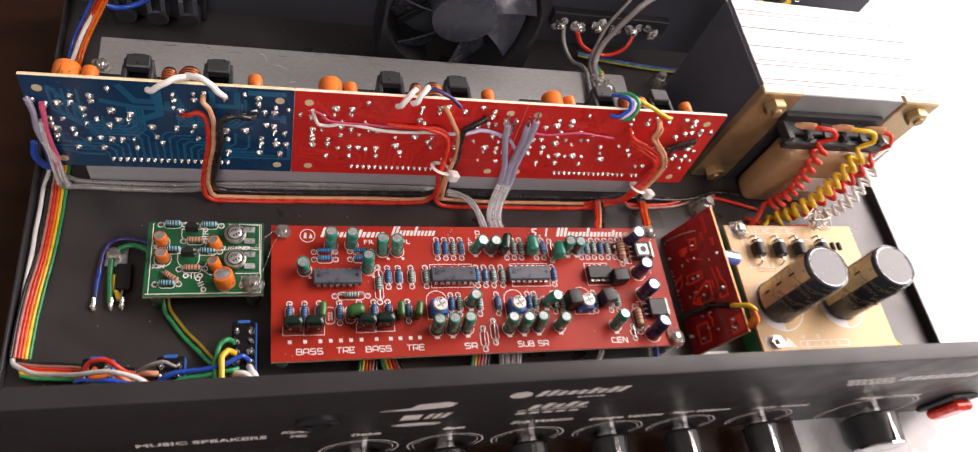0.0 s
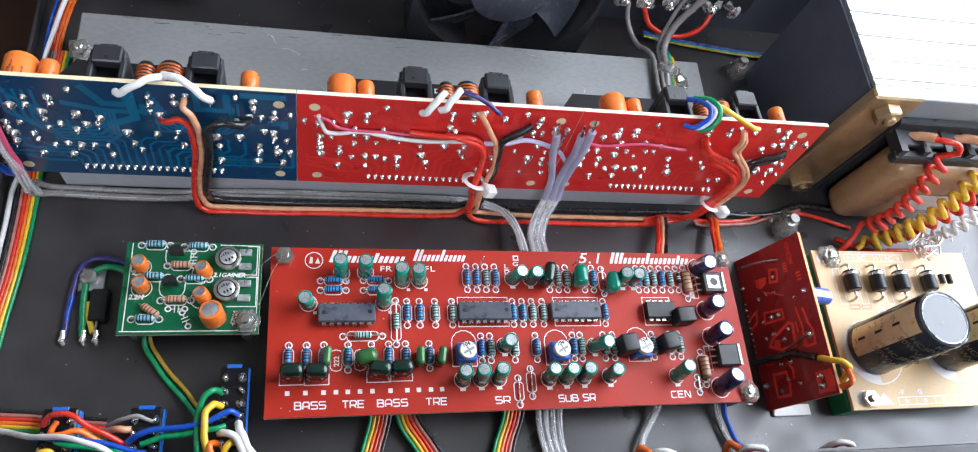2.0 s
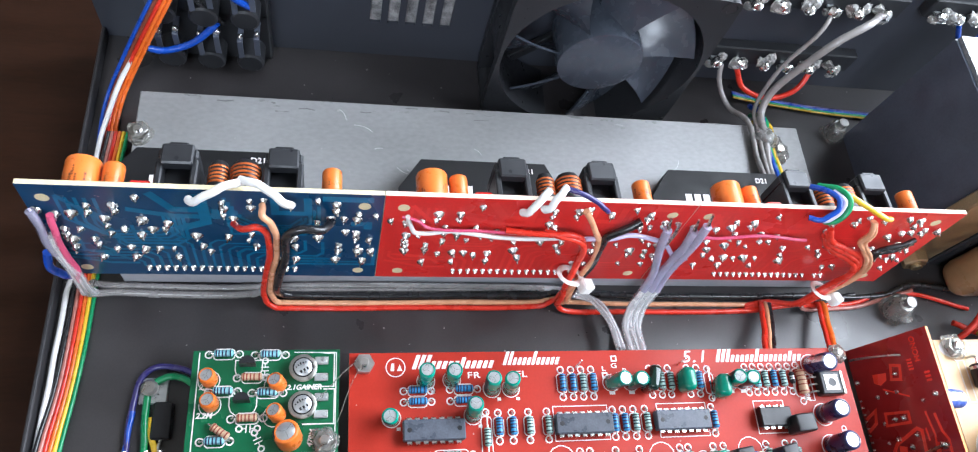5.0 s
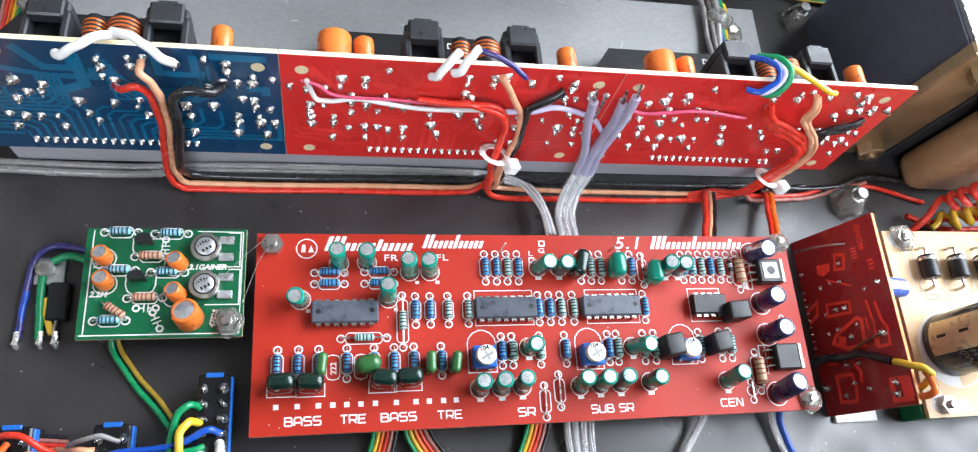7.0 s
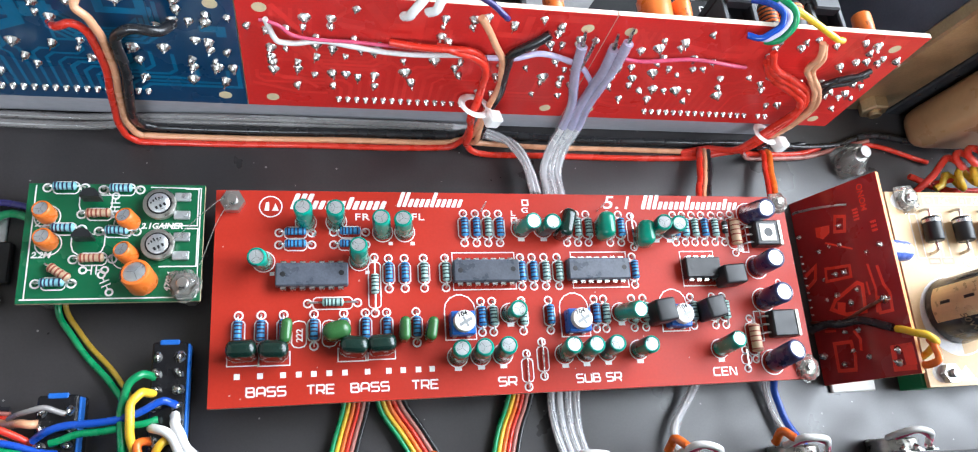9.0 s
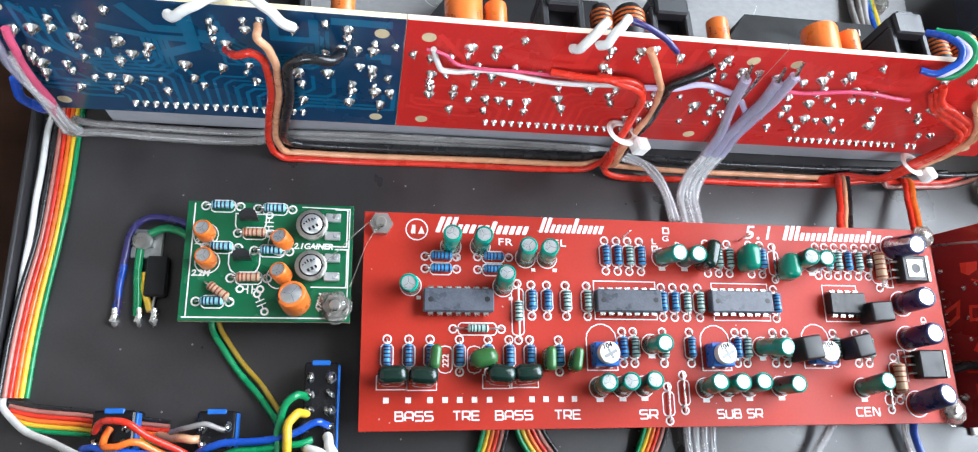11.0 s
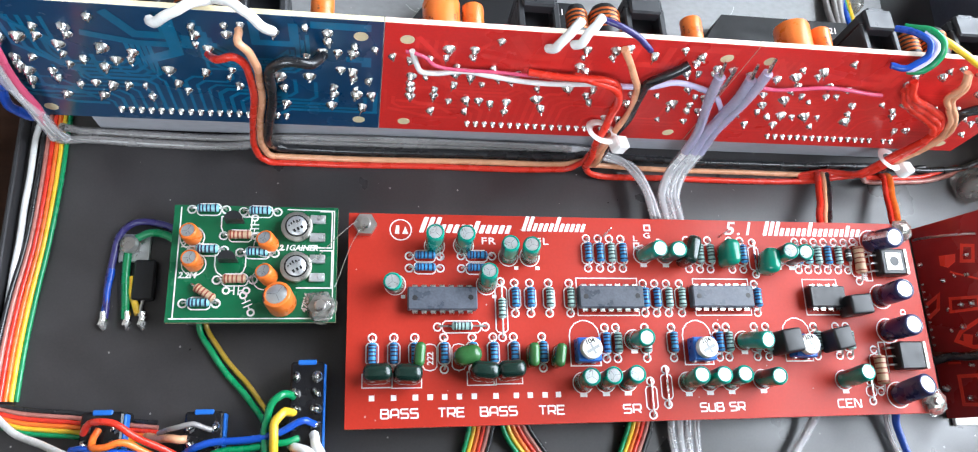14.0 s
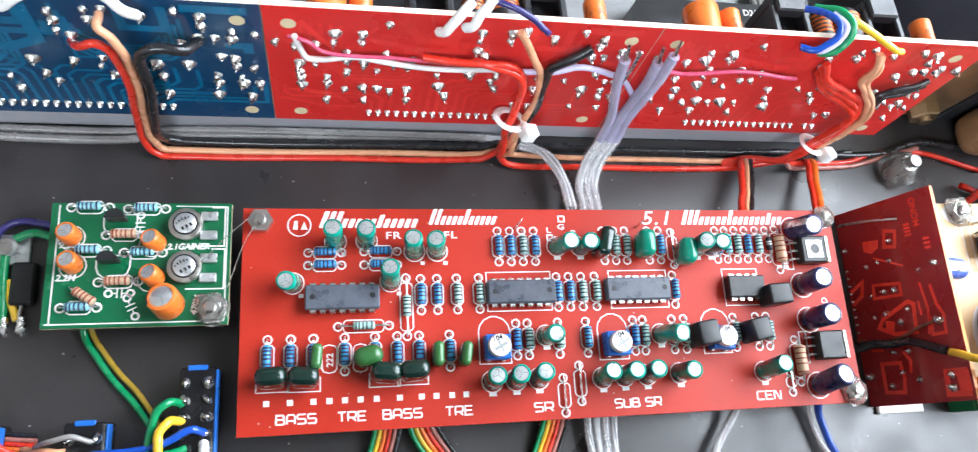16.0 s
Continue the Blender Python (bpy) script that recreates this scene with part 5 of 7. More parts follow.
tubev = [[bm.verts.new((r * math.cos(2 * math.pi * k / n), r * math.sin(2 * math.pi * k / n), z)) for k in range(n)] for r, z in ((FR, -24.6), (FR, -0.4), (FR + 1.2, -0.4), (FR + 1.2, -24.6))]
for p, q in zip(tubev, tubev[1:] + tubev[:1]):
    for k in range(n):
        bm.faces.new((p[k], p[(k + 1) % n], q[(k + 1) % n], q[k]))
bmesh.ops.recalc_face_normals(bm, faces=bm.faces)
part("frame", bm, M_BLKPL, fan)
for x in (-35.6, 35.6):
    for y in (-35.6, 35.6):
        part("screw_boss", lathe(B(), [(0, 3.6), (25.2, 3.6), (25.2, 2.1), (20, 2.0)], 14, base=(x, y, -25)), M_BLKPL, fan)
hub = part("hub", lathe(B(), [(-20, 16.4), (-2.5, 16.6), (-1.2, 16.2), (-1.0, 15.6), (-1.0, 0.5)], 36), M_FAN, fan, "round grey-black hub")
for k in range(7):
    bm = B()
    rows = []
    for i in range(7):
        r = 15 + (36.5 - 15) * i / 6
        rows.append([(r, math.radians(-12 + (33 + 4 * i / 6) * j / 5 - 9 * i / 6), -2.0 - 13.0 * j / 5) for j in range(6)])
    va = [[bm.verts.new((r * math.cos(a), r * math.sin(a), z)) for r, a, z in row] for row in rows]
    vb = [[bm.verts.new((r * math.cos(a), r * math.sin(a), z - 1.1)) for r, a, z in row] for row in rows]
    for i in range(6):
        for j in range(5):
            bm.faces.new((va[i][j], va[i + 1][j], va[i + 1][j + 1], va[i][j + 1]))
            bm.faces.new((vb[i][j], vb[i][j + 1], vb[i + 1][j + 1], vb[i + 1][j]))
    for i in range(6):
        bm.faces.new((va[i][0], vb[i][0], vb[i + 1][0], va[i + 1][0]))
        bm.faces.new((va[i][5], va[i + 1][5], vb[i + 1][5], vb[i][5]))
    for j in range(5):
        bm.faces.new((va[6][j], vb[6][j], vb[6][j + 1], va[6][j + 1]))
    part("blade", bm, M_FAN, fan, "", mm(0, 0, 0, 0, 0, 360 / 7 * k + 30))
for k in range(4):
    part("strut", box(B(), (0, -2, -24.5), (FR + 0.5, 2, -22), 0.3), M_BLKPL, fan, "", mm(0, 0, 0, 0, 0, 45 + 90 * k))

# ---- wires ----
def wire(name, label, colour, pts, r=0.8, n=6, ends=False, category="wire", group="", seg=8):
    bm = B()
    line = smooth_line(pts, n)
    rng = random.Random(len(pts) * 7 + int(abs(pts[0][0]) * 10))
    k1, k2 = rng.uniform(0, 9), rng.uniform(0, 9)
    line = [q + Vector((0.12 * math.sin(i * 0.9 + k1), 0.12 * math.sin(i * 0.7 + k2), 0.0)) if 0 < i < len(line) - 1 else q for i, q in enumerate(line)]
    sweep(bm, line, r, seg)
    ob = solo(name, bm, WIRE[colour] if isinstance(colour, str) else colour, label, category, None, group, sharp=80)
    return ob


def ribbon(label, pts, side, colours, pitch=1.15, r=0.6, n=6, name="ribbon_cable"):
    """Strands laid side by side; side gives the way across at each point."""
    th = thing(name, label, "cable")
    for i, c in enumerate(colours):
        k = (i - (len(colours) - 1) / 2) * pitch
        line = smooth_line([Vector(p) + Vector(s).normalized() * k for p, s in zip(pts, side)], n)
        bm = B()
        sweep(bm, line, r, 7)
        part("strand", bm, WIRE[c], th, c + " strand", sharp=80)
    return th


# power harness from the blue board, along the floor and up to the first tie
wire("power_wire", "red power wire lying along the heatsink", "red", [(-33.4, 86.8, 61), (-30.5, 83.0, 65.5), (-26.5, 82.6, 68), (-23.8, 82.5, 62), (-24.6, 82.5, 45), (-27.2, 82.4, 27), (-27.6, 81.0, 16.1), (-25.8, 79.8, 11.6), (-20.9, 79.3, 10.3), (-4.5, 79.4, 10.2), (27.4, 79.6, 10.2), (60.2, 79.8, 10.2), (68.9, 80.3, 10.7), (72.7, 80.9, 14.9), (73.0, 80.6, 24), (71.0, 79.2, 36), (72.5, 83.6, 46), (71.0, 84.8, 57), (66, 85.0, 62), (58, 85.2, 61.6), (45, 86.4, 61.5)], 1.0, group="power wires")
wire("power_wire", "tan power wire lying along the heatsink", "tan", [(-25, 87.4, 71.8), (-24.5, 83.6, 73), (-22.2, 82.6, 68.6), (-21.6, 82.5, 60), (-22.6, 82.5, 45), (-25.2, 82.4, 27), (-25.4, 81.6, 16.1), (-23.5, 81.2, 11.7), (-18.0, 81.2, 10.5), (27.4, 81.5, 10.4), (64.0, 81.8, 10.4), (71.4, 82.2, 11.3), (75.3, 81.2, 19.2), (75.4, 81.2, 30), (77.4, 83.4, 43), (76.2, 84.6, 55.5), (72.5, 85.4, 64.5), (66.7, 87.6, 73.5)], 1.0, group="power wires")
wire("power_wire", "black power wire lying along the heatsink", "black", [(-6.5, 87.2, 62.8), (-8.8, 83.6, 65.2), (-15, 82.7, 66.5), (-18.8, 82.5, 62.0), (-20.0, 82.5, 45.0), (-23.0, 82.4, 27.0), (-23.5, 83.0, 16.1), (-20.5, 83.6, 12.3), (-13.2, 83.7, 11.2), (27.4, 83.9, 11.0), (66.0, 84.2, 11.0), (72.9, 84.6, 12.5), (77.7, 81.9, 20.4), (77.0, 82.4, 31.0), (78.4, 83.4, 41.0), (77.6, 84.6, 54.0), (77.6, 85.3, 61.0), (81, 85.6, 64.5), (86, 87.2, 68.6)], 1.3, group="power wires")
# second length, first tie to the second and on to the supply
for k, c in ((0, "red"), (1, "red"), (2, "red")):
    wire("power_wire", "red power wire bundled at the second tie", c, [(151.7 + k * 0.5, 86.5, 67.9 - k * 2.5), (154.5 + k * 0.6, 84.6, 63.5 - k * 2.2), (158.6 + k * 0.6, 84.2, 60.7 - k * 2.4), (165.0 + k * 0.4, 83.8 - k * 0.3, 57.6 - k * 2.3), (171.6 + k * 0.2, 83.0 - k * 0.6, 53.4 - k * 2.0), (175.4 - k * 0.8, 82.0 - k * 0.6, 47.0 - k * 1.0), (176.0 - k * 1.6, 81.0 - k * 0.4, 39.0), (175.0 - k * 1.7, 80.2, 29.0), (170.1 - k * 1.2, 78.4, 19.8), (162.5 - k, 79.2 + k, 13.1), (150.9, 78.3 + k * 1.2, 10.5), (109.4, 78.1 + k * 1.2, 10.3 + 0.4 * k), (81.4, 78.1 + k * 1.2, 10.5), (74.2, 79.4 + k * 0.6, 13.7), (73.2 + k * 0.5, 78.9, 21.6), (72.0, 80.4, 34), (72.6 + k * 0.4, 83.0, 46), (70.6, 84.0, 57), (63.1, 84.6, 61.5 - k), (57.4, 86.4, 61.0 - k)][:(20 if k == 0 else 11)], 1.05, group="power wires")
wire("power_wire", "tan power wire from board to board", "tan", [(163.8, 87.0, 73.4), (165.0, 84.6, 69.4), (164.8, 84.0, 64), (169.4, 83.2, 59), (174.4, 82.4, 53.4), (178.2, 81.6, 46), (178.4, 80.8, 38), (176.6, 80.2, 28), (169.6, 79.0, 18.6), (161.1, 81.0, 11.9), (145.1, 81.0, 10.5), (109.3, 81.2, 10.2), (78.7, 81.5, 11.3), (76.5, 79.8, 18.0), (76.4, 81.6, 30)], 0.95, group="power wires")
wire("power_wire", "pale tan wire beside the other at the second tie", "tan", [(165.2, 87.0, 72.6), (167.0, 84.8, 68.4), (167.0, 84.0, 63.4), (171.4, 83.0, 58.6), (176.4, 82.2, 53), (179.6, 81.4, 45.4), (179.4, 80.8, 37), (177.6, 80.4, 27)], 0.8, group="power wires")
wire("power_wire", "black power wire from board to board", "black", [(77.6, 82.6, 28.0), (77.8, 81.5, 16.8), (81.5, 84.6, 11.5), (109.4, 84.2, 10.9), (145.1, 83.9, 10.9), (178.9, 84.5, 11.1), (199.1, 84.1, 10.5), (214.7, 85.0, 10.7), (228.5, 89.1, 11.3), (249.8, 87.1, 11.3)], 1.3, group="power wires")
wire("power_wire", "red power wire running to the transformer side", "red", [(169.6, 78.2, 18.6), (176.6, 80.1, 11.9), (199.1, 81.6, 10.5), (214.7, 85.6, 10.7), (232.1, 85.0, 10.7), (253.3, 79.2, 10.7)], 0.95, group="power wires")
wire("power_wire", "rose power wire running to the supply", "rose", [(170.8, 78.5, 16.8), (178.1, 78.8, 10.9), (199.1, 80.0, 10.3), (214.7, 83.7, 10.7), (228.5, 87.1, 11.3)], 0.9, group="power wires")
wire("power_wire", "black wire across the third board", "black", [(189.4, 86.6, 60.8), (184, 85.0, 59.4), (177.4, 84.2, 57.4), (175.6, 83.4, 53.6), (179.8, 82.4, 44), (180.4, 81.8, 34), (178.9, 81.1, 21.6), (182.0, 83.1, 10.9), (201.2, 85.2, 10.7)], 0.95, group="power wires")
wire("power_wire", "second black wire across the third board", "black", [(190.4, 86.6, 58.4), (184.6, 84.8, 56.4), (179.0, 84.0, 54.0), (181.0, 82.6, 44)], 0.8, group="power wires")
for dx, c, r in ((0, "red", 1.05), (2.0, "tan", 0.8), (3.6, "black", 0.85)):
    wire("power_wire", c + " drop to the tone board", c, [(157.9 + dx, 81.1, 10.6), (156.3 + dx, 79.7, 13.7), (153.5 + dx, 70.1, 16.8), (150.7 + dx, 63.2, 19.2), (148.1 + dx, 55.5, 21.6)], r, group="board drops")
for dx, c, r in ((0, "orange", 1.2), (-2.1, "red", 0.9)):
    wire("power_wire", c + " drop to the tone board corner", c, [(184.2 + dx, 81.3, 10.7), (183.0 + dx, 79.2, 14.3), (180.8 + dx, 70.1, 16.8), (179.1 + dx, 62.6, 19.2), (176.5 + dx, 55.5, 21.6)], r, group="board drops")

# cable ties
for x, y, z, rz in ((72.0, 81.4, 38.0, 8), (173.6, 80.6, 27.5, 12)):
    tie = thing("cable_tie", "white nylon cable tie round the power wires", "cable tie", mm(x, y, z, -12, 22, rz), "cable ties")
    bm = B()
    line = [(4.6 * math.cos(a), 3.4 * math.sin(a), 0) for a in [2 * math.pi * k / 24 for k in range(25)]]
    sweep(bm, line, 1.1, 6, flat=0.45)
    part("strap", bm, M_WHITEPL, tie)
    bm = B()
    box(bm, (2.4, -6.4, -2.2), (7.0, -2.2, 2.2), 0.6)
    part("head", bm, M_WHITEPL, tie)

# jumpers on the boards
wire("jumper_sleeve", "white sleeved jumper over the board edge", "white", [(-43.6, 87.4, 73.8), (-41.6, 86.0, 75.6), (-37.6, 87.2, 78.2), (-33.2, 89.2, 79.2), (-29.6, 91.4, 77.6)], 1.2, group="jumpers")
wire("jumper_sleeve", "white sleeved jumper over the board edge", "white", [(-30.4, 91.6, 78.0), (-26.6, 89.6, 80.0), (-22.6, 87.6, 79.6), (-19.4, 86.0, 76.6), (-17.3, 87.2, 72.6)], 1.2, group="jumpers")
wire("jumper_sleeve", "white sleeved jumper over the board edge", "white", [(47.4, 86.8, 72.8), (49.0, 86.0, 75.2), (51.6, 88.0, 78.6), (54.4, 91.0, 79.6)], 1.2, group="jumpers")
wire("jumper_sleeve", "white sleeved jumper over the board edge", "white", [(53.0, 86.8, 75.0), (54.8, 86.6, 77.0), (57.0, 89.0, 79.8), (59.4, 91.6, 80.4)], 1.2, group="jumpers")
wire("jumper_wire", "purple jumper on the red board", "purple", [(59.0, 92.0, 79.6), (63.5, 90, 79.8), (68.4, 88.2, 78.6), (71.6, 86.8, 76.4), (73.4, 87.4, 74.0)], 0.8, group="jumpers")
wire("jumper_wire", "blue jumper looping over the board edge", "blue", [(139.8, 87.2, 74.2), (143.0, 86.0, 75.4), (146.8, 87.4, 77.6), (148.4, 90.4, 79.4), (146.6, 94.4, 78.6), (143, 98, 75)], 0.9, group="jumpers")
wire("jumper_wire", "pale blue jumper looping over the board edge", "lilac", [(142.0, 87.0, 73.6), (145.4, 86.0, 75.2), (148.8, 87.6, 77.8), (149.8, 90.6, 79.8), (147.6, 94.6, 79)], 0.8, group="jumpers")
wire("jumper_wire", "green jumper looping over the board edge", "green", [(146.2, 87.0, 72.4), (148.8, 86.0, 74.6), (151.2, 87.8, 78.0), (151.4, 90.8, 80.4), (149.0, 94.6, 80), (145, 98, 76)], 0.95, group="jumpers")
wire("jumper_wire", "yellow jumper over the board edge", "yellow", [(169.4, 87.2, 74.6), (165.6, 87.0, 76.2), (159.4, 88.8, 78.6), (153.6, 91.4, 79.8), (148.6, 95, 78.6)], 0.95, group="jumpers")
wire("signal_wire", "thin white wire stretched across the red board", "white", [(14.9, 87.4, 67.2), (17.0, 85.6, 61.4), (20.8, 85.6, 59.6), (27.1, 86.0, 60.8), (35.4, 85.8, 59.8), (44.2, 85.5, 58.0), (58.5, 85.4, 58.2), (68, 86, 58)], 0.75)
wire("signal_wire", "thin lilac wire across the red board", "lilac", [(70, 86, 57), (78.0, 85.5, 58.6), (86.1, 85.8, 61.1), (95.6, 85.6, 58.1), (101.4, 85.0, 53.2), (104.4, 83.6, 47), (104.4, 80.4, 32)], 0.85)
wire("signal_wire", "thin pink wire across the red board", "pink", [(13.4, 87.6, 66.2), (17.6, 86.6, 66.4), (22.0, 86.0, 62.4), (35.2, 86.2, 60.9), (45, 86.2, 60.4), (58.0, 86.1, 60.1)], 0.5)
wire("signal_wire", "thin pink wire across the third board", "pink", [(108, 87.0, 60.0), (114.6, 86.2, 59.6), (130.8, 86.4, 61.6), (147.9, 86.2, 59.6)], 0.6)

# clear sheathed signal cables
def clear_cable(label, pts, r=1.3, bare=True, tint="white", dull=False):
    """A clear sheath over twisted strands; milky or dull for most of its way, clear and bright towards its end."""
    th = thing("signal_cable", label, "cable")
    line = smooth_line(pts, 6)
    cut = int(len(line) * (0.66 if dull else 0.5)) if dull or tint == "lilac" else 0
    strands = [M_BRAID, WIRE["grey"], M_STRAND, M_BRAID, M_STRAND, WIRE["grey"]]
    cloudy = [WIRE["grey"], M_DULL, WIRE["grey"], M_BRAID, WIRE["grey"]] if dull else [WIRE["lilac"], M_BRAID, WIRE["grey"]]
    for stretch, sheath, cores in ((line[:cut + 1], M_DULLSHEATH if dull else M_MILKY, cloudy), (line[cut:], M_CLEAR, strands)):
        if len(stretch) < 2:
            continue
        part("sheath", sweep(B(), stretch, r, 10), sheath, th, sharp=80)
        turn = 0.05 if dull else 0.12
        for j, m_ in enumerate(cores):
            k = 2 * math.pi * j / len(cores)
            twist = [q + Vector((math.sin(i * turn + k), 0.5 * math.cos(i * turn + k), math.cos(i * turn + k))) * r * 0.55 for i, q in enumerate(stretch)]
            part("core", sweep(B(), twist, r * (0.3 if len(cores) < 6 else 0.22), 6), m_, th, sharp=80)
    if bare:
        a = line[0]
        d = (line[0] - line[1]).normalized()
        part("bare_end", sweep(B(), [a, a + d * 3 + Vector((0, 1.2, 1.5))], [0.7, 0.4], 6), M_SOLDER, th)
    return th


for top, x1, x2 in ((((95.4, 85.5, 66.4), (96.2, 83.9, 59), (97.8, 83.0, 52)), 100.6, 98.5), (((104.4, 85.5, 66), (104.5, 83.7, 58), (104.0, 82.8, 51)), 103.4, 100.9), (((107.2, 85.5, 69.6), (107.0, 83.8, 61), (106.2, 82.5, 52)), 105.6, 103.2)):
    clear_cable("clear sheathed signal cable running down to the tone board", [*top, (x1, 81.4, 41), (x1 + 0.6, 79.6, 30), (x2 + 1.6, 76.6, 19.5), (x2, 70.5, 15.5), (x2, 63, 16.5), (x2 + 0.5, 54, 18)], 1.5, tint="lilac")
wire("bare_wire", "bare tinned end of a signal cable on the third board", M_SOLDER, [(97.4, 83.6, 57), (98.0, 84.6, 64), (98.2, 86.4, 70)], 0.5, 4)
clear_cable("grey clear cable lying along the heatsink foot", [(-82.7, 82.5, 16.8), (-81.2, 83.6, 12.5), (-75.0, 84.6, 11.1), (-57.6, 84.0, 10.8), (-38.0, 83.9, 10.8), (-25.0, 85.2, 10.8), (0.0, 86.4, 10.8), (29.3, 86.6, 10.8), (68.0, 87.1, 11.1), (81.8, 83.8, 12.5), (90.0, 79.6, 14.9), (93.3, 70.3, 17.4), (94.4, 61.0, 19.8)], 1.4, False, dull=True)
clear_cable("grey clear cable lying along the heatsink foot", [(-80.5, 85.2, 18.0), (-77.3, 86.5, 12.5), (-71.1, 87.0, 10.8), (-57.6, 86.6, 10.8), (-38.5, 86.4, 10.9), (-22.0, 87.1, 11.4), (0.0, 87.1, 12.6), (29.4, 87.1, 12.6), (70.1, 86.4, 12.9), (84.1, 83.3, 14.3), (88.8, 77.6, 16.8), (91.8, 70.6, 18.6), (92.8, 61.1, 20.4)], 1.2, False, dull=True)
CLEAR_ENDS = []
CLEAR_ENDS.append(([(-83.4, 86.4, 66.5), (-82.6, 85.0, 60), (-83.2, 84.0, 51), (-81.8, 83.0, 40), (-82.4, 83.0, 28), (-82.6, 82.5, 16.8)], 1.25, "lilac"))
wire("signal_wire", "pink wire down the blue board's end", "pink", [(-79.2, 86.4, 64.5), (-79.6, 84.6, 58), (-80.2, 83.4, 47), (-79.6, 82.4, 37), (-81.0, 82.4, 27)], 1.0)
CLEAR_ENDS.append(([(-81.0, 84.4, 56), (-81.4, 83.0, 45), (-80.0, 82.0, 34), (-80.3, 82.0, 22.8), (-79.9, 82.9, 15.5)], 1.35, "pink"))
wire("signal_wire", "short blue wire beside the blue board", "blue", [(-87, 86, 40), (-88.0, 84.4, 34), (-86.4, 84.4, 27), (-83.7, 86.1, 22.8)], 1.3)

for pts, r, tint in CLEAR_ENDS:
    clear_cable("clear sheathed cable down the blue board's end", pts, r, False, tint)

# rainbow ribbons
LEFT = ["black", "rose", "red", "orange", "yellow", "green"]
ribbon("flat rainbow ribbon cable along the chassis side", [(-81.5, 144, 14), (-83.8, 116, 11), (-84.6, 90, 10.3), (-84.7, 70, 10.4), (-85.3, 53, 10.6), (-86.8, 38, 11), (-87.6, 24, 11.4), (-87.7, 9.8, 11.8)], [(1, 0, 0), (1, 0, 0), (1, 0, 0), (1, 0, 0), (1, 0, 0.1), (1, 0, -0.2), (1, 0, -0.5), (1, 0, -0.6)], LEFT, 1.25, 0.68)
ribbon("flat rainbow ribbon cable turning along the front", [(-87.6, 6.2, 11.6), (-82.0, 4.8, 12.2), (-75, 4.0, 12.6), (-68.8, 3.4, 12.6), (-58, 1.6, 12.5), (-48.3, 0.4, 13.1)], [(0.3, -1, 0), (0.1, -1, 0), (0.1, -1, 0), (0.1, -1, 0), (0.1, -1, 0), (0.1, -1, 0)], LEFT, 1.2, 0.66)
wire("signal_wire", "long white wire along the chassis side", "white", [(-73.6, 168, 34), (-79.6, 163, 24), (-85.4, 152, 15), (-88.0, 134, 11.6), (-88.2, 112, 10.6), (-88.8, 94, 10.5), (-89.8, 84, 10.5), (-90.0, 66, 10.5), (-90.2, 50, 10.5), (-90.6, 30, 10.4), (-90.4, 12, 11.2), (-88.0, 6.4, 14.0), (-80.8, 1.6, 19.2), (-72, -1.6, 25), (-62, -4.6, 34), (-51, -6.4, 40), (-42, -10, 40), (-37, -14, 34), (-34, -19, 24)], 0.9)
ribbon("flat orange and blue ribbon rising to the rear jacks", [(-84.2, 116, 11), (-86, 146, 10.6), (-84, 159, 15), (-75.5, 166, 31), (-64, 170, 53), (-58, 178, 62)], [(1, 0, 0), (1, 0, 0), (1, 0, -0.2), (1, 0, -0.5), (1, 0, -0.5), (1, 0, -0.3)], ["blue", "brown", "red", "orange", "orange"], 1.3, 0.7)
FRONT = ["green", "yellow", "orange", "red", "rose", "black"]
ribbon("rainbow ribbon from the tone board to the front controls", [(39.6, 19.4, 19.2), (38.7, 7.2, 14.9), (37.8, -0.7, 13.1), (35.6, -8.5, 12.5), (33.3, -17.0, 13.1), (31.4, -23.0, 16.8)], [(1, 0, 0)] * 6, FRONT, 1.35, 0.7)
ribbon("rainbow ribbon from the tone board to the front controls", [(45.5, 19.4, 19.2), (46.5, 7.2, 14.9), (48.1, -0.7, 13.1), (53.1, -8.5, 12.5), (59.0, -18.0, 13.7), (65.1, -23.0, 18.0)], [(1, 0.35, 0)] * 6, FRONT, 1.4, 0.72)
ribbon("rainbow ribbon from the tone board to the front controls", [(88.9, 19.4, 19.2), (86.9, 7.2, 14.9), (85.0, -1.5, 13.1), (81.8, -9.5, 12.5), (79.1, -19.4, 13.7), (78.4, -23.0, 18.0)], [(1, 0, 0)] * 6, FRONT, 1.4, 0.72)
for i in range(4):
    clear_cable("clear sheathed cable from the tone board to a control", [(96.4 + i * 2.7, 17.4, 19.2), (95.3 + i * 2.7, 5.3, 14.9), (94.9 + i * 2.6, -2.7, 13.1), (95.9 + i * 2.3, -11.4, 13.1), (98.0 + i * 2.2, -20.1, 15.5), (100.1 + i * 2, -23.5, 20.4)], 1.25, False)
clear_cable("clear cable from the tone board to a control", [(144.4, 13.5, 19.8), (142.2, 3.4, 16.1), (139.4, -2.6, 13.7), (133.9, -10.4, 13.1), (132.4, -17.2, 14.9), (136.3, -23.0, 19.2)], 1.5, False)
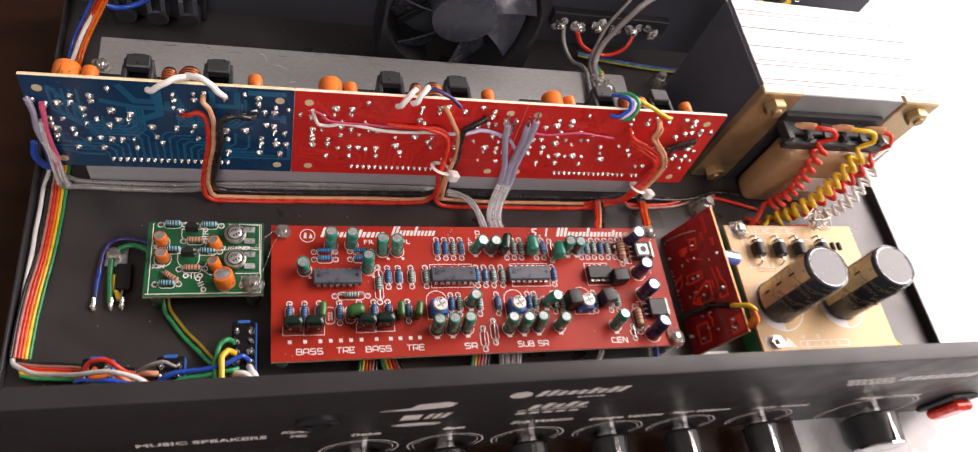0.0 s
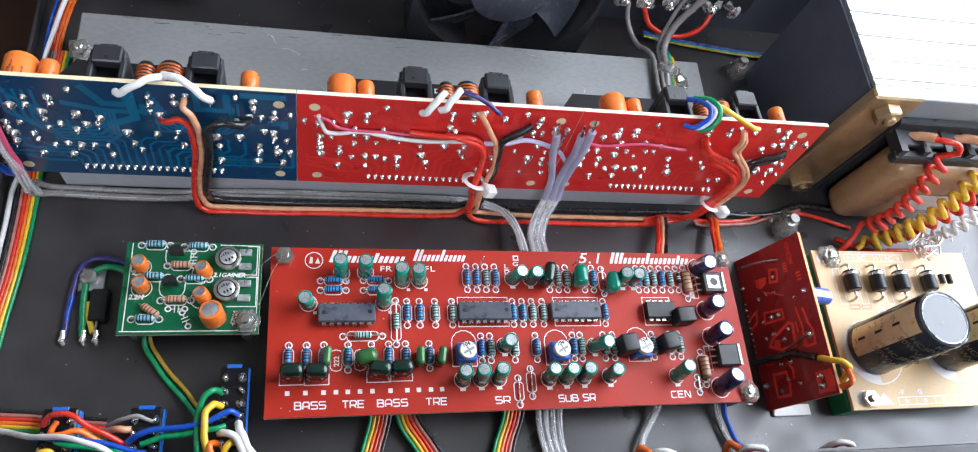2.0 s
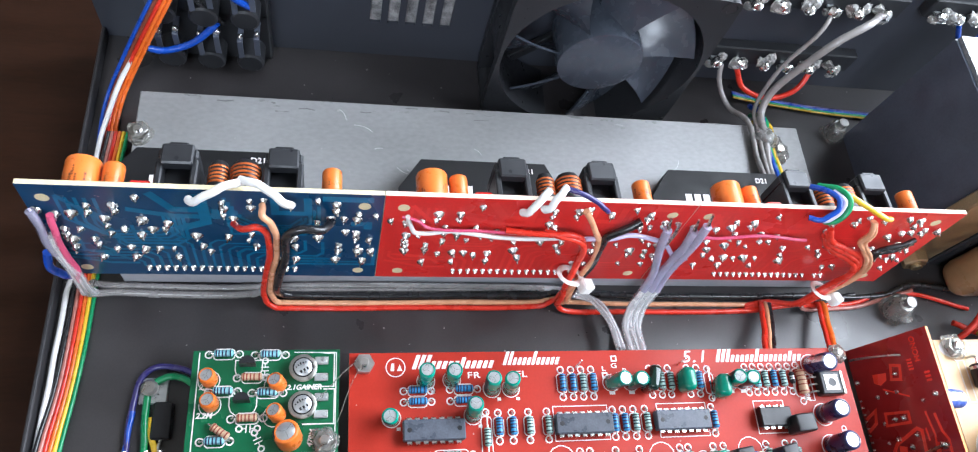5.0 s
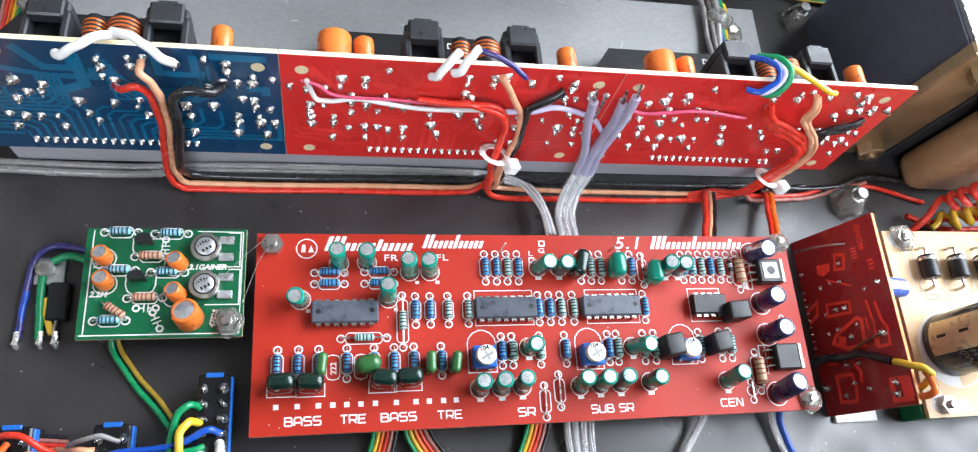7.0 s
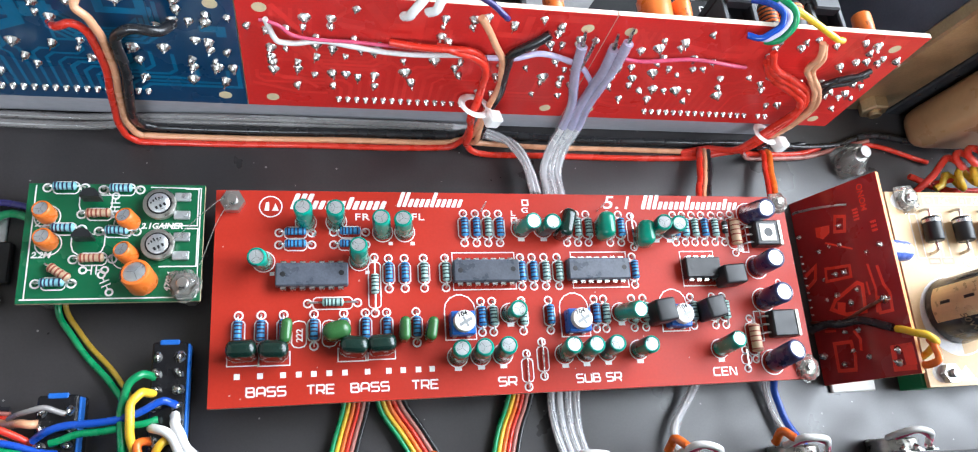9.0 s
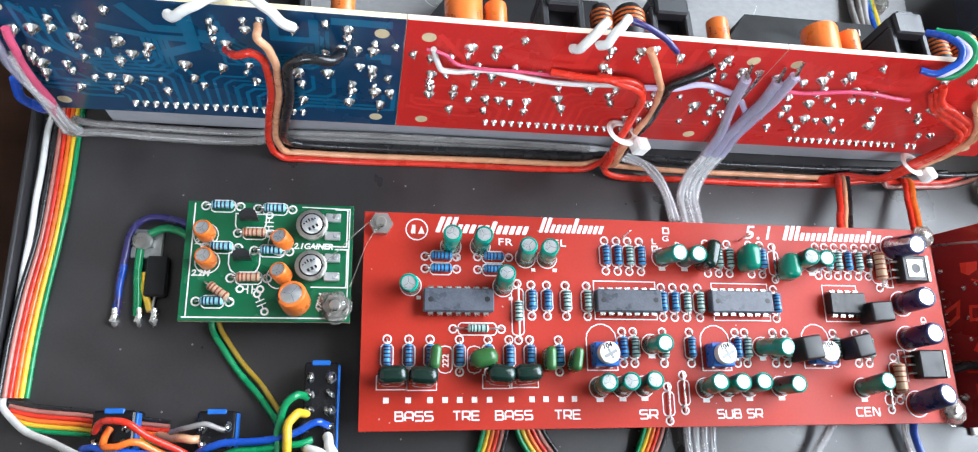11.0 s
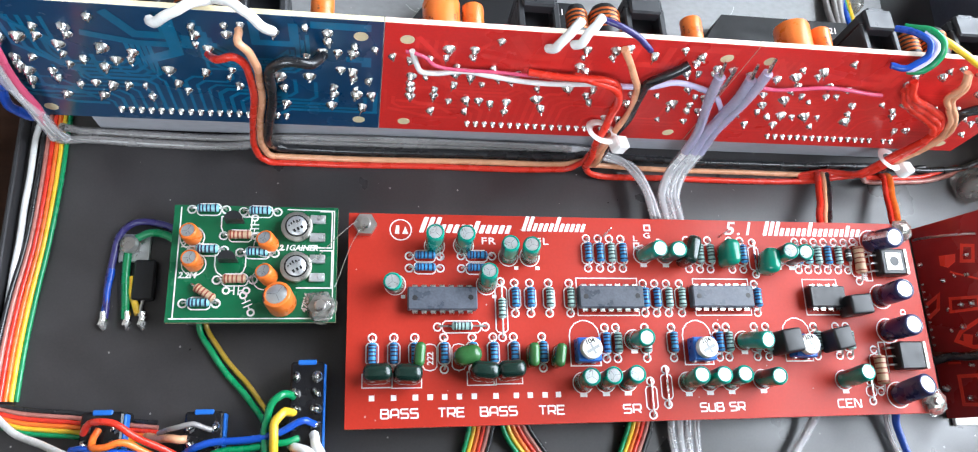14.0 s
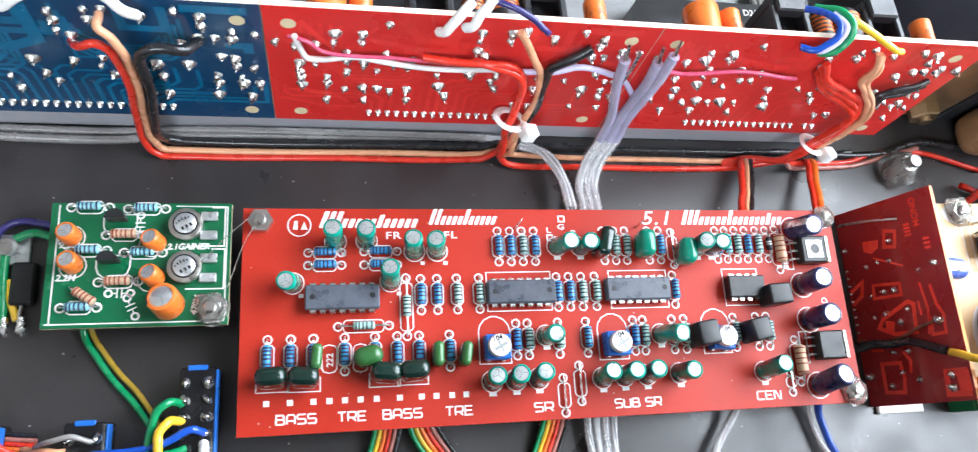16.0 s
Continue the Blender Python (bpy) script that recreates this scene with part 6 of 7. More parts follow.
wire("signal_wire", "dark blue wire from the tone board to a control", "blue", [(169.1, 13.5, 19.8), (168.9, 3.3, 15.5), (169.7, -3.6, 13.1), (172.2, -12.4, 13.1), (176.0, -21.1, 16.1), (180.3, -24.0, 20.4)], 1.15)
clear_cable("clear cable from the tone board to a control", [(166.8, 13.5, 19.8), (166.1, 3.3, 14.9), (166.9, -3.7, 12.5), (169.6, -12.4, 12.5), (174.5, -20.1, 16.1)], 0.9, False)

# wires round the gain board
wire("signal_wire", "green wire from the gain board to a control", "green", [(-38.8, 40, 18), (-40.8, 30.4, 11.5), (-37.2, 22.6, 10.5), (-29.8, 13.2, 10.5), (-23.4, 5.8, 12.5), (-20.4, 0.6, 18), (-19.6, -6, 22), (-18.6, -14, 22)], 0.9)
wire("signal_wire", "ochre wire from the gain board to a control", "ochre", [(-37.6, 40, 18), (-39.0, 31, 11.5), (-35.4, 23.6, 10.4), (-28.0, 14.6, 10.4), (-21.6, 6.8, 12.5), (-18.6, 1.0, 20)], 0.75)
wire("signal_wire", "dark blue wire hooked round the gain board", "purple", [(-45.4, 54.7, 13.1), (-50.6, 57.8, 12.5), (-57.8, 59.4, 11.9), (-63.5, 56.2, 11.3), (-65.4, 45.5, 10.9), (-65.7, 31.6, 10.7)], 1.0)
wire("signal_wire", "green wire hooked round the gain board", "green", [(-45.5, 51.9, 13.7), (-50.7, 55.0, 13.1), (-56.4, 55.7, 12.5), (-61.0, 51.6, 11.3), (-61.1, 41.7, 10.9), (-60.3, 31.4, 10.7)], 1.15)
wire("signal_wire", "yellow wire beside the small regulator", "yellow", [(-59.5, 43.6, 10.7), (-58.9, 37.8, 10.7), (-57.0, 32.9, 10.7)], 1.0)
wire("signal_wire", "blue wire beside the small regulator", "blue", [(-65.0, 45.6, 11.3), (-65.6, 37.8, 10.9), (-65.8, 32.9, 10.7)], 0.9)
for x in (-66.0, -59.8, -55.9):
    bm = B()
    sweep(bm, [(x, 33.6, 11.2), (x + 0.2, 31.8, 11.0), (x - 0.2, 30.2, 10.6), (x + 0.3, 28.6, 9.9)], [0.8, 1.0, 1.2, 0.4], 8)
    solo("solder_end", bm, M_SOLDER, "tinned and soldered wire end on the floor", "wire end", group="wire ends")
reg = thing("regulator", "small black regulator with metal tab, screwed to the floor", "regulator")
part("body", box(B(), (-59.0, 36.7, 9.7), (-53.2, 48.1, 12.5), 0.5), M_BLACK, reg)
part("metal_tab", box(B(), (-64.0, 47.8, 9.6), (-55.6, 56.1, 10.5), 0.3), M_CANTOP, reg)
part("bolt", lathe(B(), [(1.4, 2.6), (3.4, 2.6), (4.2, 1.8)], 12, base=(-60.7, 52.5, 9.5)), M_STEEL, reg)
part("leg", sweep(B(), smooth_line([(-56.1, 37.0, 11.1), (-56.5, 34.4, 10.9), (-56.8, 32.4, 10.5)], 3), 0.5, 6), M_STEEL, reg)

# transformer leads wound into coils
def coil_lead(label, colour, a, b, turns, rad, r, lead0=(), lead1=()):
    a, b = Vector(a), Vector(b)
    ax = (b - a).normalized()
    s = ax.cross(Vector((0, 0, 1))).normalized()
    u = s.cross(ax)
    pts = list(smooth_line(lead0, 4))
    n = int(turns * 14)
    for i in range(n + 1):
        t = i / n
        q = a.lerp(b, t) + Vector((1.0, -4.0, -1.2)) * math.sin(math.pi * t)
        ang = 2 * math.pi * turns * t
        rr = rad * (0.92 + 0.10 * math.sin(i * 0.137) + 0.07 * math.sin(i * 0.053 + 1))
        pts.append(q + s * rr * math.cos(ang) + u * rr * math.sin(ang))
    pts += [Vector(p) for p in lead1]
    bm = B()
    sweep(bm, pts, r, 8)
    solo("coiled_lead", bm, WIRE[colour], label, "wire", group="coiled leads", sharp=80)


coil_lead("red transformer lead wound into a coil", "red", (260, 86, 62), (249.5, 73, 24), 9, 3.0, 1.25, [(251, 94.5, 65), (255, 90.5, 69.5), (260, 88, 71), (263, 86, 68)], [(244.6, 70.0, 20.4), (242.4, 67.2, 16.8), (238.8, 64.4, 13.1)])
coil_lead("yellow transformer lead wound into a coil", "yellow", (284, 84, 60), (255.7, 69.0, 16.1), 11, 3.3, 1.3, [(273, 94.5, 65), (278, 90.5, 69.5), (284, 88, 71), (287, 86, 67)], [(251.8, 68.0, 16.1), (249.6, 66.7, 14.9)])
coil_lead("second red transformer lead wound into a coil", "red", (297, 86, 54), (265.5, 71.9, 16.1), 9, 2.8, 1.15, [(293, 94, 65), (298, 90, 68), (301, 87, 63)], [(257.9, 70.6, 14.9), (249.9, 69.2, 13.1)])
coil_lead("white transformer lead wound into a coil", "white", (301, 85, 50), (285.3, 70.7, 19.2), 8, 2.8, 0.9, [(297, 93, 63), (301, 89, 62)], [(280.5, 69.4, 18.0)])
coil_lead("second white transformer lead wound into a coil", "white", (305, 85, 46), (290.7, 71.9, 19.8), 7, 2.5, 0.8, [(299, 93, 62), (305, 88, 58)], [(285.4, 68.4, 18.0)])
for x in (251, 273, 293):
    wire("lead_sleeve", "tan varnished sleeve where a lead leaves the transformer", "tan", [(x - 4.0, 96, 62.5), (x - 1.0, 94.8, 65.4), (x + 2.4, 92, 68.4)], 1.9, group="lead sleeves")
wire("supply_wire", "red supply wire beside the rectifier", "red", [(242.4, 72.8, 11.9), (254.8, 67.3, 13.1), (273.9, 65.9, 15.5), (286.9, 64.4, 17.4)], 1.2)
rng = random.Random(21)
for i in range(6):
    p = Vector((276 + rng.uniform(-5, 5), 61 + rng.uniform(-4, 4), 24))
    pts = [p + Vector((rng.uniform(-7, 7), rng.uniform(-6, 8), rng.uniform(0, 8))) for k in range(5)]
    wire("bare_wire", "loose bare tinned wire at the rectifier", M_COPPER, pts, 0.35, 5, seg=6)
wire("supply_wire", "yellow wire over the supply board edge", "yellow", [(286.9, 3.5, 17.4), (294.6, 1.7, 19.8), (302.6, -6.2, 19.8), (307.0, -14.2, 18.0)], 1.2)
wire("supply_wire", "orange wire loop on the upright board", "orange", [(200.0, 3.4, 37.4), (201.6, 1.0, 41.6), (203.0, 1.6, 45.6), (203.4, 5.4, 45.4), (202.6, 8.4, 44.6)], 1.1)
wire("supply_wire", "yellow wire over the upright board edge", "yellow", [(198.2, 12.4, 38.0), (199.4, 10.6, 42.8), (201.4, 8.8, 46.0), (204.0, 7.0, 45.4), (205.0, 4.6, 40.0), (204.0, 2.0, 30)], 1.15)
wire("supply_wire", "black sleeved wire across the upright board", "black", [(186.4, 16.4, 13.5), (189.0, 17.4, 17), (191.6, 17.0, 22), (194.6, 16.6, 29), (197.4, 13.0, 37.4)], 1.35)

# hot glue blobs on the floor
for x, y, z, r, s in ((217.8, 78.5, FLOOR, 6.8, 2), (214.5, 163, FLOOR, 5.6, 4)):
    th = thing("glued_post", "screw post buried in a lump of clear hot glue", "post", mm(x, y, z), "glued posts")
    part("glue_blob", glue_blob(r, r * 1.3, s), M_GLUE, th)
    part("post", lathe(B(), [(0, 3), (r * 1.25, 3), (r * 1.25, 2.2), (r * 1.25 + 3, 2.2)], 10), M_STEEL, th)
for x, y, z, r in ((-71, 136, 26.1, 4.5), (171, 141, 26.1, 5.5), (121, 116, 26.1, 4), (-66, 100, 26.1, 4), (8, 112, 26.1, 4.0)):
    hex_screw(mm(x, y, z), "heatsink bolt with clear glue", r)
wire("glue_thread", "fine thread of hot glue over the gain board", M_GLUE, [(-10, 44, 27), (-4, 50, 27.6), (2, 56, 27.2)], 0.12, 3, seg=5)
wire("glue_thread", "fine thread of hot glue beside the gain board", M_GLUE, [(-3.4, 38, 24), (0.2, 48, 26), (3.4, 54, 27)], 0.12, 3, seg=5)


# ---- potentiometers behind the front panel ----
M_SWITCH = mat("gloss_black_plastic", (0.008, 0.008, 0.010), 0.2, scale=200, var=0.3, dust=0.4, dust_scale=700)


def dual_pot(x0, x1, y0, y1, z, label, blue_side=1):
    th = thing("switch_block", label, "control", None, "controls behind the panel")
    bm = B()
    box(bm, (x0, y0, FLOOR), (x1, y1, z), 0.5)
    part("body", bm, M_SWITCH, th)
    bm = B()
    x = x1 if blue_side > 0 else x0
    box(bm, (x + 0.02, y0 + 1, z - 4.2), (x + 0.7, y1 - 0.6, z - 0.5), 0.2)
    part("shell", bm, M_TRIMBLUE, th, "blue plastic shell")
    bm = B()
    xc = (x0 + x1) / 2
    box(bm, (xc - 2.4, y1 - 0.9, z - 1.0), (xc + 2.4, y1 + 0.5, z + 0.2), 0.25)
    part("latch", bm, M_TRIMBLUE, th, "blue plastic latch")
    part("bush", sweep(B(), [(xc, y0 - 10, z * 0.5), (xc, y0, z * 0.5)], 3.4, 12), M_STEEL, th)
    n = int((y1 - y0 - 4) / 4.2)
    for i in range(n):
        for x in (x0 + 1.6, x1 - 1.6):
            put("solder_pin", JM[(i * 3 + int(x)) % 6], th, mm(x, y1 - 4 - i * 4.2, z, 0, 0, 40 * i) @ Matrix.Diagonal((0.85, 1.15, 1.3, 1)))
    return th


dual_pot(-14.3, -5.8, -20, 18, 21.6, "black and blue push switch block with soldered pins")
dual_pot(-40.6, -31.2, -18, 5.8, 19.6, "black and blue push switch block with soldered pins")
dual_pot(-65.6, -55.6, -18, 6.2, 19.6, "black and blue push switch block with soldered pins")
PW = "control wires"
wire("signal_wire", "green wire soldered to a switch block", "green", [(-13.4, 8.8, 22.5), (-15.6, 9.4, 25.5), (-18.4, 6.6, 26), (-19.8, 1, 25), (-19.4, -8, 24), (-18, -15, 20)], 1.05, group=PW)
wire("signal_wire", "yellow wire soldered to a switch block", "yellow", [(-13.2, 4.9, 22.5), (-15.4, 4.6, 26), (-17.4, 1.6, 27), (-17.2, -5, 26), (-16, -12, 23), (-15.4, -18, 18)], 1.15, group=PW)
wire("signal_wire", "blue wire between two switch blocks", "blue", [(-7.6, 1.6, 22.5), (-10, 2.6, 25), (-14.2, 0.8, 25.4), (-20, -1.4, 25), (-30.4, -2.0, 24), (-36.2, -3.0, 23.4), (-40.2, -5.2, 21)], 1.0, group=PW)
wire("signal_wire", "green wire between two switch blocks", "green", [(-11.5, -1.8, 24), (-15.4, -2.8, 25), (-22, -3.6, 24), (-30, -4.4, 23), (-36.0, -6.0, 22.4)], 0.95, group=PW)
wire("signal_wire", "thick white wire soldered to a switch block", "white", [(-7.8, -0.9, 22.5), (-6.6, -4, 26.4), (-4.4, -8.6, 26), (-1.4, -13, 22), (0, -19, 16)], 1.3, group=PW)
wire("signal_wire", "thick white wire soldered to a switch block", "white", [(-13.2, -3.6, 22.5), (-11.8, -4.2, 25.6), (-8.6, -5.2, 27), (-5.6, -10.0, 26), (-3.4, -14, 21), (-2, -20, 15)], 1.2, group=PW)
wire("signal_wire", "orange wire soldered to a switch block", "orange", [(-13.2, -7, 22.5), (-15.6, -7.4, 25.5), (-14.6, -11, 25), (-12.2, -14, 21), (-11, -20, 15)], 1.1, group=PW)
wire("signal_wire", "yellow wire soldered to a switch block", "yellow", [(-7.8, -7, 22.5), (-9.6, -7.2, 25.5), (-11.2, -10, 25), (-10.6, -14, 21), (-9, -20, 15)], 1.1, group=PW)
wire("signal_wire", "red wire between two switch blocks", "red", [(-64.4, 1.0, 20.5), (-61.8, 3.4, 23.5), (-56.8, 3.2, 25), (-50, -0.8, 23), (-42, -5, 20), (-38, -8, 16)], 0.92, group=PW)
wire("signal_wire", "orange wire between two switch blocks", "orange", [(-60.8, 1.8, 20.6), (-61.4, -2.0, 23), (-58.4, -2.8, 24.5), (-54.4, -1.6, 24.5), (-49.8, -3.4, 22), (-44, -7, 18)], 0.92, group=PW)
wire("signal_wire", "blue wire between two switch blocks", "blue", [(-66.8, -3.0, 20.5), (-63, -3.0, 22.5), (-57.4, -3.8, 23.6), (-48, -5, 22.6), (-40, -7.4, 21.5), (-34.6, -8.5, 20.6)], 0.92, group=PW)
wire("signal_wire", "green wire between two switch blocks", "green", [(-62.4, -2.0, 20.5), (-58, -5.0, 22.5), (-48, -6.8, 22), (-42, -8.0, 21.5), (-38.8, -8.6, 19)], 0.92, group=PW)
wire("signal_wire", "pink-tan wire soldered to a switch block", "tan", [(-52, 0, 12), (-46.5, -0.6, 18), (-42.5, -1.0, 21), (-39.6, -1.2, 20.4)], 1.1, group=PW)
wire("signal_wire", "bare grey wire across a switch block", "grey", [(-47, 0.6, 18), (-43, 1.6, 22), (-38, 2.4, 23), (-33.4, 1.0, 21)], 0.7, group=PW)
wire("signal_wire", "yellow wire soldered to a switch block", "yellow", [(-66.6, -8.4, 20), (-63, -7.0, 22), (-60, -8.2, 20.5), (-56, -14, 16)], 1.0, group=PW)

bm = B()
box(bm, (-82, -21.4, 6), (40, -19.8, 22), 0.1)
solo("front_module", bm, M_GREEN, "narrow green circuit board standing behind the front panel", "circuit board")
for x in (-71, -54, -28.5, -17):
    bm = B()
    prof = []
    for i in range(9):
        prof += [(i * 0.7, 1.5), (i * 0.7 + 0.35, 1.25)]
    lathe(bm, prof, 10, base=(x, -19.6, 15), axis=(0, 1, 0))
    solo("panel_screw", bm, M_STEEL, "threaded screw end sticking in through the panel", "screw", group="panel screws")
for x, y in ((-84, -17), (8, -17)):
    solo("glue_lump", glue_blob(6, 9, int(x)), M_GLUE, "lump of clear hot glue behind the front panel", "glue", mm(x, y, 10))

# rotary controls, panel side and knobs
def rotary(x, knob):
    th = thing("rotary_control", "round metal potentiometer fixed behind the front panel", "potentiometer", mm(x, -24.8, 15), "rotary controls")
    part("can", lathe(B(), [(0, 7.2), (0.4, 7.6), (5, 7.6), (5.6, 6.8)], 24, axis=(0, 1, 0)), M_DULL, th)
    for i in range(3):
        bm = B()
        box(bm, (-6.4 + i * 5 - 1, 1.4, 7), (-6.4 + i * 5 + 1, 2.0, 14), 0.1)
        part("lug", bm, M_CANTOP, th)
        put("solder_joint", JM[i], th, mm(-6.4 + i * 5, 2.0, 12, -90, 0, 0))
    return th


for i, x in enumerate((28, 66, 103, 136, 171, 207)):
    rotary(x, False)
    if x > 90:
        wire("pot_wire", "clear wire with red core looped over a potentiometer", "white", [(x - 7, -19, 22), (x - 5, -17, 30), (x + 1, -18, 31), (x + 4, -21, 26)], 1.0, group=PW)
        wire("pot_wire", "pink wire looped over a potentiometer", "pink", [(x - 4, -19, 22), (x - 2, -17.5, 29), (x + 2.5, -19.5, 29), (x + 5, -22, 24)], 0.8, group=PW)
    if x in (66, 136, 171):
        wire("pot_wire", "orange-tan wire end on a potentiometer", "orange", [(x - 9, -18, 20), (x - 8.4, -15, 24), (x - 6.4, -17, 27)], 1.3, group=PW)

CHROME = mat("chrome_trim", (0.75, 0.75, 0.76), 0.12, 1.0, var=0.05)


KNOBS = (32.5, 66.5, 101, 137, 172, 212)


def knob(x, z, r, big):
    th = thing("knob", "black knob with a chrome collar and pointer" if not big else "large black master knob with chrome edge", "knob", mm(x, -32.7, z, 90, 0, 0), "front knobs")
    part("collar", lathe(B(), [(0, r * 0.55), (3, r * 0.55), (3.4, r * 0.48)], 28), CHROME, th)
    part("body", lathe(B(), [(3.0, r * 0.86), (4.0, r), (17, r * 0.9), (18, r * 0.82)], 36), M_BLKPL, th)
    bm = B()
    lathe(bm, [(17.4, r * 0.93), (18.2, r * 0.93), (18.6, r * 0.84)], 36)
    part("rim", bm, CHROME, th)
    bm = B()
    box(bm, (-1.0, r * 0.82, 4.2), (1.0, r * 0.99, 17.4), 0.2)
    part("pointer", bm, CHROME, th)


for x in KNOBS:
    knob(x, 13, 7.8, False)
knob(272, 14, 13, True)

# lettering and dials on the front panel
def face_text(body, x, z, size, shear=0.2):
    put("lettering", text_mesh(body, size, M_SILK, shear, bold=0.16), front, mm(x, -32.63, z, 90, 0, 0))


for body, x, z, size in (("Treble", 26.6, 35.5, 4.2), ("Bass", 60.8, 35.5, 4.6), ("Sub Volume", 86.6, 36.5, 5.2), ("Centre Volume", 120, 33, 5.2), ("Rear Volume", 156.4, 33.6, 5.2), ("Front Volume", 197.5, 31, 5.0), ("Master Volume", 249, 34.5, 5.8)):
    face_text(body, x, z, size)
face_text("MUSIC SPEAKERS", -42, 41.0, 5.4, 0)
face_text("Karaoke", 3, 46, 4.0)
face_text("Mic", 6, 40, 4.0)
for x, r in [(x, 15) for x in KNOBS] + [(272, 24)]:
    dials = B()
    for q, w in ((r, 0.7), (r - 2, 0.35)):
        stroke(dials, [(x + q * math.cos(radians(a)), 14 + q * 0.95 * math.sin(radians(a))) for a in range(-30, 211, 10)], w, 0.001 * (q == r))
    part("dial_scale", dials, M_SILK, front, "white printed dial scale", mm(0, -32.62, 0, 90, 0, 0))


def logo_shape(pts):
    part("logo_shape", prism(B(), pts, 0, 0.05), M_SILK, front, "", mm(0, -32.62, 0, 90, 0, 0))


# logos as plain shapes
def logo_oval(x, z, rx, rz):
    logo_shape([(x + rx * math.cos(radians(a)), z + rz * math.sin(radians(a))) for a in range(0, 360, 20)])


def logo_row(x, z, n, pitch, h, tall=()):
    for i in range(n):
        t_ = h * (1.35 if i in tall else 1)
        logo_shape([(x + i * pitch, z), (x + (i + 0.68) * pitch, z), (x + (i + 0.68) * pitch + 0.25 * t_, z + t_), (x + i * pitch + 0.25 * t_, z + t_)])


logo_oval(79.4, 75.4, 4.0, 3.4)
logo_row(85, 72.6, 9, 3.7, 4.6, (0, 1, 5, 7, 8))
logo_row(102, 68.2, 5, 2.2, 1.3)
logo_row(87.6, 57, 5, 4.5, 4.4, (1, 3))
logo_shape([(84, 54.6), (111, 54.9), (111, 55.6), (84, 55.4)])
logo_row(84.5, 50.4, 5, 5.2, 2.0)
logo_shape([(33.5, 65.6), (43, 67.4), (46, 71.6), (55, 72.6), (59, 70.4), (57, 66.6), (46, 65.0)])
logo_shape([(42, 53), (48.6, 53), (49.4, 59), (42.8, 59)])
logo_row(50.2, 53, 3, 2.9, 6.0)
logo_shape([(40, 46), (45, 44.4), (56, 44.4), (58, 46.8), (50, 48.4), (44, 47.8)])
for i in range(7):
    for j in range(4):
        logo_shape([(224 + i * 3.4 - j * 1.6, 59.5 + j * 2.2), (226.4 + i * 3.4 - j * 1.6, 59.5 + j * 2.2), (227.2 + i * 3.4 - j * 1.6, 61.1 + j * 2.2), (224.8 + i * 3.4 - j * 1.6, 61.1 + j * 2.2)])
logo_row(247, 62.0, 7, 5.9, 5.6)
rk = thing("rocker_switch", "red rocker power switch on the front panel", "switch", mm(314, -32.7, 21, 90, 0, 0))
part("bezel", box(B(), (-8, -12, 0), (8, 12, 2.4), 0.8), M_BLKPL, rk)
part("rocker", box(B(), (-6, -9.6, 2.4), (6, 9.6, 7), 1.6), WIRE["red"], rk, "red rocker")
sk = thing("mic_socket", "round black microphone socket on the front panel", "socket", mm(14, -32.7, 60, 90, 0, 0))
part("ring", lathe(B(), [(0, 7), (1.4, 7), (2.0, 6), (2.0, 4.6), (0.4, 4.6)], 30), M_BLKPL, sk)

# ---- rear panel fittings ----
def jack_block(x, z, cols):
    th = thing("jack_block", "black plastic socket block with bent metal lugs", "socket", mm(x, 189.9, z), "rear sockets")
    part("body", box(B(), (0, -7, 0), (cols * 14, 0, 26), 0.6), M_BLKPL, th)
    for i in range(cols):
        part("barrel", lathe(B(), [(0, 5), (8, 5), (8.6, 4.2)], 16, base=(7 + i * 14, -7, 8), axis=(0, -1, 0)), M_BLKPL, th)
        for dx, dz in ((-3, 20), (3, 22)):
            bm = B()
            box(bm, (7 + i * 14 + dx - 1, -15, dz - 0.3), (7 + i * 14 + dx + 1, -6.5, dz + 0.3), 0.1)
            box(bm, (7 + i * 14 + dx - 1, -15.4, dz - 9), (7 + i * 14 + dx + 1, -14.9, dz + 0.3), 0.1)
            part("lug", bm, M_CORE, th)
            put("solder_joint", JM[i % 6], th, mm(7 + i * 14 + dx, -13, dz + 0.3))


jack_block(-73, 10, 3)
jack_block(-73, 34, 3)
jack_block(-73, 62, 3)


M_CRUST = mat("crusty_glue", (0.50, 0.49, 0.47), 0.25, scale=500, var=0.45, bump=1.0, trans=0.5)


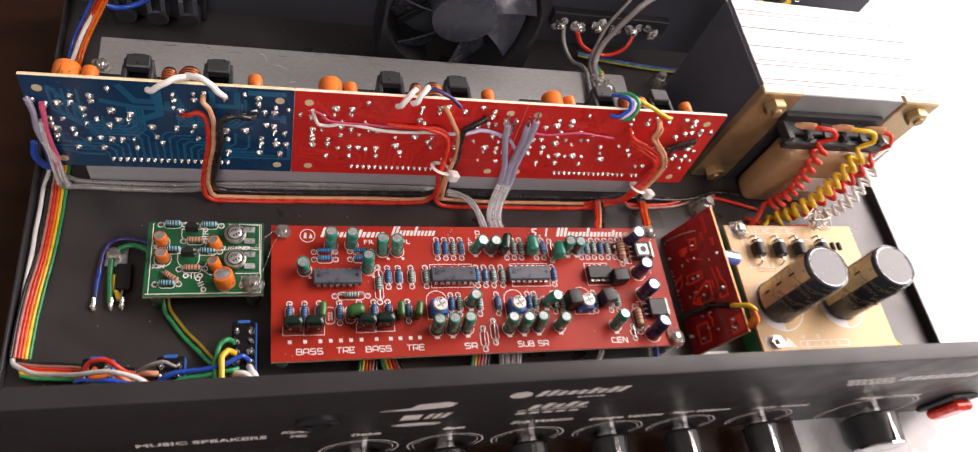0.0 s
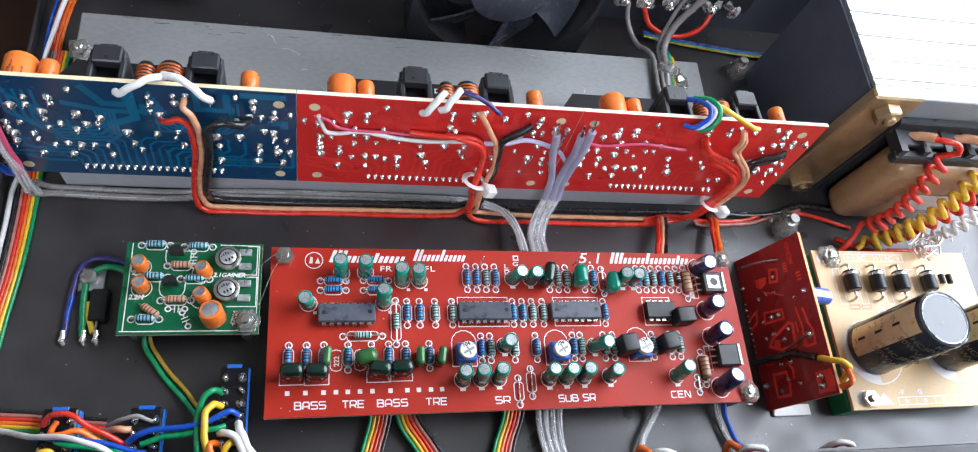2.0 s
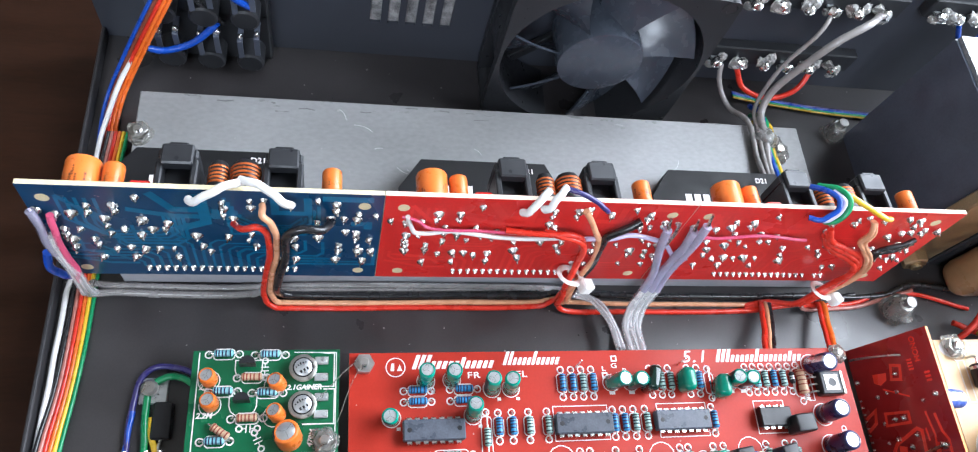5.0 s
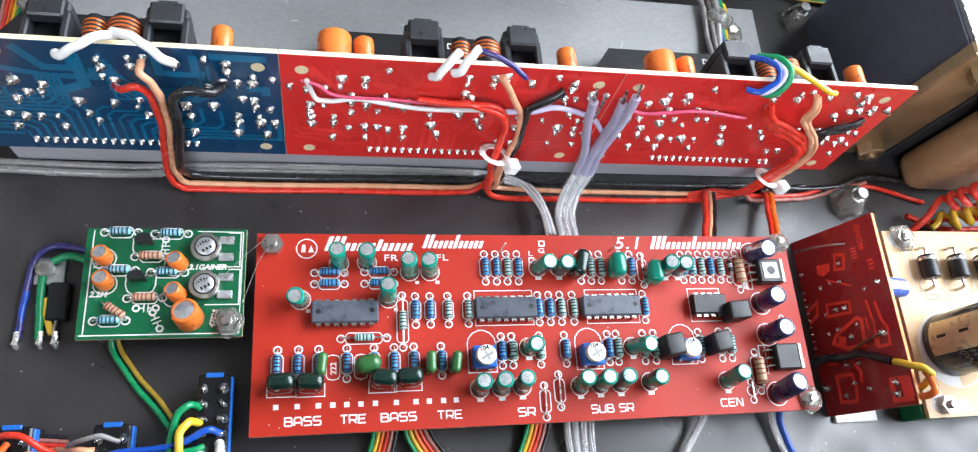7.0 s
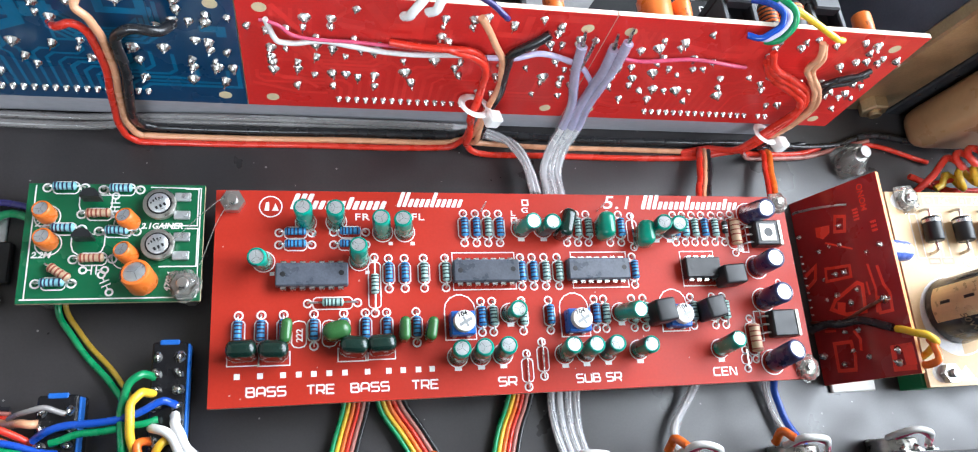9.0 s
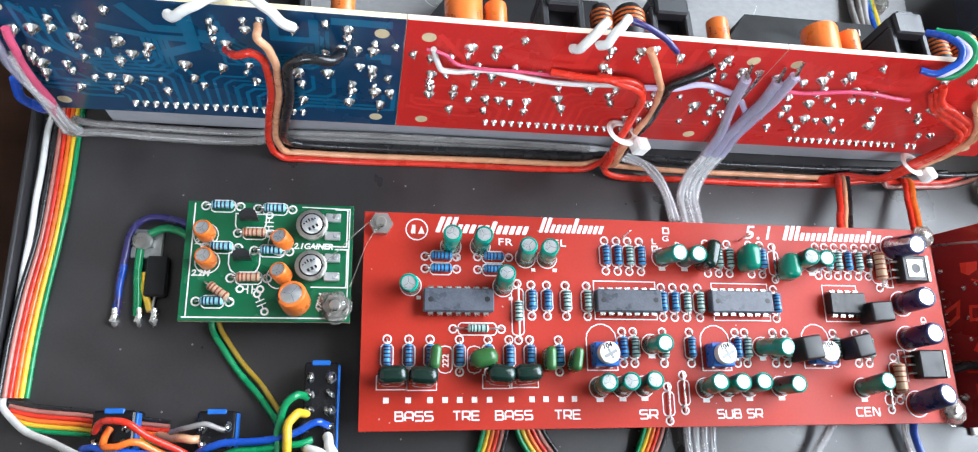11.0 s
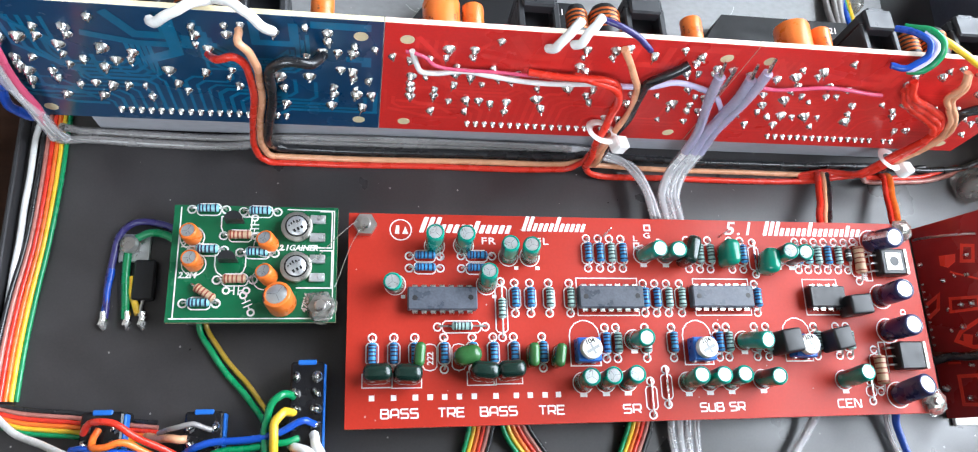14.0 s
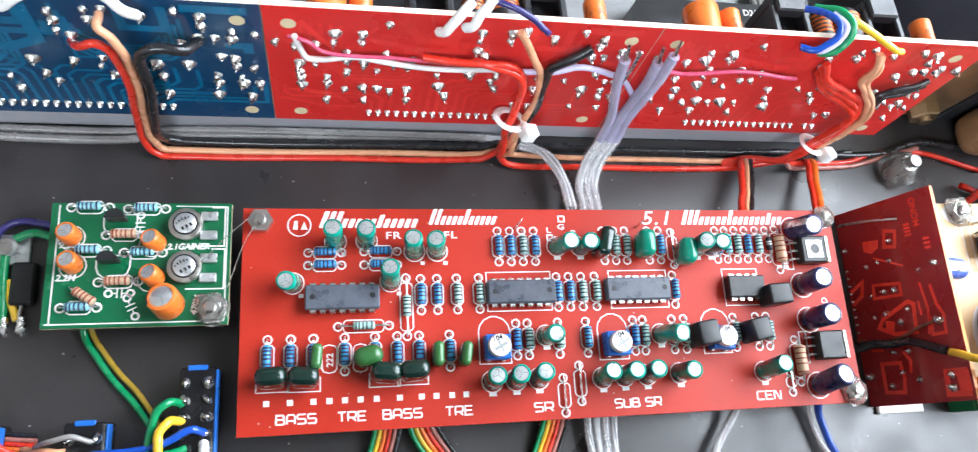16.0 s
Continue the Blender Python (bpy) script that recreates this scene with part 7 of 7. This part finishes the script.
def terminal_strip(x, z, n, pitch, label):
    th = thing("terminal_strip", label, "terminal strip", mm(x, 189.9, z), "rear terminals")
    part("bar", box(B(), (-4, -5, -4), (n * pitch, 0, 6), 0.5), M_BLKPL, th)
    for i in range(n):
        part("lug", box(B(), (i * pitch - 1.6, -11, -0.5), (i * pitch + 1.6, -5, 0.4), 0.15), M_CANTOP, th)
        bm = glue_blob(2.5, 2.9, i + n)
        part("solder_blob", bm, M_SOLDER, th, "", mm(i * pitch, -9, 0.3))
        part("glue_crumb", glue_blob(2.0 + (i * 7 % 3) * 0.7, 2.6, i * 3 + n), M_CRUST, th, "whitish hot glue", mm(i * pitch + 2.6, -6.5, 1.5 - (i % 2) * 3.5, 60, 20 * i, 0))
        part("glue_crumb", glue_blob(1.5 + (i * 5 % 3) * 0.6, 3.4, i * 5 + n), M_CRUST, th, "whitish hot glue", mm(i * pitch - 2.6, -7.5, -1.5 + (i % 3) * 1.5, 75, 0, 30 * i))


terminal_strip(149, 66, 6, 11, "row of soldered speaker terminals")
terminal_strip(150, 31, 6, 11, "row of soldered speaker terminals")
terminal_strip(229, 68, 7, 8, "row of soldered speaker terminals")
bm = B()
box(bm, (140, 186.0, 77), (214, 189.8, 81), 0.4)
solo("rear_rail", bm, M_BLKPL, "black plastic rail above the terminals", "rail")
wire("speaker_wire", "grey speaker wire bent down from the terminals", "grey", [(203, 181, 67), (194, 174, 69), (182, 169, 62), (172, 166, 42), (167, 160, 30), (165, 146, 30), (163.6, 128, 30), (163.6, 112, 36)], 1.6)
wire("speaker_wire", "grey speaker wire bent down from the terminals", "grey", [(182, 181, 66), (178, 175, 62), (170, 170, 44), (165.6, 162, 28), (163.0, 146, 29.4), (161.8, 128, 30.4), (161.6, 112, 34)], 0.9)
wire("speaker_wire", "pale grey speaker wire from the lower terminals", "grey", [(152, 180, 32), (153, 175, 26), (158, 166, 21), (160.6, 154, 28), (160.0, 134, 29), (160, 112, 34)], 1.1)
wire("speaker_wire", "blue wire along the speaker wires", "blue", [(169, 168, 20), (167.6, 158, 28), (165.6, 142, 28.6), (165.2, 112, 34)], 1.2)
wire("speaker_wire", "green wire along the speaker wires", "green", [(171, 166, 16), (169, 156, 27.5), (167.2, 140, 28), (166.8, 112, 32)], 1.1)
wire("speaker_wire", "yellow wire along the speaker wires", "yellow", [(173, 164, 14), (170.4, 154, 27), (168.8, 138, 28), (168.4, 112, 32)], 1.0)
wire("speaker_wire", "red jumper between lower terminals", "red", [(160, 180, 30), (166, 175, 23), (178, 173, 20), (190, 175, 23), (194.5, 180, 31)], 1.2)
ribbon("rainbow ribbon crossing behind the heatsink", [(167, 179, 13), (177, 178.5, 11.4), (201.5, 175.7, 11.0), (219, 174.0, 11.2), (240, 172.4, 12)], [(0, 1, 0)] * 5, ["ochre", "green", "blue", "purple"], 0.95, 0.5)
wire("speaker_wire", "blue wire at the upper terminals", "blue", [(240, 181, 66), (243, 177, 61), (249, 177, 61), (254, 181, 66)], 1.1)
wire("speaker_wire", "yellow wire at the upper terminals", "yellow", [(254, 181, 65), (262, 176, 63), (272, 178, 68)], 1.2)
wire("speaker_wire", "green and blue wires at the rear sockets", "green", [(-66, 182, 50), (-70, 178, 66), (-76, 176, 82), (-78, 178, 96)], 1.1)
wire("speaker_wire", "yellow wire at the rear sockets", "yellow", [(-61, 182, 56), (-64, 178, 68), (-65, 178, 82), (-66, 178, 98)], 1.4)
wire("speaker_wire", "blue wire between the rear sockets", "blue", [(-76, 170, 30), (-66, 172, 26), (-56, 174, 30), (-48, 176, 38)], 1.3)
wire("speaker_wire", "blue wire hanging between the rear sockets", "blue", [(-43, 178, 92), (-42, 172, 76), (-41, 172, 58), (-36, 176, 48)], 1.3)
wire("speaker_wire", "black wire at the rear sockets", "black", [(-60, 180, 56), (-55, 176, 52), (-50, 176, 44), (-46, 178, 36)], 1.0)
for x in (56, 132):
    solo("fan_glue", glue_blob(7, 6, x), M_GLUE, "lump of clear hot glue on the fan", "glue", mm(x, 176, 88))
solo("glue_lump", glue_blob(5, 4.5, 9), M_CRUST, "whitish hot glue holding the speaker wires", "glue", mm(166, 146, 28))
